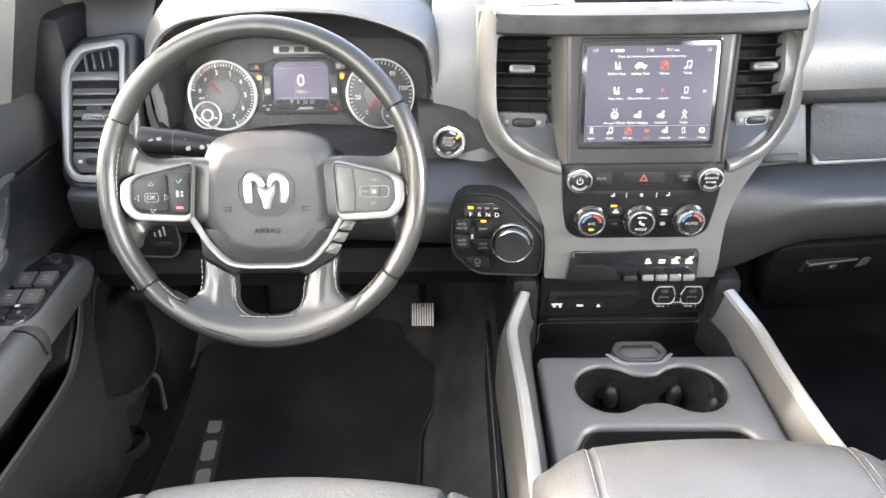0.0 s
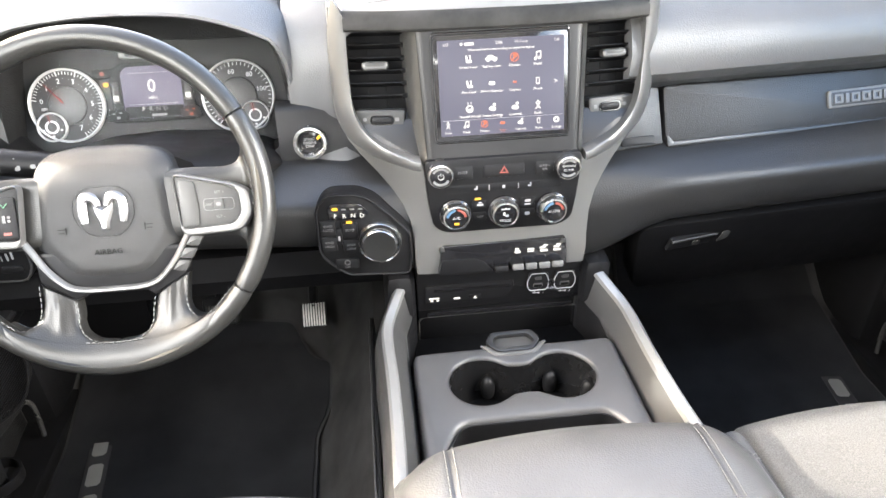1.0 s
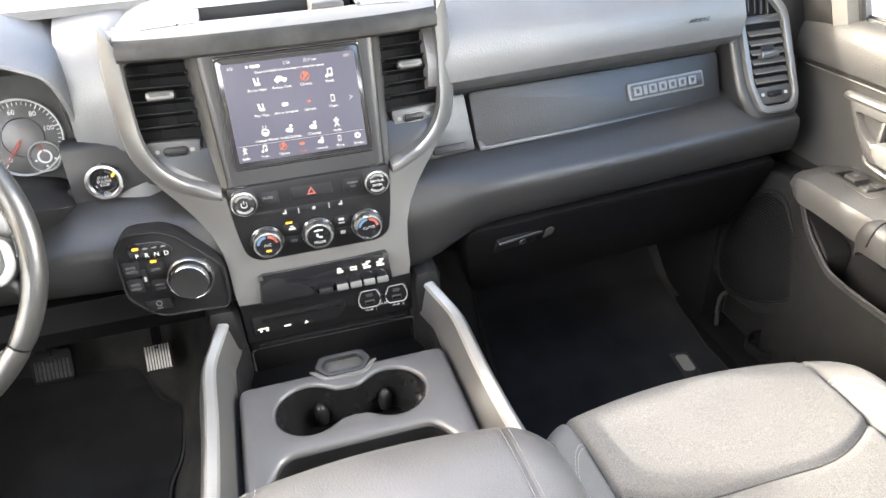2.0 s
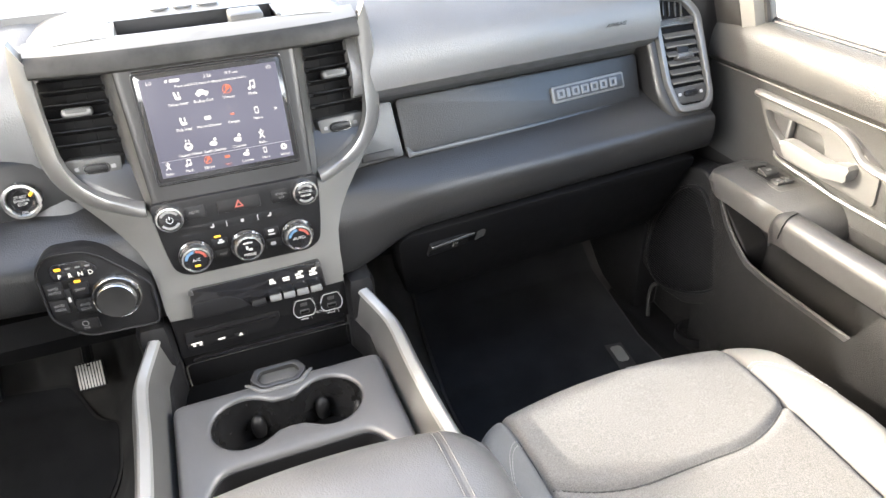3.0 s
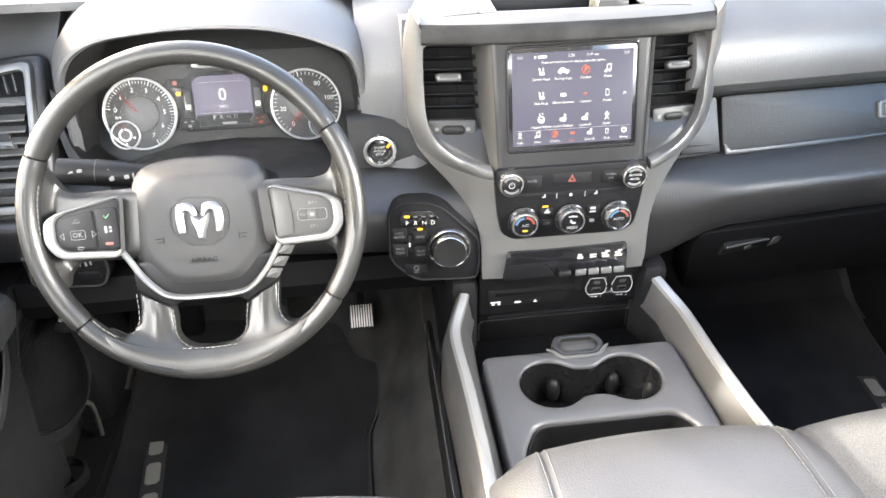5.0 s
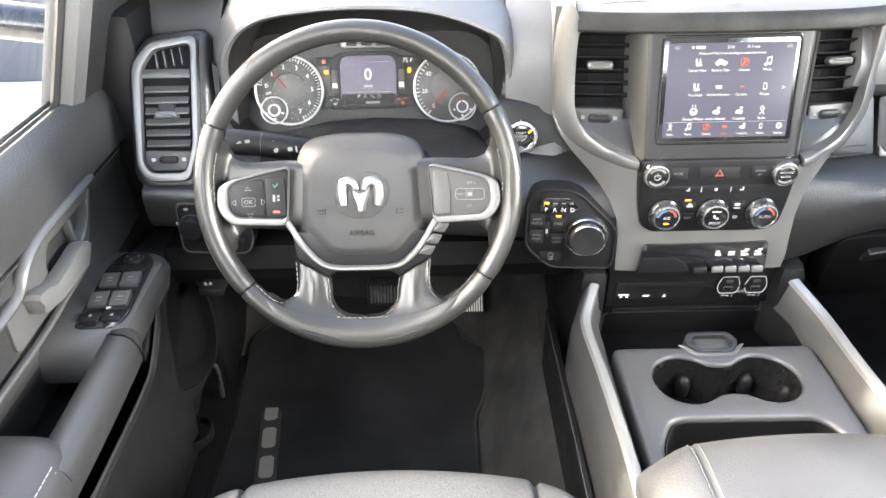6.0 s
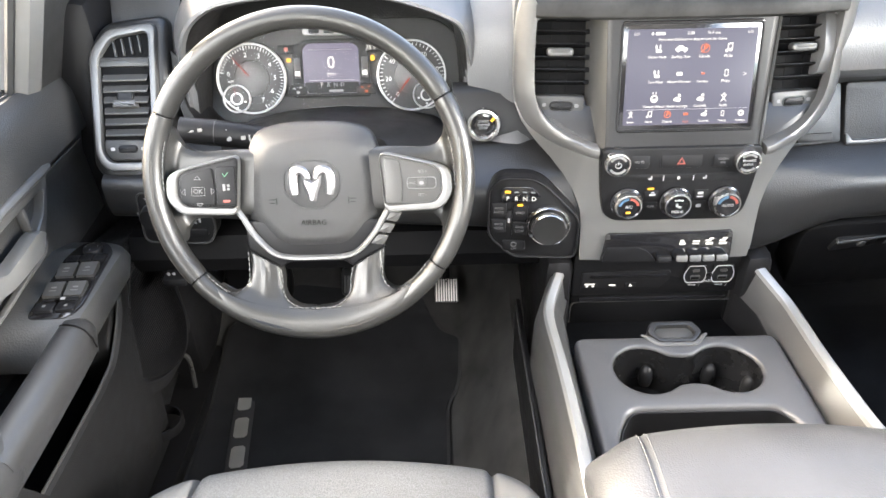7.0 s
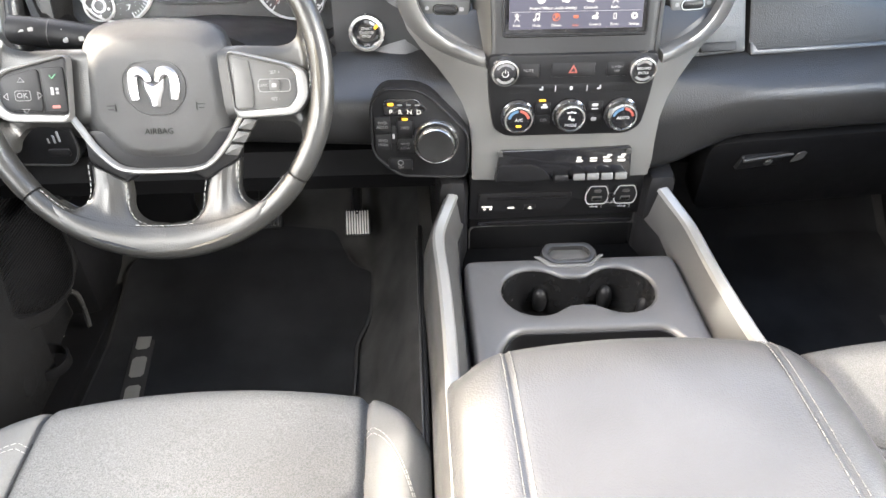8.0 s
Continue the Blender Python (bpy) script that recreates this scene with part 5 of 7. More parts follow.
def icon(kind, u, v, s, mat_, parent):
    bm = bmesh.new()
    q = lambda pts: plate(T @ Matrix.Translation((u, v, 0.0006)), [(a * s, b * s) for a, b in pts], 0.0005, 0.0001, bm, seg=1)
    if kind == "seat":
        q(rounded([(-0.35, 0.5), (-0.1, 0.5), (0.0, -0.1), (0.5, -0.1), (0.5, -0.45), (-0.2, -0.45)], 0.1, 2))
        q(rrect(0.16, 0.5, 0.05, 0.3, 0.25, 2))
    elif kind == "car":
        q(rounded([(-0.8, -0.25), (0.8, -0.25), (0.8, 0.1), (0.35, 0.15), (0.15, 0.4), (-0.45, 0.4), (-0.6, 0.1), (-0.8, 0.05)], 0.1, 2))
        q(disc(0.16, -0.45, -0.3, 10))
        q(disc(0.16, 0.45, -0.3, 10))
    elif kind == "note":
        q(disc(0.2, -0.3, -0.35, 10))
        q(disc(0.2, 0.25, -0.25, 10))
        q([(-0.18, -0.35), (-0.08, -0.35), (-0.08, 0.5), (-0.18, 0.5)])
        q([(0.37, -0.25), (0.47, -0.25), (0.47, 0.6), (0.37, 0.6)])
        q([(-0.18, 0.4), (0.47, 0.5), (0.47, 0.65), (-0.18, 0.55)])
    elif kind == "phone":
        hollow(T @ Matrix.Translation((u, v, 0.0006)), [(a * s, b * s) for a, b in rrect(0.5, 0.9, 0.1, seg=2)], [(a * s, b * s) for a, b in rrect(0.36, 0.66, 0.04, seg=2)], 0.0005, 0.0001, bm)
    elif kind == "tower":
        q([(-0.4, -0.5), (-0.25, -0.5), (0.4, 0.4), (0.25, 0.4)])
        q([(0.4, -0.5), (0.25, -0.5), (-0.4, 0.4), (-0.25, 0.4)])
        q(disc(0.15, 0, 0.5, 10))
    elif kind == "fan":
        q(disc(0.28, 0.1, 0.2, 12))
        q([(-0.5, -0.5), (-0.35, -0.55), (0.3, 0.1), (0.1, 0.3)])
        hollow(T @ Matrix.Translation((u, v, 0.0006)), [(a * s, b * s) for a, b in disc(0.6, n=20)], [(a * s, b * s) for a, b in disc(0.48, n=20)], 0.0005, 0.0001, bm)
    elif kind == "wheel":
        hollow(T @ Matrix.Translation((u, v, 0.0006)), [(a * s, b * s) for a, b in disc(0.5, n=20)], [(a * s, b * s) for a, b in disc(0.33, n=20)], 0.0005, 0.0001, bm)
        q(rrect(0.7, 0.2, 0.05, 0, -0.1, 2))
        q(rrect(0.1, 0.35, 0.04, -0.2, 0.75, 1))
        q(rrect(0.1, 0.35, 0.04, 0.2, 0.75, 1))
    elif kind == "hand":
        q(rounded([(-0.5, -0.3), (0.3, -0.45), (0.5, 0.0), (-0.1, 0.2), (-0.5, 0.0)], 0.1, 2))
        q(disc(0.2, 0.25, 0.4, 10))
    elif kind == "square":
        q(rrect(0.8, 0.45, 0.1, 0, 0, 2))
    elif kind == "gear":
        hollow(T @ Matrix.Translation((u, v, 0.0006)), [(a * s, b * s) for a, b in [(0.55 * (1 if k % 2 else 0.8) * math.cos(math.pi * k / 8), 0.55 * (1 if k % 2 else 0.8) * math.sin(math.pi * k / 8)) for k in range(16)]], [(a * s, b * s) for a, b in disc(0.22, n=16)], 0.0005, 0.0001, bm)
    return part("icon", bm, mat_, parent)


rows = [[("seat", "Driver Heat"), ("car", "Backup Cam"), ("fan", "Climate"), ("note", "Media")], [("seat", "Pass Heat"), ("square", "Mirror Dimmer"), ("square", "Camera"), ("phone", "Phone")], [("wheel", "Heated Wheel"), ("hand", "Audio Settings"), ("hand", "Controls"), ("tower", "Radio")]]
for r, row in enumerate(rows):
    for c, (kind, word) in enumerate(row):
        u, v = -0.044 + 0.0305 * c, 0.0365 - 0.0315 * r
        hot = word in ("Climate", "Camera")
        icon(kind, u, v + 0.001, 0.0098 if word != "Camera" else 0.006, REDGLOW if hot else ICONGLOW, lit)
        lettering(word, 0.0047, T @ pose(u, v - 0.0090, 0), ICONGLOW, lit)
for c, (kind, word) in enumerate((("tower", "Radio"), ("note", "Media"), ("fan", "Climate"), ("square", "Apps"), ("hand", "Controls"), ("phone", "Phone"), ("gear", "Settings"))):
    u = -0.0735 + 0.0243 * c
    hot = word in ("Climate", "Apps")
    icon(kind, u, -0.0460, 0.0080, REDGLOW if hot else ICONGLOW, lit)
    lettering(word, 0.0042, T @ pose(u, -0.0555, 0), REDGLOW if word == "Apps" else ICONGLOW, lit)
lettering("Press and Hold icons to drag to menu bar below", 0.0044, T @ pose(0.0, 0.049, 0), ICONGLOW, lit)
lettering("LO", 0.0052, T @ pose(-0.072, 0.0565, 0), ICONGLOW, lit)
lettering("LO", 0.0052, T @ pose(0.073, 0.0565, 0), ICONGLOW, lit)
lettering("2:26", 0.0055, T @ pose(-0.003, 0.0565, 0), ICONGLOW, lit)
lettering("75 F out", 0.005, T @ pose(0.026, 0.0565, 0), ICONGLOW, lit)
bars(T, [(-0.052, 0.0565, 0.003, 0.003), (-0.042, 0.0565, 0.012, 0.0035)], ICONGLOW, lit)
lettering(">", 0.009, T @ pose(0.0715, 0.004, 0), ICONGLOW, lit)
bars(T, [(0, -0.0395, 0.16, 0.0005)], GREYINK, lit, "line")


# vents either side of the screen
def stack_vent(s):
    v = thing("air_vent", "black slatted vent with a silver tab beside the touchscreen", "air vent", "vents beside the screen")
    V = P(s * 0.1625, 1.045, 0.762, 14, s * 5)
    # flat near-black plate in place of the shaded duct behind the slats
    part("cavity", plate(V @ pose(0, -0.005, -0.012), rrect(0.082, 0.135, 0.004), 0.004, 0.0005), DARK, v)
    for k in range(6):
        part("slat", box(-0.036, 0.036, -0.012, 0.004, -0.0011, 0.0011, 0.0007, 1, M=V @ pose(0, -0.036 + 0.0165 * k, 0) @ pose(0, 0, 0, 70)), PLASTIC, v, "")
    for k in range(2):
        part("slat", box(-0.0008, 0.0008, -0.055, 0.05, -0.004, 0.0, 0.0004, 1, M=V @ pose(-0.012 + 0.024 * k, 0.003, -0.0115)), DARK, v)
    for k in range(6):
        part("lip", box(-0.004, 0.004, -0.003, 0.003, -0.004, 0.001, 0.0008, 1, M=V @ pose(-s * 0.037, -0.036 + 0.0165 * k, 0.001)), DARK, v)
    part("slider", plate(V @ pose(0, 0.004, 0.012), rrect(0.036, 0.0115, 0.005), 0.012, 0.004, seg=3), SILVER, v, "silver aiming tab")
    part("slider_inlay", plate(V @ pose(0, 0.006, 0.0124), rrect(0.026, 0.005, 0.0024), 0.001, 0.0004), PADGREY, v)
    PD = P(s * 0.160, 1.022, 0.700, 14, s * 8)
    g = lambda pts: [(s * a, b) for a, b in pts]
    part("shelf", plate(PD, rounded(g([(-0.033, 0.012), (0.036, 0.012), (0.034, -0.006), (0.012, -0.022), (-0.030, -0.030)]), 0.005), 0.02, 0.003), PADGREY, v, "dark grey pod")
    part("thumbwheel", plate(PD @ pose(-s * 0.001, -0.002, 0.003), rrect(0.029, 0.010, 0.0049), 0.006, 0.002), PLASTIC, v, "ribbed thumbwheel")
    part("thumbwheel_rim", hollow(PD @ pose(-s * 0.001, -0.002, 0.0012), rrect(0.033, 0.0135, 0.0065), rrect(0.029, 0.010, 0.0049), 0.003, 0.0005), GLOSS, v)
    bars(PD, [(-0.0225, -0.001, 0.005, 0.005), (0.0215, -0.001, 0.006, 0.005)], GREYINK, v)
    part("chin", plate(P(s * 0.155, 1.016, 0.688, 36, s * 8), rounded(g([(-0.052, 0.014), (0.045, 0.014), (0.045, -0.004), (0.030, -0.022), (0.004, -0.037), (-0.030, -0.046), (-0.054, -0.048)]), 0.004), 0.012, 0.003), CHINGREY, v, "dark grey dished panel")


stack_vent(-1)
stack_vent(1)

# radio and climate controls
part("control_panel", plate(P(0, 0.9640, 0.60, 3), rounded([(-0.082, -0.053), (0.082, -0.053), (0.099, -0.042), (0.104, -0.012), (0.107, 0.02), (0.109, 0.058), (-0.109, 0.058), (-0.107, 0.02), (-0.104, -0.012), (-0.099, -0.042)], 0.010), 0.02, 0.003), PLASTIC, stack, "black control panel")
HZ = P(0, 0.9665, 0.638, 8)
for u, w in ((-0.056, 0.026), (0.0, 0.056), (0.056, 0.026)):
    part("button", plate(HZ @ pose(u, 0.0, 0.0015), rrect(w, 0.018, 0.002), 0.004, 0.0008), PLASTIC, stack)
lettering("MUTE", 0.0050, HZ @ pose(-0.057, 0, 0.0014), GREYINK, stack)
lettering("SCREEN", 0.0042, HZ @ pose(0.056, 0.0025, 0.0014), GREYINK, stack)
lettering("OFF", 0.0042, HZ @ pose(0.056, -0.0028, 0.0014), GREYINK, stack)
part("hazard_mark", hollow(HZ @ pose(0, 0, 0.0022), [(-0.006, -0.004), (0.006, -0.004), (0, 0.0065)], [(-0.0032, -0.0024), (0.0032, -0.0024), (0, 0.0032)], 0.0006, 0.0001), REDINK, stack, "red warning triangle")
B2 = P(0, 0.9655, 0.6135, 3)
part("seat_heat_button", plate(B2 @ pose(0, 0, 0.0012), rounded([(-0.082, -0.006), (0.082, -0.006), (0.082, 0.006), (-0.082, 0.006)], 0.003), 0.004, 0.001), PLASTIC, stack)
bars(B2 @ pose(0, 0, 0.0012), [(-0.039, -0.001, 0.005, 0.002), (-0.0375, 0.001, 0.002, 0.005), (-0.0205, 0, 0.0010, 0.008), (0, 0, 0.004, 0.0045), (0.0205, 0, 0.0010, 0.008), (0.036, -0.001, 0.005, 0.002), (0.0375, 0.001, 0.002, 0.005)], WHITEINK, stack)
CP = P(0, 0.9635, 0.58, 2)
bars(CP @ pose(0, 0, 0.0004), [(-0.036, 0.0175, 0.009, 0.003)], AMBER, stack, "indicator")
for u, w in ((-0.0345, 0.020), (0.0345, 0.020)):
    for v in (0.0075, -0.010):
        part("button", plate(CP @ pose(u, v, 0.0016), rrect(w, 0.0145, 0.002), 0.003, 0.0006), PLASTIC, stack)
bars(CP @ pose(0, 0, 0.0014), [(-0.033, 0.0085, 0.009, 0.003), (-0.033, 0.012, 0.005, 0.002), (0.034, 0.010, 0.008, 0.004), (0.034, 0.0045, 0.009, 0.002), (0.034, -0.010, 0.007, 0.005)], WHITEINK, stack)
lettering("OFF", 0.0055, CP @ pose(-0.033, -0.010, 0.0012), GREYINK, stack)


def knob(x, z, y, r, words, arcs, group, label):
    k_ = thing("control_knob", label, "knob", group)
    K = P(x, y + 0.012, z, 3)
    part("skirt", lathe(K, [(r + 0.003, -0.006), (r + 0.003, 0.0005), (r + 0.001, 0.0015), (r - 0.001, 0.001), (r - 0.001, -0.006)], 40, ring=True), GLOSS, k_)
    part("ring", lathe(K, [(r, -0.004), (r * 0.985, 0.011), (r * 0.94, 0.0135), (r * 0.83, 0.014), (r * 0.80, 0.0125), (r * 0.80, 0.002)], 44, ring=True), RINGSILVER, k_, "chrome ring")
    part("cap", lathe(K, [(r * 0.80, 0.002), (r * 0.80, 0.0120), (r * 0.76, 0.0128), (r * 0.4, 0.0132), (0, 0.0132)], 40), GLOSS, k_, "gloss black cap")
    F = K @ pose(0, 0, 0.0132)
    for s_, size, u, v in words:
        lettering(s_, size, F @ pose(u, v, 0), WHITEINK, k_)
    for a0, a1, mat_ in arcs:
        part("arc", hollow(F @ pose(0, 0, 0.0005), [(r * 0.74 * math.cos(radians(a0 + (a1 - a0) * q / 10)), r * 0.74 * math.sin(radians(a0 + (a1 - a0) * q / 10))) for q in range(11)] + [(r * 0.56 * math.cos(radians(a1 - (a1 - a0) * q / 10)), r * 0.56 * math.sin(radians(a1 - (a1 - a0) * q / 10))) for q in range(11)],
                            [(r * 0.65 * math.cos(radians(a0 + (a1 - a0) * q / 10)), r * 0.65 * math.sin(radians(a0 + (a1 - a0) * q / 10))) for q in range(11)] + [(r * 0.65 * math.cos(radians(a1 - (a1 - a0) * q / 10)), r * 0.65 * math.sin(radians(a1 - (a1 - a0) * q / 10))) for q in range(11)], 0.0005, 0.0001), mat_, k_)
    return k_, F


kl, F = knob(-0.0875, 0.638, 0.957, 0.0178, [], [(30, 150, GREYINK), (210, 330, GREYINK)], "radio knobs", "chrome ringed volume knob with a power mark")
part("power_mark", tube([F @ Vector((0.004 * math.cos(radians(a)), 0.004 * math.sin(radians(a)), 0.0004)) for a in range(125, 416, 29)], 0.0005, 5), WHITEINK, kl)
bars(F, [(0, 0.003, 0.001, 0.005)], WHITEINK, kl)
kr, F = knob(0.0875, 0.638, 0.957, 0.0178, [("BROWSE", 0.0046, 0, 0.003), ("ENTER", 0.0046, 0, -0.003)], [(40, 140, GREYINK), (220, 320, GREYINK)], "radio knobs", "chrome ringed tuning knob with printed words")
ka, F = knob(-0.0682, 0.578, 0.947, 0.0195, [("A/C", 0.0062, 0, 0.0005)], [(95, 170, BLUEINK), (10, 85, REDINK)], "climate knobs", "chrome ringed temperature knob with an amber lamp")
bars(F, [(0, -0.008, 0.007, 0.003)], AMBER, ka, "lamp")
km, F = knob(0.0, 0.578, 0.947, 0.0195, [("MODE", 0.0056, 0, -0.0085)], [], "climate knobs", "chrome ringed air mode knob")
bars(F, [(-0.002, 0.002, 0.003, 0.005), (0.002, -0.001, 0.005, 0.003), (-0.004, 0.009, 0.004, 0.002), (0.004, 0.009, 0.004, 0.002), (0, 0.0095, 0.003, 0.003)], WHITEINK, km)
kb, F = knob(0.0682, 0.578, 0.947, 0.0195, [("AUTO", 0.0060, 0, 0)], [(95, 170, BLUEINK), (10, 85, REDINK)], "climate knobs", "chrome ringed temperature knob marked auto")

# switch bank under the climate controls
BN = P(0, 0.960, 0.50, 0)
bank = thing("switch_bank", "gloss black switch bank with four satin topped keys", "switches")
part("plate", plate(BN @ pose(0, 0, 0.001), rounded([(-0.0945, -0.024), (0.0975, -0.022), (0.0925, 0.028), (-0.0885, 0.026)], 0.006), 0.015, 0.002), GLOSS, bank)
part("blank", plate(BN @ pose(0, 0, 0.004), rounded([(-0.093, -0.022), (-0.012, -0.022), (-0.026, -0.004), (-0.042, 0.004), (-0.089, 0.004)], 0.005), 0.006, 0.0015), PLASTIC, bank)
for k in range(4):
    key = part("key", box(-0.0083, 0.0083, -0.006, 0.006, -0.006, 0.006, 0.0025, 2, M=BN @ pose(0.022 + 0.0195 * k, -0.0135, 0.006) @ pose(0, 0, 0, -18)), GLOSS, bank)
    part("key_top", plate(BN @ pose(0.022 + 0.0195 * k, -0.0115, 0.0125) @ pose(0, 0, 0, -18), rrect(0.0165, 0.0095, 0.0022), 0.004, 0.001), SILVER, key, "satin grey key top")
    bars(BN @ pose(0.022 + 0.0195 * k, 0.0105, 0.0012), ([(-0.001, 0.002, 0.006, 0.004), (0, -0.0025, 0.009, 0.004)], [(0, 0.001, 0.010, 0.003), (0, -0.003, 0.010, 0.002)], [(0.002, 0.0055, 0.007, 0.003), (-0.002, 0.002, 0.009, 0.003), (0, -0.003, 0.011, 0.004)], [(0.002, 0.0055, 0.007, 0.003), (-0.001, 0.002, 0.009, 0.003), (0, -0.003, 0.011, 0.004)])[k], BUTTONGLOW, bank, "marking")
part("key", box(-0.012, 0.008, -0.006, 0.004, -0.006, 0.004, 0.0025, 2, M=BN @ pose(0.0, -0.0145, 0.006) @ pose(0, 0, 0, -18)), PLASTIC, bank)
for s in (-1, 1):
    part("clip", plate(BN @ pose(s * 0.088, 0.021, 0.0025), rounded([(-0.004, -0.003), (0.004, -0.003), (0.003, 0.004), (-0.002, 0.005)], 0.001), 0.003, 0.0006), PADGREY, bank)

# media panel with sockets
MP = P(0, 0.985, 0.428, 0)
media = thing("media_panel", "black media panel with a disc slot and two USB sockets", "panel")
part("plate", plate(MP, rounded([(-0.126, -0.034), (0.134, -0.030), (0.128, 0.046), (-0.126, 0.046)], 0.004), 0.03, 0.003), PLASTIC, media)
part("player", plate(MP @ pose(0, 0, 0.003), rounded([(-0.113, -0.020), (0.008, -0.020), (0.024, -0.002), (0.024, 0.014), (-0.113, 0.014)], 0.005), 0.006, 0.0015), PLASTIC, media, "black disc player")
part("slot", box(-0.100, 0.018, -0.004, 0.001, -0.0012, 0.0012, 0.0005, 1, M=MP @ pose(0, 0.004, 0.0042) @ pose(0, 0, 0, 90)), DARK, media)
part("slot_lip", plate(MP @ pose(-0.041, 0.0075, 0.0045), rrect(0.118, 0.002, 0.0008), 0.002, 0.0005), GLOSS, media)
bars(MP @ pose(0, 0, 0.0032), [(-0.100, -0.0085, 0.016, 0.0025), (-0.1035, -0.0125, 0.004, 0.003), (-0.0945, -0.0125, 0.004, 0.003), (-0.0645, -0.011, 0.010, 0.003)], BUTTONGLOW, media)
part("eject", plate(MP @ pose(-0.0365, -0.011, 0.0046), rrect(0.018, 0.009, 0.001), 0.003, 0.0006), PLASTIC, media)
part("eject_mark", plate(MP @ pose(-0.0365, -0.0105, 0.0052), [(-0.003, -0.002), (0.003, -0.002), (0, 0.003)], 0.0006, 0.0001), BUTTONGLOW, media)
for k, x in enumerate((0.062, 0.104)):
    sock = part("socket", plate(MP @ pose(x, 0.003, 0.003), rounded([(-0.015, -0.010), (0.015, -0.010), (0.017, 0.0), (0.015, 0.020), (-0.015, 0.020), (-0.017, 0.0)], 0.004), 0.006, 0.0015), PLASTIC, media)
    o_ = rounded([(-0.013, -0.0125), (0.013, -0.0125), (0.0175, -0.003), (0.0175, 0.006), (0.012, 0.020), (-0.012, 0.020), (-0.0175, 0.006), (-0.0175, -0.003)], 0.003, 2)
    part("socket_mark", hollow(MP @ pose(x, 0.0025, 0.0036), o_, inset(o_, 0.0015), 0.001, 0.0002), WHITEINK, sock, "white line round the socket")
    part("port", plate(MP @ pose(x, 0.0005, 0.0042), rrect(0.0145, 0.0075, 0.001), 0.002, 0.0004), PADGREY, sock)
    part("port_gap", plate(MP @ pose(x, 0.0, 0.0046), rrect(0.0125, 0.004, 0.0006), 0.001, 0.0002), DARK, sock)
    part("port", plate(MP @ pose(x, 0.0135, 0.0042), rrect(0.011, 0.0055, 0.0024), 0.002, 0.0004), PADGREY, sock)
    lettering(str(k + 1), 0.007, MP @ pose(x + 0.009, -0.0145, 0.0022), WHITEINK, media)
    bars(MP @ pose(x - 0.003, -0.0145, 0.0022), [(0, 0, 0.011, 0.0012), (0.005, 0, 0.003, 0.003), (-0.002, 0.0015, 0.001, 0.003)], WHITEINK, media)
part("jack", lathe(MP @ pose(0.083, 0.005, 0.002), [(0.005, 0), (0.005, 0.0025), (0.003, 0.003), (0.0022, 0.0)], 20, ring=True), PLASTIC, media)
lettering("AUX", 0.0058, MP @ pose(0.083, -0.007, 0.0022), WHITEINK, media)

# gear selector panel
SH = P(-0.192, 0.9655, 0.552, 4, -4)
shift = thing("gear_selector", "black gear selector panel with a chrome ringed rotary knob", "gear selector")
sh_out = rounded([(-0.070, -0.030), (-0.033, -0.064), (0.058, -0.064), (0.062, -0.045), (0.062, 0.0), (0.048, 0.018), (0.010, 0.055), (-0.010, 0.064), (-0.052, 0.064), (-0.070, 0.045)], 0.014)
part("plate", plate(SH, sh_out, 0.03, 0.003), PLASTIC, shift)
part("rim", hollow(SH @ pose(0, 0, 0.002), sh_out, inset(sh_out, 0.0035), 0.006, 0.001, crown=0.0012), PLASTIC, shift)
part("indicator_window", plate(SH @ pose(0, 0, 0.0022), rounded([(-0.050, 0.026), (-0.006, 0.026), (0.006, 0.036), (-0.008, 0.050), (-0.046, 0.050), (-0.052, 0.044)], 0.005), 0.003, 0.0008), GLOSS, shift, "gloss black gear display")
for k, s_ in enumerate("PRND"):
    lettering(s_, 0.0088, SH @ pose(-0.0415 + 0.0122 * k, 0.0320, 0.0022), BUTTONGLOW, shift)
bars(SH @ pose(0, 0, 0.0022), [(-0.0415, 0.0425, 0.008, 0.004)], AMBER, shift, "lamp")
bars(SH @ pose(0, 0, 0.0022), [(-0.0295 + 0.0115 * k, 0.042, 0.006, 0.002) for k in range(3)], GREYINK, shift)
KN = SH @ pose(0.0175, -0.008, 0.0)
rotary = part("rotary_knob", lathe(KN, [(0.0255, 0), (0.0243, 0.019), (0.0228, 0.0215), (0.012, 0.0205), (0, 0.0200)], 44), KNOBCAP, shift, "dark satin rotary knob")
part("knob_ring", lathe(KN, [(0.0315, 0.0), (0.0310, 0.008), (0.0290, 0.0115), (0.0262, 0.010), (0.0258, 0.002)], 48, ring=True), RINGSILVER, rotary, "chrome ring")
part("knob_edge", lathe(KN, [(0.0248, 0.014), (0.0247, 0.0190), (0.0232, 0.0212), (0.0224, 0.0202)], 44, ring=True), RINGSILVER, rotary)
for (u, v), words in (((-0.0535, 0.014), ("4WD", "AUTO")), ((-0.0535, -0.0115), ("4WD", "HIGH")), ((-0.0235, 0.010), ("2WD",)), ((-0.0235, -0.016), ("4WD", "LOW"))):
    part("key", plate(SH @ pose(u, v, 0.003), rrect(0.0215 if u < -0.03 else 0.022, 0.022, 0.002), 0.005, 0.001), PLASTIC, shift, "black four wheel drive key")
    for q, s_ in enumerate(words):
        lettering(s_, 0.0055, SH @ pose(u, v + (0.003 if len(words) > 1 else 0) - 0.0062 * q, 0.0028), GREYINK, shift)
part("key", plate(SH @ pose(-0.039, 0.0, 0.003), rrect(0.008, 0.026, 0.002), 0.005, 0.001), PLASTIC, shift)
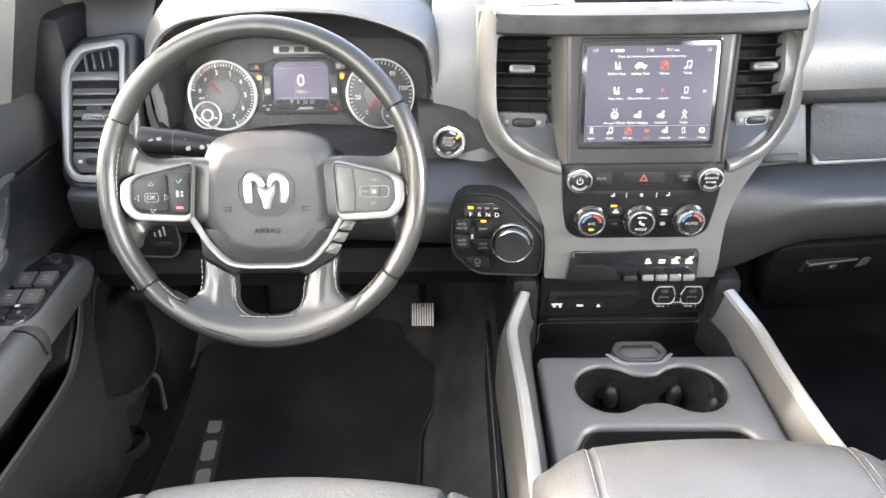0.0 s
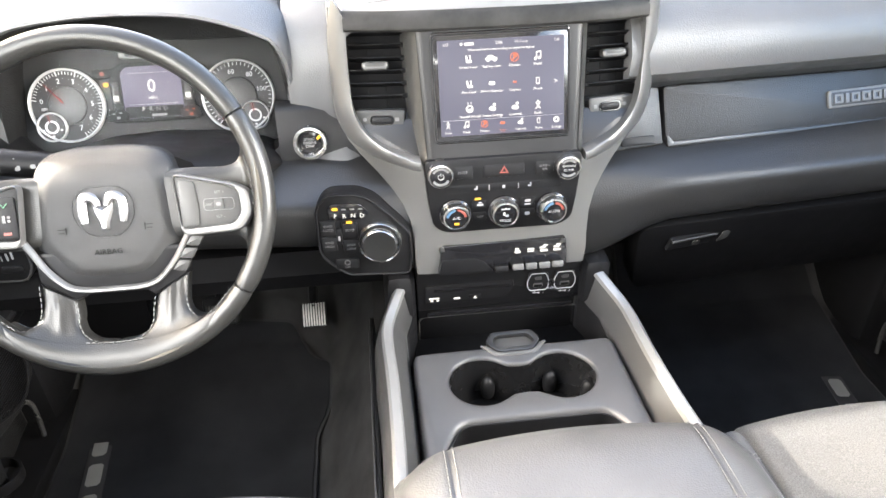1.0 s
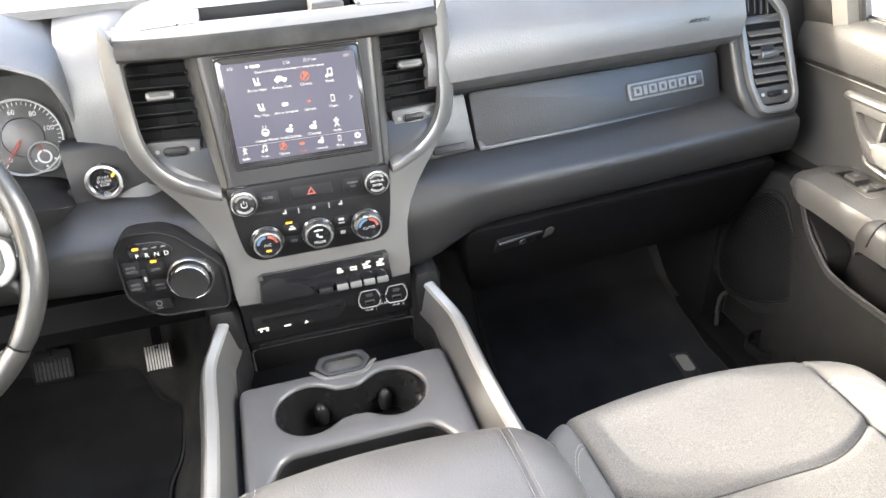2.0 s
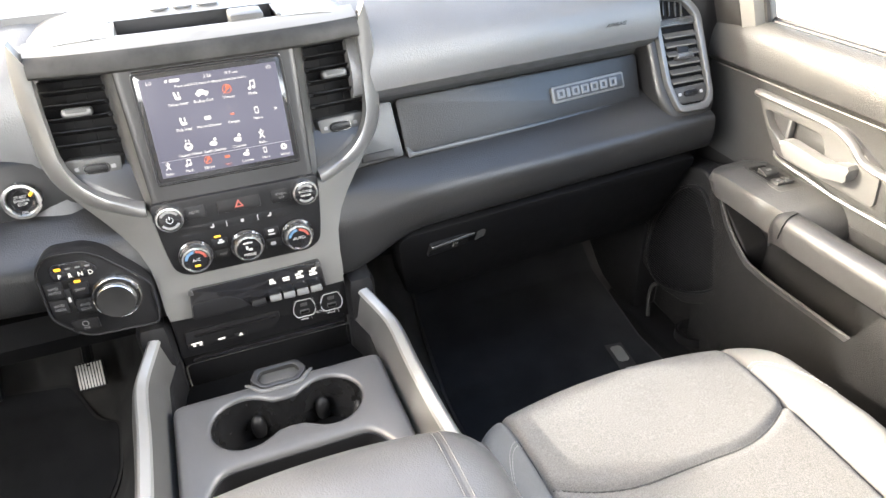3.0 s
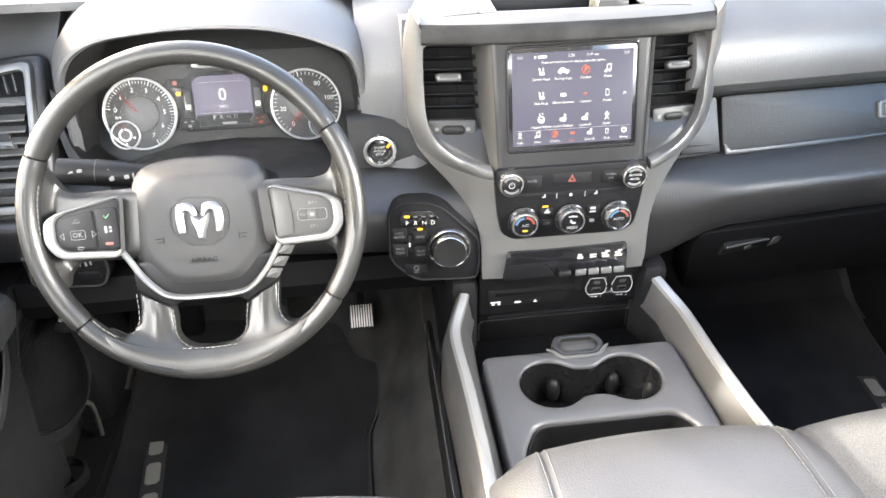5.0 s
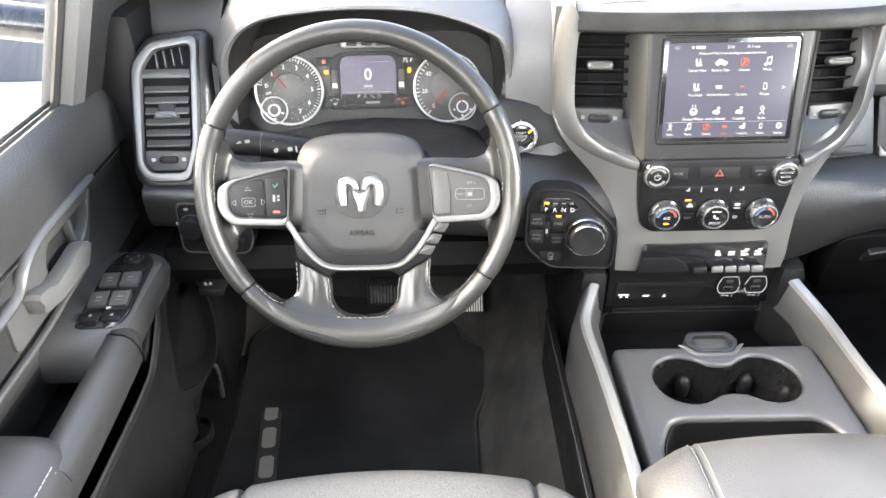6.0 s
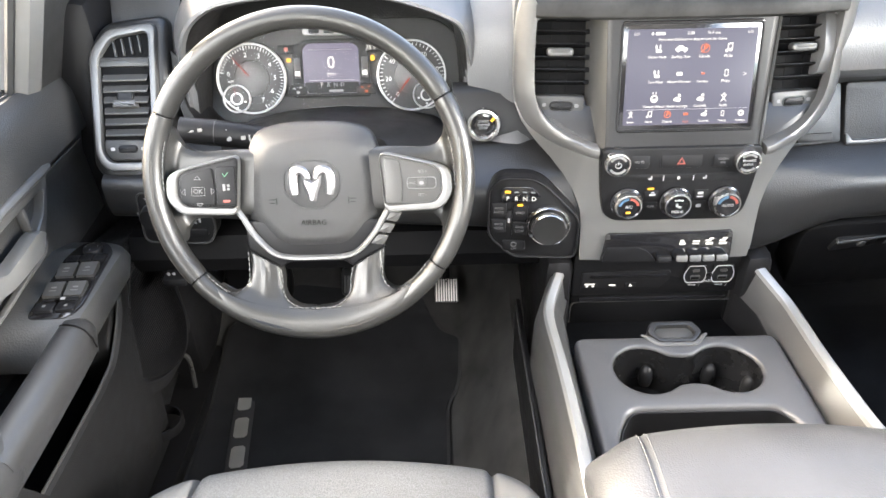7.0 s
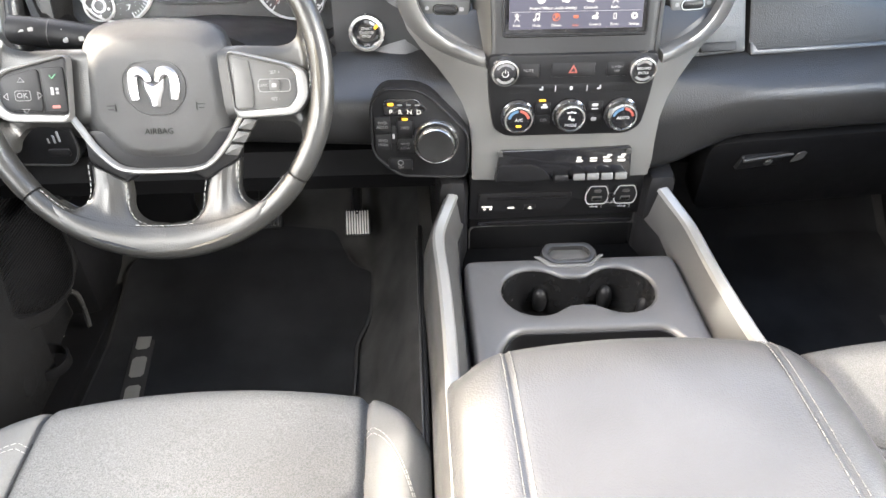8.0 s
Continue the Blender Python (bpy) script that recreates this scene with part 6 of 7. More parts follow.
bars(SH @ pose(-0.039, -0.002, 0.003), [(0, 0, 0.003, 0.007)], WHITEINK, shift)
bars(SH @ pose(-0.0235, 0.0225, 0.003), [(0, 0, 0.008, 0.0035)], AMBER, shift, "lamp")
part("key", plate(SH @ pose(-0.031, -0.0435, 0.003), rrect(0.033, 0.017, 0.003), 0.005, 0.001), PLASTIC, shift)
part("stop_mark", hollow(SH @ pose(-0.031, -0.041, 0.0036), disc(0.0042, n=16), disc(0.0032, n=16), 0.0005, 0.0001), GREYINK, shift)
lettering("OFF", 0.0045, SH @ pose(-0.031, -0.0485, 0.0028), GREYINK, shift)

# ---- centre console ----
console = thing("centre_console", "grey plastic centre console with cup holders and silver side rails", "console")


def cup_outline():
    """Two round cups joined by a waist."""
    pts = []
    c, r = 0.0545, 0.0445
    for k in range(25):
        a = radians(52 + 256 * k / 24)
        pts.append((-c + r * math.cos(a), 0.803 + r * math.sin(a)))
    for x, y in ((-0.016, 0.7745), (0.0, 0.7765), (0.016, 0.7745)):
        pts.append((x, y))
    for k in range(25):
        a = radians(232 + 256 * k / 24)
        pts.append((c + r * math.cos(a), 0.803 + r * math.sin(a)))
    for x, y in ((0.016, 0.830), (0.0, 0.828), (-0.016, 0.830)):
        pts.append((x, y))
    return pts


CUP = cup_outline()
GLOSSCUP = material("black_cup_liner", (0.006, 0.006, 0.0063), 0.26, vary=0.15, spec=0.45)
TOPZ = 0.412


def cup_top():
    """One moulded top: cups cut through it, a slot left open towards the armrest."""
    b = 0.0075
    u_ = rounded([(-0.143, 0.585), (-0.143, 0.869), (0.143, 0.869), (0.143, 0.585), (0.121, 0.585), (0.117, 0.690), (0.094, 0.732), (-0.094, 0.732), (-0.117, 0.690), (-0.121, 0.585)], 0.016, 5)
    bm = bmesh.new()
    ring = lambda pts, z: [(x, y, z) for x, y in pts]
    bc = 0.0045
    grown = inset(CUP, -bc)
    shrunk = inset(u_, b)
    loft(bm, [ring(shrunk, TOPZ), ring(inset(u_, b * 0.55), TOPZ - b * 0.13), ring(inset(u_, b * 0.2), TOPZ - b * 0.45), ring(u_, TOPZ - b), ring(u_, 0.30)], cap=False)
    loft(bm, [ring(grown, TOPZ), ring(inset(CUP, -bc * 0.5), TOPZ - bc * 0.15), ring(inset(CUP, -bc * 0.15), TOPZ - bc * 0.5), ring(CUP, TOPZ - bc * 1.2)], cap=False)
    bmesh.ops.remove_doubles(bm, verts=bm.verts, dist=1e-6)
    edges = [e for e in bm.edges if e.is_boundary and abs(e.verts[0].co.z - TOPZ) < 1e-5 and abs(e.verts[1].co.z - TOPZ) < 1e-5]
    bmesh.ops.triangle_fill(bm, edges=edges, use_beauty=True)
    return bm


part("cup_tray", cup_top(), material("mid_grey_moulded_plastic", (0.034, 0.034, 0.0352), 0.40, vary=0.14, bump=0.3, bump_scale=900), console, "mid grey moulded cup holder top")
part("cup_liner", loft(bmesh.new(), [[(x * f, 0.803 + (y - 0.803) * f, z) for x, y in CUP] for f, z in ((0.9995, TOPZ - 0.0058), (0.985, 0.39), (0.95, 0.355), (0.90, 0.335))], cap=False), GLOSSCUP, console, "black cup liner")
# near-black floor: the shade down in the cups is part of its colour
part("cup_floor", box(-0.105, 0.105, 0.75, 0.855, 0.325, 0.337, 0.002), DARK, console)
for x, y in ((-0.0405, 0.8395), (0.0490, 0.8405), (0.0965, 0.8150)):
    part("cup_spring", lathe(pose(x, y, 0.3475), [(0.0085, 0.0), (0.0098, 0.006), (0.0102, 0.013), (0.0096, 0.021), (0.0080, 0.027), (0.005, 0.0312), (0.002, 0.0328), (0, 0.033)], 18), PLASTIC, console, "rounded rubber cup spring")
hoop = rounded([(-0.040, 0.872), (-0.030, 0.891), (0.030, 0.891), (0.040, 0.872), (0.025, 0.853), (-0.025, 0.853)], 0.007)
dish = rounded([(-0.029, 0.8705), (-0.0225, 0.883), (0.0225, 0.883), (0.029, 0.8705), (0.019, 0.858), (-0.019, 0.858)], 0.005)
LT = pose(0, -0.002, TOPZ + 0.0050) @ pose(0, 0.866, 0) @ pose(0, 0, 0, 8) @ pose(0, -0.866, 0)
latchc = part("tray_latch", hollow(LT, hoop, dish, 0.022, 0.003, crown=0.0015), CHINGREY, console, "dark grey hooped latch on the tray")
part("latch_dish", plate(LT @ pose(0, 0, -0.006), inset(dish, -0.001), 0.004, 0.001), PADGREY, latchc, "grey dished finger pad")
vee = smooth([(-0.046, 0.8695), (-0.040, 0.8650), (-0.031, 0.8545), (-0.023, 0.8495), (0.0, 0.8485), (0.023, 0.8495), (0.031, 0.8545), (0.040, 0.8650), (0.046, 0.8695)], 4, False)
part("latch_line", tube([(p.x, p.y, TOPZ + 0.0008) for p in vee], [0.0016 + 0.0018 * min(1.0, k / 6, (len(vee) - 1 - k) / 6) for k in range(len(vee))], 8, flat=0.8), SILVER, latchc, "silver line")
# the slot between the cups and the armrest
# slot and bay floors are coloured near-black for the shade inside them
part("slot_floor", box(-0.13, 0.13, 0.50, 0.728, 0.30, 0.33, 0.002), DARK, console, "slot floor ahead of the armrest, near-black for its shade")

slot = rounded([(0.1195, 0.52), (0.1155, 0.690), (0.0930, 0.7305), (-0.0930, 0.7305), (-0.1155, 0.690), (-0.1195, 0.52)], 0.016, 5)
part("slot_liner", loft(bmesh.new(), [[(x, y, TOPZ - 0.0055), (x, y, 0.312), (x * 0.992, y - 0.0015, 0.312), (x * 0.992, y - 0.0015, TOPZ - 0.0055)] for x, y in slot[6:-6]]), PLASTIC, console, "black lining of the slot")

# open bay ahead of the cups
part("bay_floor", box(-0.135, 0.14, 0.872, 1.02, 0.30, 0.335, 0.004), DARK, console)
bay = P(0.005, 0.992, 0.36, 0)
part("bay_door", plate(bay, rrect(0.262, 0.062, 0.012, 0, -0.012), 0.02, 0.006, seg=3), GLOSS, console, "black rounded bay door")
part("bay_rim", hollow(bay @ pose(0, 0, 0.0012), rrect(0.262, 0.062, 0.012, 0, -0.012), rrect(0.2565, 0.0565, 0.010, 0, -0.012), 0.006, 0.001, crown=0.001), GREY, console, "dark satin rim of the bay door")
part("bay_lip", plate(bay @ pose(0, 0.0235, 0.004), rrect(0.235, 0.008, 0.003), 0.01, 0.002), GLOSS, console)


# side walls with their rails
def rail(s):
    line = smooth([(0.140, 1.005, 0.468), (0.148, 0.980, 0.457), (0.161, 0.948, 0.445), (0.174, 0.914, 0.434), (0.177, 0.880, 0.431), (0.174, 0.80, 0.434), (0.173, 0.70, 0.440), (0.174, 0.62, 0.446), (0.176, 0.40, 0.45), (0.177, 0.12, 0.45)], 4, False)
    rings, edge = [], []
    for p in line:
        inner_z = min(TOPZ - 0.012, p.z)
        x, y, z = p
        inx = 0.1468 if y < 0.93 else 0.1468 - (y - 0.93) * 0.3
        rings.append([(s * inx, y, 0.29), (s * inx, y, inner_z - 0.004), (s * (inx + 0.004), y, inner_z + 0.003), (s * (x - 0.007), y, z - 0.004), (s * (x - 0.003), y, z), (s * (x + 0.004), y, z + 0.001), (s * (x + 0.012), y, z - 0.008), (s * (x + 0.019), y, z - 0.035), (s * (x + 0.021), y, z - 0.10), (s * (x + 0.015), y, 0.06), (s * (x - 0.01), y, 0.06)])
        edge.append(p)
    part("side_wall", loft(bmesh.new(), rings), CONSOLEGREY, console, "satin grey side wall")
    rr = []
    for p in edge:
        x, y, z = p
        rr.append([(s * (x - 0.0095), y, z - 0.0035), (s * (x - 0.0075), y, z + 0.0022), (s * (x - 0.003), y, z + 0.0042), (s * (x + 0.003), y, z + 0.0044), (s * (x + 0.0068), y, z + 0.0012), (s * (x + 0.005), y, z - 0.005)])
    part("rail", loft(bmesh.new(), rr), RAILSILVER, console, "bright silver rail")
    part("side_cover", box(min(s * 0.196, s * 0.204), max(s * 0.196, s * 0.204), 0.15, 1.06, 0.04, 0.335, 0.003), PLASTIC, console, "thin black side cover")
    sides = []
    for k in range(9):
        y = 0.872 + 0.112 * k / 8
        inx = 0.1468 if y < 0.93 else 0.1468 - (y - 0.93) * 0.3
        top = 0.388 + 0.010 * k / 8
        sides.append([(s * (inx - 0.0020), y, 0.30), (s * (inx - 0.0020), y, top - 0.002), (s * (inx - 0.0005), y, top), (s * (inx + 0.004), y, top), (s * (inx + 0.004), y, 0.30)])
    part("bay_side", loft(bmesh.new(), sides), PLASTIC, console, "black side plate of the open bay")
    # thin grey line along the top of the side cover
    part("cover_line", tube([(s * 0.205, 0.2, 0.336), (s * 0.205, 0.80, 0.336), (s * 0.205, 1.03, 0.325)], 0.0014, 6), GREY, console)


rail(-1)
rail(1)
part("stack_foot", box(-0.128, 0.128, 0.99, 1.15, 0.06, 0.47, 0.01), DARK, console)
for s in (-1, 1):
    part("footwell_cheek", box(min(s * 0.128, s * 0.175), max(s * 0.128, s * 0.175), 0.965, 1.40, 0.10, 0.475, 0.02), PLASTIC, console)

# ---- padded armrest ----
armrest = thing("armrest", "light grey padded vinyl armrest with twin stitching", "armrest")
armrest.location.x = 0.007


def arm_ring(x):
    a = abs(x)
    e = min(1.0, max(0.0, (a - 0.128) / 0.060))
    drop = 0.034 * (1 - math.sqrt(max(0.0, 1 - e * e))) + 0.010 * (a / 0.19) ** 2
    groove = 0.0025 * math.exp(-((a - 0.130) / 0.0035) ** 2)
    top = 0.520 - drop - groove
    fr = 0.632 - 0.020 * e * e - 0.016 * (a / 0.19) ** 2
    pts = [(fr - 0.012, 0.438), (fr, 0.452), (fr + 0.001, min(0.474, top - 0.012)), (fr - 0.010, top - 0.014), (fr - 0.032, top - 0.004), (fr - 0.075, top), (0.45, top + 0.001), (0.30, top + 0.002), (0.10, top), (-0.05, top - 0.02), (-0.07, top - 0.05), (-0.07, 0.44)]
    return [(x, y, z) for y, z in pts]


axs = sorted({round(-0.1875 + 0.375 * k / 60, 5) for k in range(61)} | {s * v for s in (-1, 1) for v in (0.1265, 0.130, 0.1335, 0.1868)})
part("lid", loft(bmesh.new(), [arm_ring(x) for x in axs]), ARMLEATHER, armrest, "light grey grained vinyl lid")
part("base", box(-0.170, 0.170, -0.06, 0.60, 0.30, 0.445, 0.006), PLASTIC, armrest)
for s in (-1, 1):
    for d in (0.1255, 0.1345):
        line = [Vector(p) for p in arm_ring(s * d)[2:9]]
        stitches([(p.x, p.y, p.z) for p in smooth(line, 6, False)], armrest, ARMTHREAD, length=0.0055, gap=0.0022, r=0.0007, lift=(0, -0.0002, 0.0006))

# ---- front seats ----
SEAM = material("dark_seat_seam", (0.03, 0.03, 0.03), 0.9)


def seat(cx, label, forward):
    st = thing("front_seat", label, "seat", "front seats")
    st.location.y = forward

    def height(dx, y):
        a = abs(dx)
        z = 0.352 + 0.012 * min(1, max(0, (y - 0.35) / 0.25))
        e = max(0.0, (a - 0.183) / 0.074)
        z += 0.034 * min(1.0, max(0.15, (0.70 - y) / 0.22)) * math.sin(min(e, 1) * math.pi * 0.75) - 0.085 * max(0.0, e - 0.62) ** 1.6
        g = 0.516 + 0.040 * max(0.0, (a - 0.06) / 0.12) ** 2
        z -= 0.008 * math.exp(-((y - g) / 0.006) ** 2) if a < 0.186 else 0
        z -= 0.010 * math.exp(-((a - 0.185) / 0.0045) ** 2)
        z += 0.006 * (1 - (a / 0.183) ** 2) if a < 0.183 else 0
        return z

    def ring(dx):
        a = abs(dx)
        front = 0.722 - 0.018 * (a / 0.2) ** 2 - 0.060 * max(0.0, (a - 0.17) / 0.087) ** 2
        ys = [0.02 + (front - 0.055 - 0.02) * k / 150 for k in range(151)]
        pts = [(cx + dx, y, height(dx, y)) for y in ys]
        z0 = height(dx, front - 0.055)
        for k in range(1, 8):
            t = radians(90 * k / 7)
            pts.append((cx + dx, front - 0.055 + 0.055 * math.sin(t), z0 - 0.05 * (1 - math.cos(t))))
        pts += [(cx + dx, front - 0.004, 0.22), (cx + dx, front - 0.03, 0.17), (cx + dx, 0.02, 0.17)]
        return pts

    part("cushion", loft(bmesh.new(), [ring(x) for x in ([-0.1848, -0.1838, -0.182, -0.179, -0.175] + [-0.17 + 0.34 * k / 130 for k in range(131)] + [0.175, 0.179, 0.182, 0.1838, 0.1848])]), FABRIC, st, "mid grey woven cloth insert")
    for s in (-1, 1):
        part("side_bolster", loft(bmesh.new(), [ring(s * x) for x in ([0.1852, 0.1862, 0.188, 0.191] + [0.195 + 0.062 * k / 14 for k in range(15)])]), BOLSTER, st, "light grey cloth bolster")
        for d in (0.0, 0.0075):
            arc = [(cx + s * (0.188 + 0.052 * t), 0.634 - d - 0.10 * t ** 2) for t in (k / 12 for k in range(13))]
            stitches([(x, y, height(x - cx, y)) for x, y in arc], st, length=0.005, gap=0.002, r=0.00055, lift=(0, 0, 0.0009))
    seam = [(cx + dx, 0.516 + 0.040 * max(0.0, (abs(dx) - 0.06) / 0.12) ** 2) for dx in (-0.180 + 0.360 * k / 40 for k in range(41))]
    part("seam", tube([(x, y, height(x - cx, y) + 0.0008) for x, y in seam], 0.0011, 5), SEAM, st)
    for s in (-1, 1):
        part("seam", tube([(cx + s * 0.185, y, height(s * 0.185, y) + 0.001) for y in (0.10 + 0.02 * k for k in range(28))], 0.0011, 5), SEAM, st)
    part("base", box(cx - 0.22, cx + 0.22, 0.05, 0.66, 0.07, 0.20, 0.02), PLASTIC, st, "black plastic seat base")
    back = lambda w, f: loft(bmesh.new(), [[(cx + x, 0.135 - 0.36 * t + 0.06 * (1 - abs(x / w) ** 3) * -0.4 + (0.05 if f and abs(x) > 0.17 else 0.0), 0.36 + 0.60 * t) for x in (-w + 2 * w * k / 20 for k in range(21))] + [(cx + x, 0.03 - 0.36 * t, 0.36 + 0.60 * t) for x in (w, 0, -w)] for t in (q / 10 for q in range(11))])
    part("backrest", back(0.245, True), FABRIC, st, "grey cloth backrest")
    part("headrest", box(cx - 0.13, cx + 0.13, -0.36, -0.27, 0.99, 1.16, 0.035, 4), FABRIC, st)
    return st


seat(-0.455, "grey cloth driver's seat with light bolsters and pale stitching", 0.0)
seat(0.462, "grey cloth passenger seat with light bolsters and pale stitching", 0.040)

# ---- floor mats and pedals ----
def mat(outline, label, strip):
    m = thing("floor_mat", label, "floor mat", "front floor mats")
    o = rounded(outline, 0.03)
    for name, off, h, mat_ in (("border", 0.0, 0.010, MATEDGE), ("carpet_top", 0.006, 0.013, MATCLOTH)):
        bm = bmesh.new()
        pts = inset(o, off)
        vs = [bm.verts.new((x, y, 0)) for x, y in pts]
        f = bm.faces.new(vs)
        bmesh.ops.triangulate(bm, faces=[f])
        for _ in range(5):
            bmesh.ops.subdivide_edges(bm, edges=[e for e in bm.edges if e.calc_length() > 0.025], cuts=1)
            bmesh.ops.triangulate(bm, faces=bm.faces)
        for v in bm.verts:
            v.co.z = floor_height(v.co.y) + h + 0.4 * tunnel(v.co.x)
        r = bmesh.ops.extrude_face_region(bm, geom=list(bm.faces))
        bmesh.ops.translate(bm, verts=[v for v in r["geom"] if isinstance(v, bmesh.types.BMVert)], vec=(0, 0, -0.012))
        part(name, bm, mat_, m)
    x, y, ang, n = strip
    M_ = pose(x, y, floor_height(y) + 0.0145, 0, 0, ang)
    lab = part("label_strip", plate(M_, rrect(0.21, 0.040, 0.003), 0.003, 0.001), MATEDGE, m, "woven label strip with plain bars")
    bars(M_ @ pose(0, 0, 0.0005), [(-0.07 + 0.07 * k, 0, 0.05, 0.026) for k in range(n)], MATLOGO, lab, "woven_bar", 0.0012)
    return m


mat([(-0.800, 0.55), (-0.322, 0.55), (-0.322, 1.085), (-0.297, 1.135), (-0.292, 1.245), (-0.335, 1.262), (-0.352, 1.300), (-0.372, 1.335), (-0.66, 1.36), (-0.80, 1.29)], "black carpet floor mat in the driver's footwell", (-0.722, 1.035, -83, 3))
# stretched up the toe board and out to the sill to darken the shaded footwell
mat([(0.318, 0.55), (0.80, 0.55), (0.80, 1.30), (0.795, 1.38), (0.78, 1.54), (0.36, 1.54), (0.330, 1.22), (0.318, 1.05)], "black carpet floor mat in the passenger's footwell", (0.712, 0.99, -97, 3))

pedal = thing("accelerator_pedal", "ribbed metal accelerator pedal", "pedal")
PD_ = pose(-0.322, 1.276, 0.187, 52, 0, 0)
part("pad", plate(PD_, rrect(0.050, 0.052, 0.006), 0.008, 0.002), PLASTIC, pedal)
for k in range(9):
    part("rib", plate(PD_ @ pose(-0.0208 + 0.0052 * k, 0, 0.0025), rrect(0.0032, 0.047, 0.001), 0.003, 0.0008), STEEL, pedal, "bright metal rib")
part("arm", tube([(-0.322, 1.29, 0.195), (-0.325, 1.40, 0.28), (-0.325, 1.46, 0.42)], 0.010, 8), PLASTIC, pedal)
brake = thing("brake_pedal", "black rubber brake pedal with ribs", "pedal")
BK = pose(-0.504, 1.278, 0.214, 55, 0, 0)
part("pad", plate(BK, rrect(0.072, 0.060, 0.010), 0.014, 0.004), PLASTIC, brake)
for k in range(9):
    part("rib", plate(BK @ pose(-0.0280 + 0.0070 * k, -0.006, 0.003), rrect(0.0035, 0.036, 0.001), 0.004, 0.001), GREY, brake)
part("arm", tube([(-0.504, 1.295, 0.222), (-0.504, 1.38, 0.30), (-0.504, 1.42, 0.46)], 0.012, 8), PLASTIC, brake)
rest = thing("foot_rest", "black plastic foot rest beside the pedals", "foot rest")
part("pad", box(-0.80, -0.66, 1.33, 1.37, 0.10, 0.28, 0.01), PLASTIC, rest)

# ---- front doors ----
def door(s, label):
    d = thing("front_door", label, "door", "front doors")

    def card(y):
        f = max(0.0, (y - 0.98) / 0.22)
        cut = 0.0 if s > 0 else -0.024
        pts = [(0.925, 0.735), (0.905, 0.746), (0.890, 0.748), (0.874, 0.738), (0.864, 0.716), (0.860, 0.684 + cut), (0.861, 0.674 + cut), (0.872, 0.664 + cut), (0.879, 0.61), (0.876, 0.54), (0.872, 0.40), (0.866, 0.25), (0.862, 0.085), (0.94, 0.085), (0.945, 0.6)]
        low = -0.010 if s < 0 else 0.006
        return [(s * (x + 0.02 * f * f), y, z - 0.012 * f * f + (low if z > 0.65 else 0)) for x, z in pts]

    part("door_card", loft(bmesh.new(), [card(-0.06 + 1.22 * k / 26) for k in range(27)]), DOORSKIN, d, "dark grey grained door card")
    part("lower_card", loft(bmesh.new(), [[(s * (x + 0.02 * max(0.0, (y - 0.98) / 0.22) ** 2), y, z) for x, z in ((0.8745, 0.505), (0.8728, 0.50), (0.8682, 0.40), (0.8622, 0.25), (0.8580, 0.086), (0.88, 0.086), (0.89, 0.505))] for y in (-0.05 + 1.20 * k / 16 for k in range(17))]), DOORLOW, d, "black plastic lower door panel")
    # added thin tube, paler than the card, as the highlight on its crease
    part("crease_highlight", tube([(s * 0.8655, y, 0.6690 if s > 0 else 0.6390) for y in (-0.05, 0.3, 0.6, 0.9, 1.08)], 0.0014, 6), GREY, d)
    smooth2 = lambda *pts: [(p.x, p.y) for p in smooth(pts, 3, False)]
    # armrest: switch pod ahead, grip rail and padded rest behind
    def pod(y):
        f = min(1.0, max(0.0, (0.985 - y) / 0.05))
        xin = 0.774 + 0.03 * (1 - f) ** 2 - 0.012 * max(0, (0.9 - y))
        top = 0.533 - 0.018 * (1 - f)
        bot = 0.478 - 0.05 * max(0, (0.9 - y)) + 0.02 * (1 - f)
        back_ = min(1.0, max(0.0, (0.790 - y) / 0.045))
        top -= 0.040 * back_ ** 2
        bot += 0.012 * back_
        return [(s * x, y, z) for x, z in ((0.885, top + 0.002), (xin + 0.02, top), (xin + 0.006, top - 0.004), (xin, top - 0.016), (xin + 0.006, bot + 0.008), (xin + 0.02, bot), (0.885, bot))]
    part("armrest_pod", loft(bmesh.new(), [pod(0.985 - 0.240 * k / 20) for k in range(21)]), DOORPOD, d, "dark grey switch pod")
    part("grip_rail", loft(bmesh.new(), [[(s * (x0 + dx), y, z + dz) for dx, dz in ((-0.002, -0.004), (0.001, 0.006), (0.007, 0.012), (0.016, 0.0145), (0.030, 0.0135), (0.037, 0.008), (0.040, -0.004), (0.034, -0.040), (0.006, -0.040))] for y, x0, z in ((0.806, 0.774, 0.500), (0.798, 0.768, 0.512), (0.786, 0.763, 0.5185), (0.765, 0.760, 0.521), (0.70, 0.757, 0.522), (0.64, 0.755, 0.523), (0.57, 0.753, 0.525))]), DOORPAD, d, "dark padded grip rail")
    part("rail_collar", tube([(s * x, y, z) for x, y, z in ((0.757, 0.772, 0.500), (0.757, 0.770, 0.516), (0.763, 0.770, 0.530), (0.772, 0.771, 0.5352), (0.787, 0.774, 0.5350), (0.796, 0.778, 0.530))], 0.0012, 6), DARK, d, "seam where the grip rail meets the pod")
    # near-black slab that stands for the shaded hollow behind the grip rail
    part("grip_cup", box(min(s * 0.800, s * 0.875), max(s * 0.800, s * 0.875), 0.58, 0.775, 0.450, 0.460, 0.003), DARK, d)
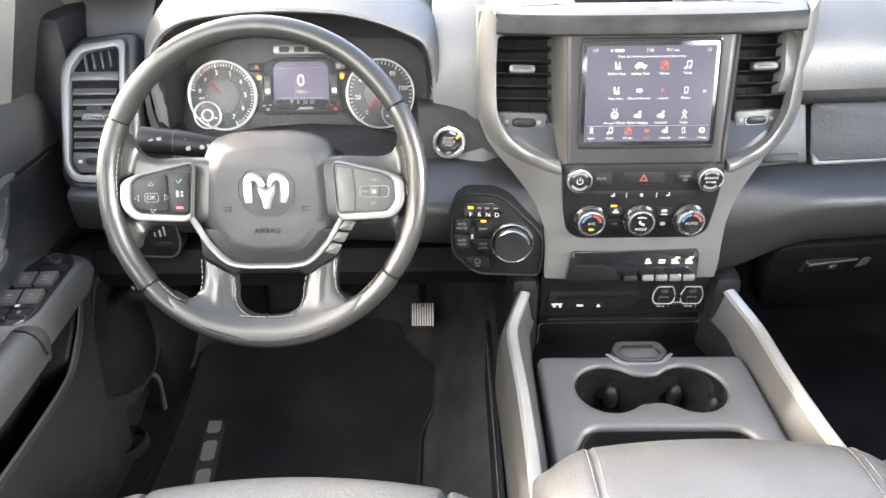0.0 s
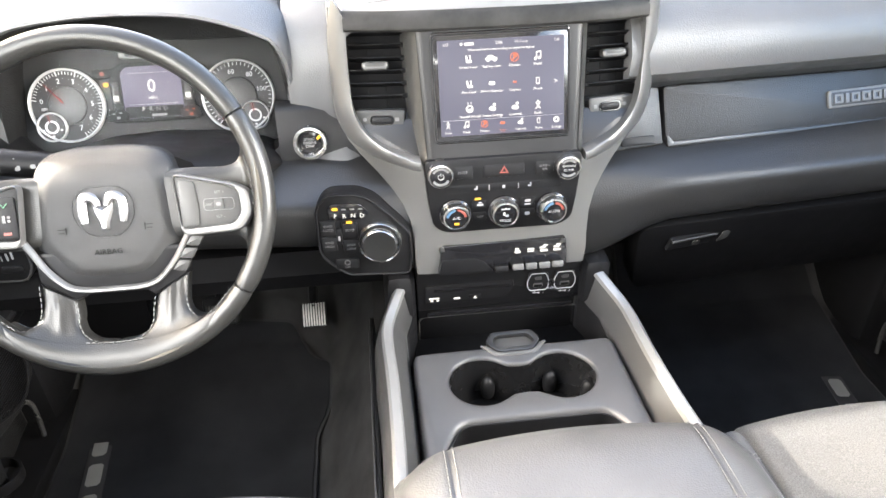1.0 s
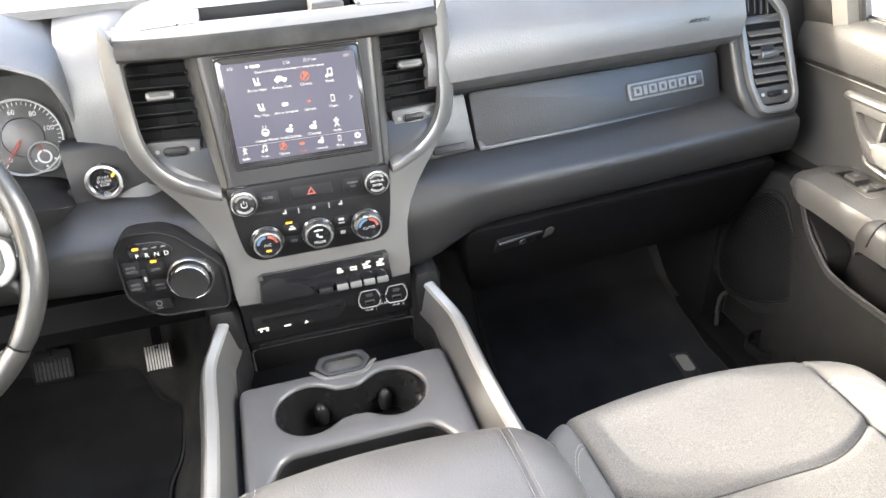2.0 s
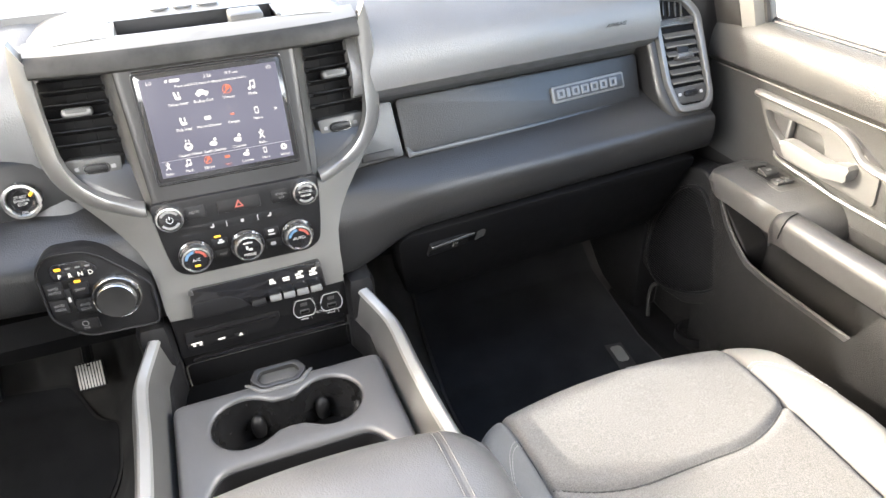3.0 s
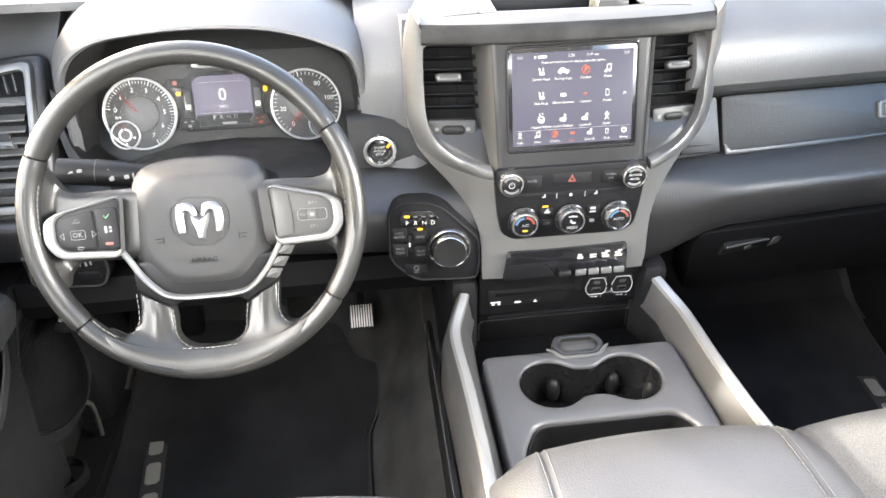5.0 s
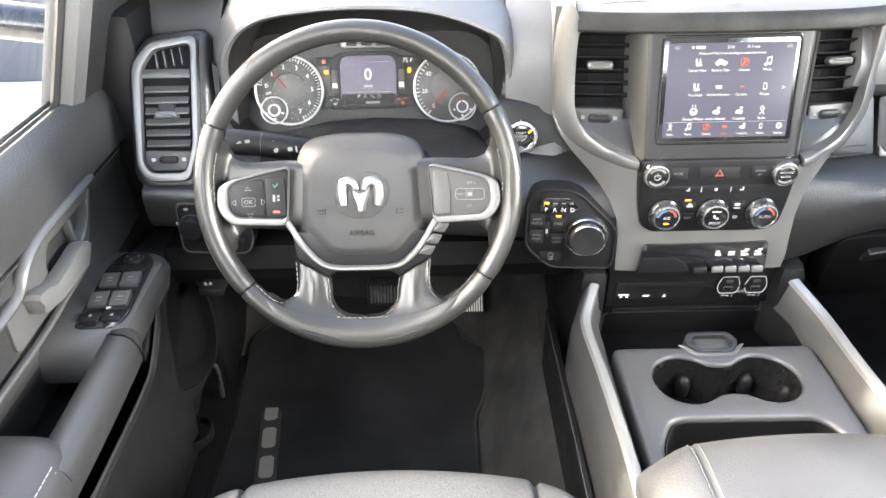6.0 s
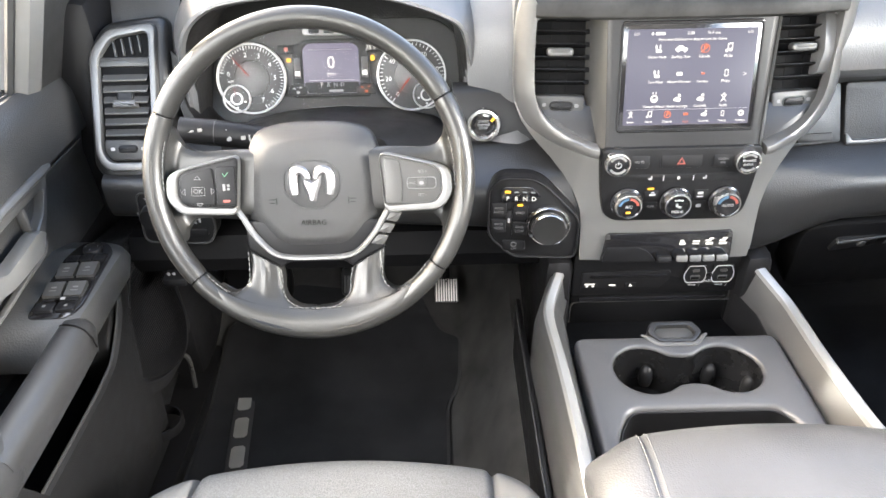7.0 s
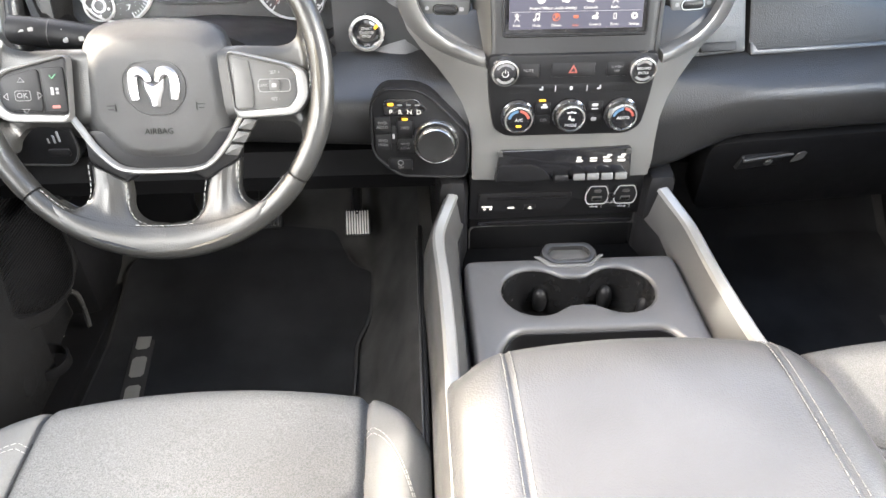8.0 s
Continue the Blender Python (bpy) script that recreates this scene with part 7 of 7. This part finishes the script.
    part("elbow_pad", loft(bmesh.new(), [[(s * (0.885 - (0.885 - x) * w), y, 0.515 + (z - 0.515) * h) for x, z in smooth2((0.885, 0.536), (0.862, 0.550), (0.82, 0.5535), (0.780, 0.5515), (0.758, 0.544), (0.7455, 0.528), (0.743, 0.508), (0.748, 0.488), (0.765, 0.474), (0.80, 0.470), (0.885, 0.47))] for y, w, h in ((0.612, 0.66, 0.45), (0.609, 0.80, 0.70), (0.600, 0.88, 0.88), (0.584, 0.925, 0.97), (0.558, 0.945, 1.0), (0.45, 0.955, 1.05), (0.20, 0.955, 1.05), (0.0, 0.955, 1.0))]), DOORPAD, d, "black padded elbow rest")
    for o in (0.0, 0.006):
        stitches([(s * (0.763 - o * 0.4), y, 0.5425 - o) for y in (0.565, 0.45, 0.25, 0.05)], d, length=0.005, gap=0.0022, r=0.0007, lift=(-s * 0.0008, 0, 0.0008))
    # switches
    if s < 0:
        SW = pose(-0.816, 0.872, 0.5345) @ pose(0, 0, 0, 0, 0, 3)
        ol = rounded([(-0.030, -0.085), (0.022, -0.085), (0.030, -0.06), (0.030, 0.062), (0.012, 0.086), (-0.020, 0.086), (-0.032, 0.05)], 0.012)
        part("switch_plate", plate(SW, ol, 0.006, 0.0015), GLOSS, d, "gloss black window switch plate")
        part("mirror_dial", lathe(SW @ pose(0.0, 0.066, 0.0), [(0.0135, 0), (0.0125, 0.004), (0.008, 0.0055), (0, 0.005)], 24), PLASTIC, d)
        bars(SW @ pose(0, 0.066, 0.0052), [(-0.008, 0, 0.0015, 0.002), (0.008, 0, 0.0015, 0.002), (0, 0.008, 0.002, 0.0015), (0, -0.008, 0.002, 0.0015)], WHITEINK, d)
        for k, u in enumerate((-0.018, 0.0, 0.018)):
            part("mirror_key", plate(SW @ pose(u, 0.043, 0.003), rrect(0.016, 0.014, 0.002), 0.004, 0.001), PLASTIC, d)
        for v in (0.012, -0.031):
            part("switch_well", plate(SW @ pose(0, v + 0.012, 0.0008), rrect(0.052, 0.016, 0.003), 0.001, 0.0003), DARK, d)
            for u in (-0.0135, 0.0135):
                part("window_key", loft(bmesh.new(), [[SW @ Vector((u + x, v + y, z)) for y, z in ((-0.013, 0.0), (-0.013, 0.004), (0.0, 0.0065), (0.011, 0.0085), (0.0125, 0.006), (0.010, 0.0))] for x in (-0.0115, -0.0105, 0.0105, 0.0115)]), GREY, d, "dark window key with a white mark")
                bars(SW @ pose(u, v - 0.001, 0.0064, 9), [(0, 0.002, 0.007, 0.0025), (0, -0.004, 0.009, 0.0012)], GREYINK, d)
        for u in (-0.0135, 0.0135):
            part("lock_key", plate(SW @ pose(u, -0.065, 0.004), rrect(0.0245, 0.018, 0.003), 0.005, 0.0015), PLASTIC, d)
            bars(SW @ pose(u, -0.065, 0.0042), [(0, 0, 0.004, 0.005)], GREYINK, d)
        part("window_lock_key", plate(SW @ pose(0.012, -0.0495, 0.003), rrect(0.024, 0.007, 0.002), 0.004, 0.001), PLASTIC, d)
        bars(SW @ pose(0.004, -0.0495, 0.0032), [(0, 0, 0.006, 0.005)], WHITEINK, d)
    else:
        SW = pose(0.843, 0.888, 0.5345) @ pose(0, 0, 0, 0, 0, -2)
        ol = rounded([(-0.026, -0.050), (0.028, -0.050), (0.028, 0.042), (0.014, 0.052), (-0.018, 0.050)], 0.010)
        part("switch_plate", plate(SW, ol, 0.005, 0.0015), GREY, d, "dark grey window switch plate")
        part("switch_field", plate(SW @ pose(0.002, 0.003, 0.0012), rrect(0.036, 0.072, 0.005), 0.002, 0.0006), PLASTIC, d)
        part("switch_well", plate(SW @ pose(0.001, 0.027, 0.0018), rrect(0.028, 0.016, 0.002), 0.001, 0.0003), DARK, d)
        part("window_key", plate(SW @ pose(0.003, 0.010, 0.006) @ pose(0, 0, 0, 10), rrect(0.028, 0.022, 0.002), 0.006, 0.0015), PADGREY, d, "grey window key with a white mark")
        bars(SW @ pose(0.003, 0.010, 0.0065, 10), [(0, 0.001, 0.010, 0.005)], GREYINK, d)
        for u in (-0.008, 0.010):
            part("lock_key", plate(SW @ pose(u, -0.024, 0.005), rrect(0.0165, 0.018, 0.002), 0.005, 0.001), PADGREY, d)
            bars(SW @ pose(u, -0.024, 0.0052), [(0, 0, 0.004, 0.004)], GREYINK, d)
    # inside release: satin bezel, dished recess, bright lever.  D maps (length backwards, height) onto the card
    D = Matrix(((0, 0, -s, s * 0.872), (-1, 0, 0, 0.0), (0, 1, 0, 0.0), (0, 0, 0, 1)))
    back = -0.048
    flip = -1 if s > 0 else 1
    g = lambda pts, r: rounded([(-(y + back), z) for y, z in pts][::flip], r)
    oo = g([(1.022, 0.652), (0.990, 0.600), (0.957, 0.561), (0.765, 0.553), (0.770, 0.606), (0.845, 0.648)], 0.012)
    ii = g([(1.000, 0.628), (0.978, 0.600), (0.940, 0.580), (0.868, 0.578), (0.866, 0.602), (0.882, 0.626)], 0.010)
    part("handle_bezel", hollow(D @ pose(0, 0, 0.009), oo, ii, 0.018, 0.002, crown=0.0), DOORSATIN, d, "satin warm grey handle bezel")
    # recess takes the darker door vinyl, so its shade is in the colour
    part("handle_recess", plate(D @ pose(0, 0, -0.0045), inset(ii, -0.002), 0.004, 0.0005), DOORSKIN, d, "dished recess darkened for its shade")
    part("finger_post", box(-0.004, 0.004, -0.024, 0.024, -0.004, 0.0085, 0.003, 2, M=D @ pose(-(0.944 + back), 0.603, 0.0)), DOORSATIN, d)
    bar = smooth([(s * 0.866, 1.022 + back, 0.648), (s * 0.862, 1.00 + back, 0.650), (s * 0.861, 0.93 + back, 0.650), (s * 0.861, 0.86 + back, 0.647), (s * 0.862, 0.825 + back, 0.634), (s * 0.863, 0.798 + back, 0.614), (s * 0.865, 0.765 + back, 0.607), (s * 0.867, 0.70 + back, 0.606), (s * 0.868, 0.45, 0.606), (s * 0.868, 0.20, 0.606)], 4, False)
    part("upper_bar", tube(bar, 0.0085, 10, flat=0.75), DOORSATIN, d, "satin bar over the handle")
    part("lower_strip", tube(smooth([(s * 0.867, 0.962 + back, 0.566), (s * 0.864, 0.945 + back, 0.556), (s * 0.864, 0.88 + back, 0.549), (s * 0.865, 0.76, 0.541), (s * 0.867, 0.60, 0.538), (s * 0.868, 0.30, 0.538)], 5, False), 0.0048, 8, flat=0.8), DOORSATIN, d, "satin strip above the armrest")
    part("insert_panel", plate(D @ pose(0, 0, 0.002), g([(0.795, 0.602), (0.770, 0.552), (0.30 - back, 0.545), (0.30 - back, 0.600), (0.765, 0.598)], 0.006), 0.006, 0.002), DOORSKIN, d, "grained door insert")
    near = 0.84
    lever = [[(s * (0.862 - dx), 0.933 - (0.933 - y) * near + back, z0 + (z1 - z0) * f) for dx, f in ((0.0, 0.1), (0.014, 0.0), (0.020, 0.06), (0.023, 0.5), (0.020, 0.94), (0.012, 1.0), (0.0, 0.95))] for y, z0, z1 in ((0.933, 0.593, 0.600), (0.928, 0.583, 0.603), (0.914, 0.573, 0.605), (0.86, 0.572, 0.600), (0.825, 0.573, 0.598), (0.800, 0.577, 0.607), (0.783, 0.580, 0.608), (0.778, 0.586, 0.603))]
    part("release_lever", loft(bmesh.new(), lever), LEVERSILVER, d, "bright satin release lever")
    # map pocket with a curved rim
    rim = smooth([(0.985, 0.500), (0.966, 0.482), (0.928, 0.440), (0.872, 0.395), (0.835, 0.385), (0.775, 0.382), (0.69, 0.382), (0.45, 0.382), (0.2, 0.382)], 5, False)
    part("rear_panel", loft(bmesh.new(), [[(s * x, y - dy, z) for x, z, dy in ((0.866, 0.470, 0.045), (0.812, 0.468, 0.045), (0.803, 0.455, 0.038), (0.7985, 0.378, 0.0), (0.8105, 0.20, 0.0), (0.828, 0.092, 0.0), (0.866, 0.092, 0.0))] for y in (0.694 + back, 0.690 + back, 0.4, 0.2, -0.05)]), DOORLOW, d, "black grained panel behind the pocket")
    part("map_pocket", loft(bmesh.new(), [[(s * (0.808 + 0.03 * max(0, (p.x - 0.92) / 0.20)), p.x, p.y), (s * (0.801 + 0.04 * max(0, (p.x - 0.92) / 0.20)), p.x, p.y - 0.006), (s * 0.800 + s * 0.04 * max(0, (p.x - 0.92) / 0.20), p.x, p.y - 0.03), (s * 0.812 + s * 0.03 * max(0, (p.x - 0.92) / 0.20), p.x, 0.20), (s * 0.83, p.x, 0.09), (s * 0.862, p.x, 0.09), (s * 0.83, p.x, 0.15), (s * 0.8125 + s * 0.03 * max(0, (p.x - 0.92) / 0.20), p.x, p.y - 0.01)] for p in rim]), DOORLOW, d, "dark grey map pocket")
    part("pocket_rim", tube([(s * (0.807 + 0.032 * max(0, (p.x - 0.92) / 0.20)), p.x, p.y + 0.0005) for p in rim], 0.0022, 8), GREY, d)
    part("pocket_floor", box(min(s * 0.82, s * 0.866), max(s * 0.82, s * 0.866), 0.2, 0.92, 0.20, 0.22, 0.003), DARK, d)
    # proud panel ahead of the pocket, with the loudspeaker grille; the bottle pocket is open below it
    side = lambda pts: ([(-y, z) for y, z in pts])[::-1 if s > 0 else 1]
    panel = rounded(side([(0.880, 0.150), (0.880, 0.402), (0.926, 0.438), (0.966, 0.478), (1.010, 0.497), (1.140, 0.470), (1.148, 0.215), (1.085, 0.188), (1.000, 0.200), (0.945, 0.235), (0.915, 0.150)]), 0.012)
    part("speaker_panel", plate(D @ pose(0, 0, 0.058), panel, 0.05, 0.006, seg=3), DOORLOW, d, "black proud panel round the loudspeaker")
    g_out = [(p.x, p.y) for p in smooth(side([(1.004, 0.458), (0.958, 0.412), (0.922, 0.377), (0.904, 0.342), (0.914, 0.306), (0.957, 0.261), (1.010, 0.229), (1.076, 0.208), (1.112, 0.224), (1.126, 0.262), (1.120, 0.320), (1.100, 0.372), (1.058, 0.436)]), 3)]
    part("speaker_frame", hollow(D @ pose(0, 0, 0.063), inset(g_out, -0.005), g_out, 0.008, 0.0015, crown=0.0015), PLASTIC, d, "raised frame round the grille")
    grille = part("speaker_grille", plate(D @ pose(0, 0, 0.0605), g_out, 0.006, 0.001, dome=0.004), PLASTIC, d, "black ribbed loudspeaker grille")
    for k in range(46):
        z = 0.214 + 0.0052 * k
        cuts = sorted(a[0] + (b[0] - a[0]) * (z - a[1]) / (b[1] - a[1]) for a, b in zip(g_out, g_out[1:] + g_out[:1]) if (a[1] - z) * (b[1] - z) < 0)
        if len(cuts) == 2 and cuts[1] - cuts[0] > 0.015:
            part("rib", box(-(cuts[1] - cuts[0]) / 2 + 0.004, (cuts[1] - cuts[0]) / 2 - 0.004, -0.0011, 0.0011, -0.001, 0.0012, 0.0005, 1, M=D @ pose((cuts[0] + cuts[1]) / 2, z, 0.0635)), DARK, grille)
    part("pocket_lip", tube(smooth([(s * 0.820, 1.092, 0.190), (s * 0.819, 1.106, 0.172), (s * 0.820, 1.112, 0.140), (s * 0.822, 1.108, 0.090)], 4, False), [0.0045] * 13, 8), PADGREY, d, "rounded lip of the bottle pocket")
    # bottle holder forward in the pocket
    part("bottle_ring", hollow(pose(s * 0.835, 0.98, 0.14), disc(0.036, n=28), disc(0.031, n=28), 0.02, 0.002), PLASTIC, d)
    # sash: corner sail, front post, seal and pane
    lean = lambda z: 0.900 - 0.38 * (z - 0.735)
    part("sail_panel", loft(bmesh.new(), [[(s * (lean(z) - dx), y, z) for y, z in ((1.052, 0.72), (1.14, 0.69), (1.30, 0.70), (1.36, 0.74), (1.22, 0.88), (1.052, 1.0))] for dx in (0.024, 0.020, -0.03)]), SAIL, d, "dark corner panel behind the mirror")
    part("sash_post", loft(bmesh.new(), [[(s * (lean(z) + dx), y0 + dy, z) for dx, dy in ((-0.006, 0.0), (-0.020, 0.008), (-0.026, 0.034), (0.02, 0.040), (0.02, 0.0))] for z, y0 in ((0.715, 1.014), (0.85, 1.014), (1.0, 1.008), (1.12, 0.86))]), PILLAR, d, "warm grey window post")
    part("post_seal", tube([(s * lean(0.715), 1.012, 0.715), (s * lean(0.85), 1.012, 0.85), (s * lean(1.0), 1.005, 1.0)], 0.006, 6), RUBBER, d)
    part("sash_top", tube([(s * 0.72, 0.42, 1.27), (s * 0.76, 0.72, 1.20), (s * 0.80, 1.0, 1.02)], 0.022, 8), PILLAR, d)
    low = -0.010 if s < 0 else 0.006
    for k, (dx, z) in enumerate(((0.0, 0.7475 + low), (0.008, 0.7505 + low))):
        part("seal", tube([(s * (0.900 + dx), y, z - 0.012 * max(0.0, (y - 0.98) / 0.22) ** 2) for y in (-0.05, 0.3, 0.6, 0.9, 1.05)], 0.0035, 6), RUBBER, d, "black window seal")
    pn = part("pane", surface(lambda u, v: (s * (0.918 - 0.23 * v * 0.95), -0.05 + (1.10 - 0.55 * v ** 2) * u, 0.735 + 0.53 * v), 6, 6), GLASS, d, "clear side window")
    face_cabin(pn).visible_shadow = False
    return d


door(-1, "dark grey driver's door with a satin handle bezel and window switches")
door(1, "dark grey passenger's door with a satin handle bezel and window switch")

# door mirrors outside
for s in (-1, 1):
    mir = thing("door_mirror", "black door mirror outside the side window", "mirror", "door mirrors")
    ring = lambda y, w, h, r: [(s * 1.30 + u, y, 0.875 + v) for u, v in rrect(w, h, r, seg=5)]
    part("housing", loft(bmesh.new(), [ring(1.125, 0.27, 0.27, 0.06), ring(1.118, 0.29, 0.285, 0.07), ring(1.14, 0.30, 0.295, 0.07), ring(1.20, 0.26, 0.26, 0.08), ring(1.25, 0.16, 0.16, 0.06)]), PLASTIC, mir)
    part("glass", plate(P(s * 1.30, 1.116, 0.875, 0, -s * 15), rrect(0.24, 0.235, 0.05), 0.004, 0.001), MIRROR, mir, "silvered mirror glass")
    part("arm", tube([(s * 0.98, 1.30, 0.76), (s * 1.20, 1.21, 0.82)], 0.03, 10), BODYPAINT, mir)
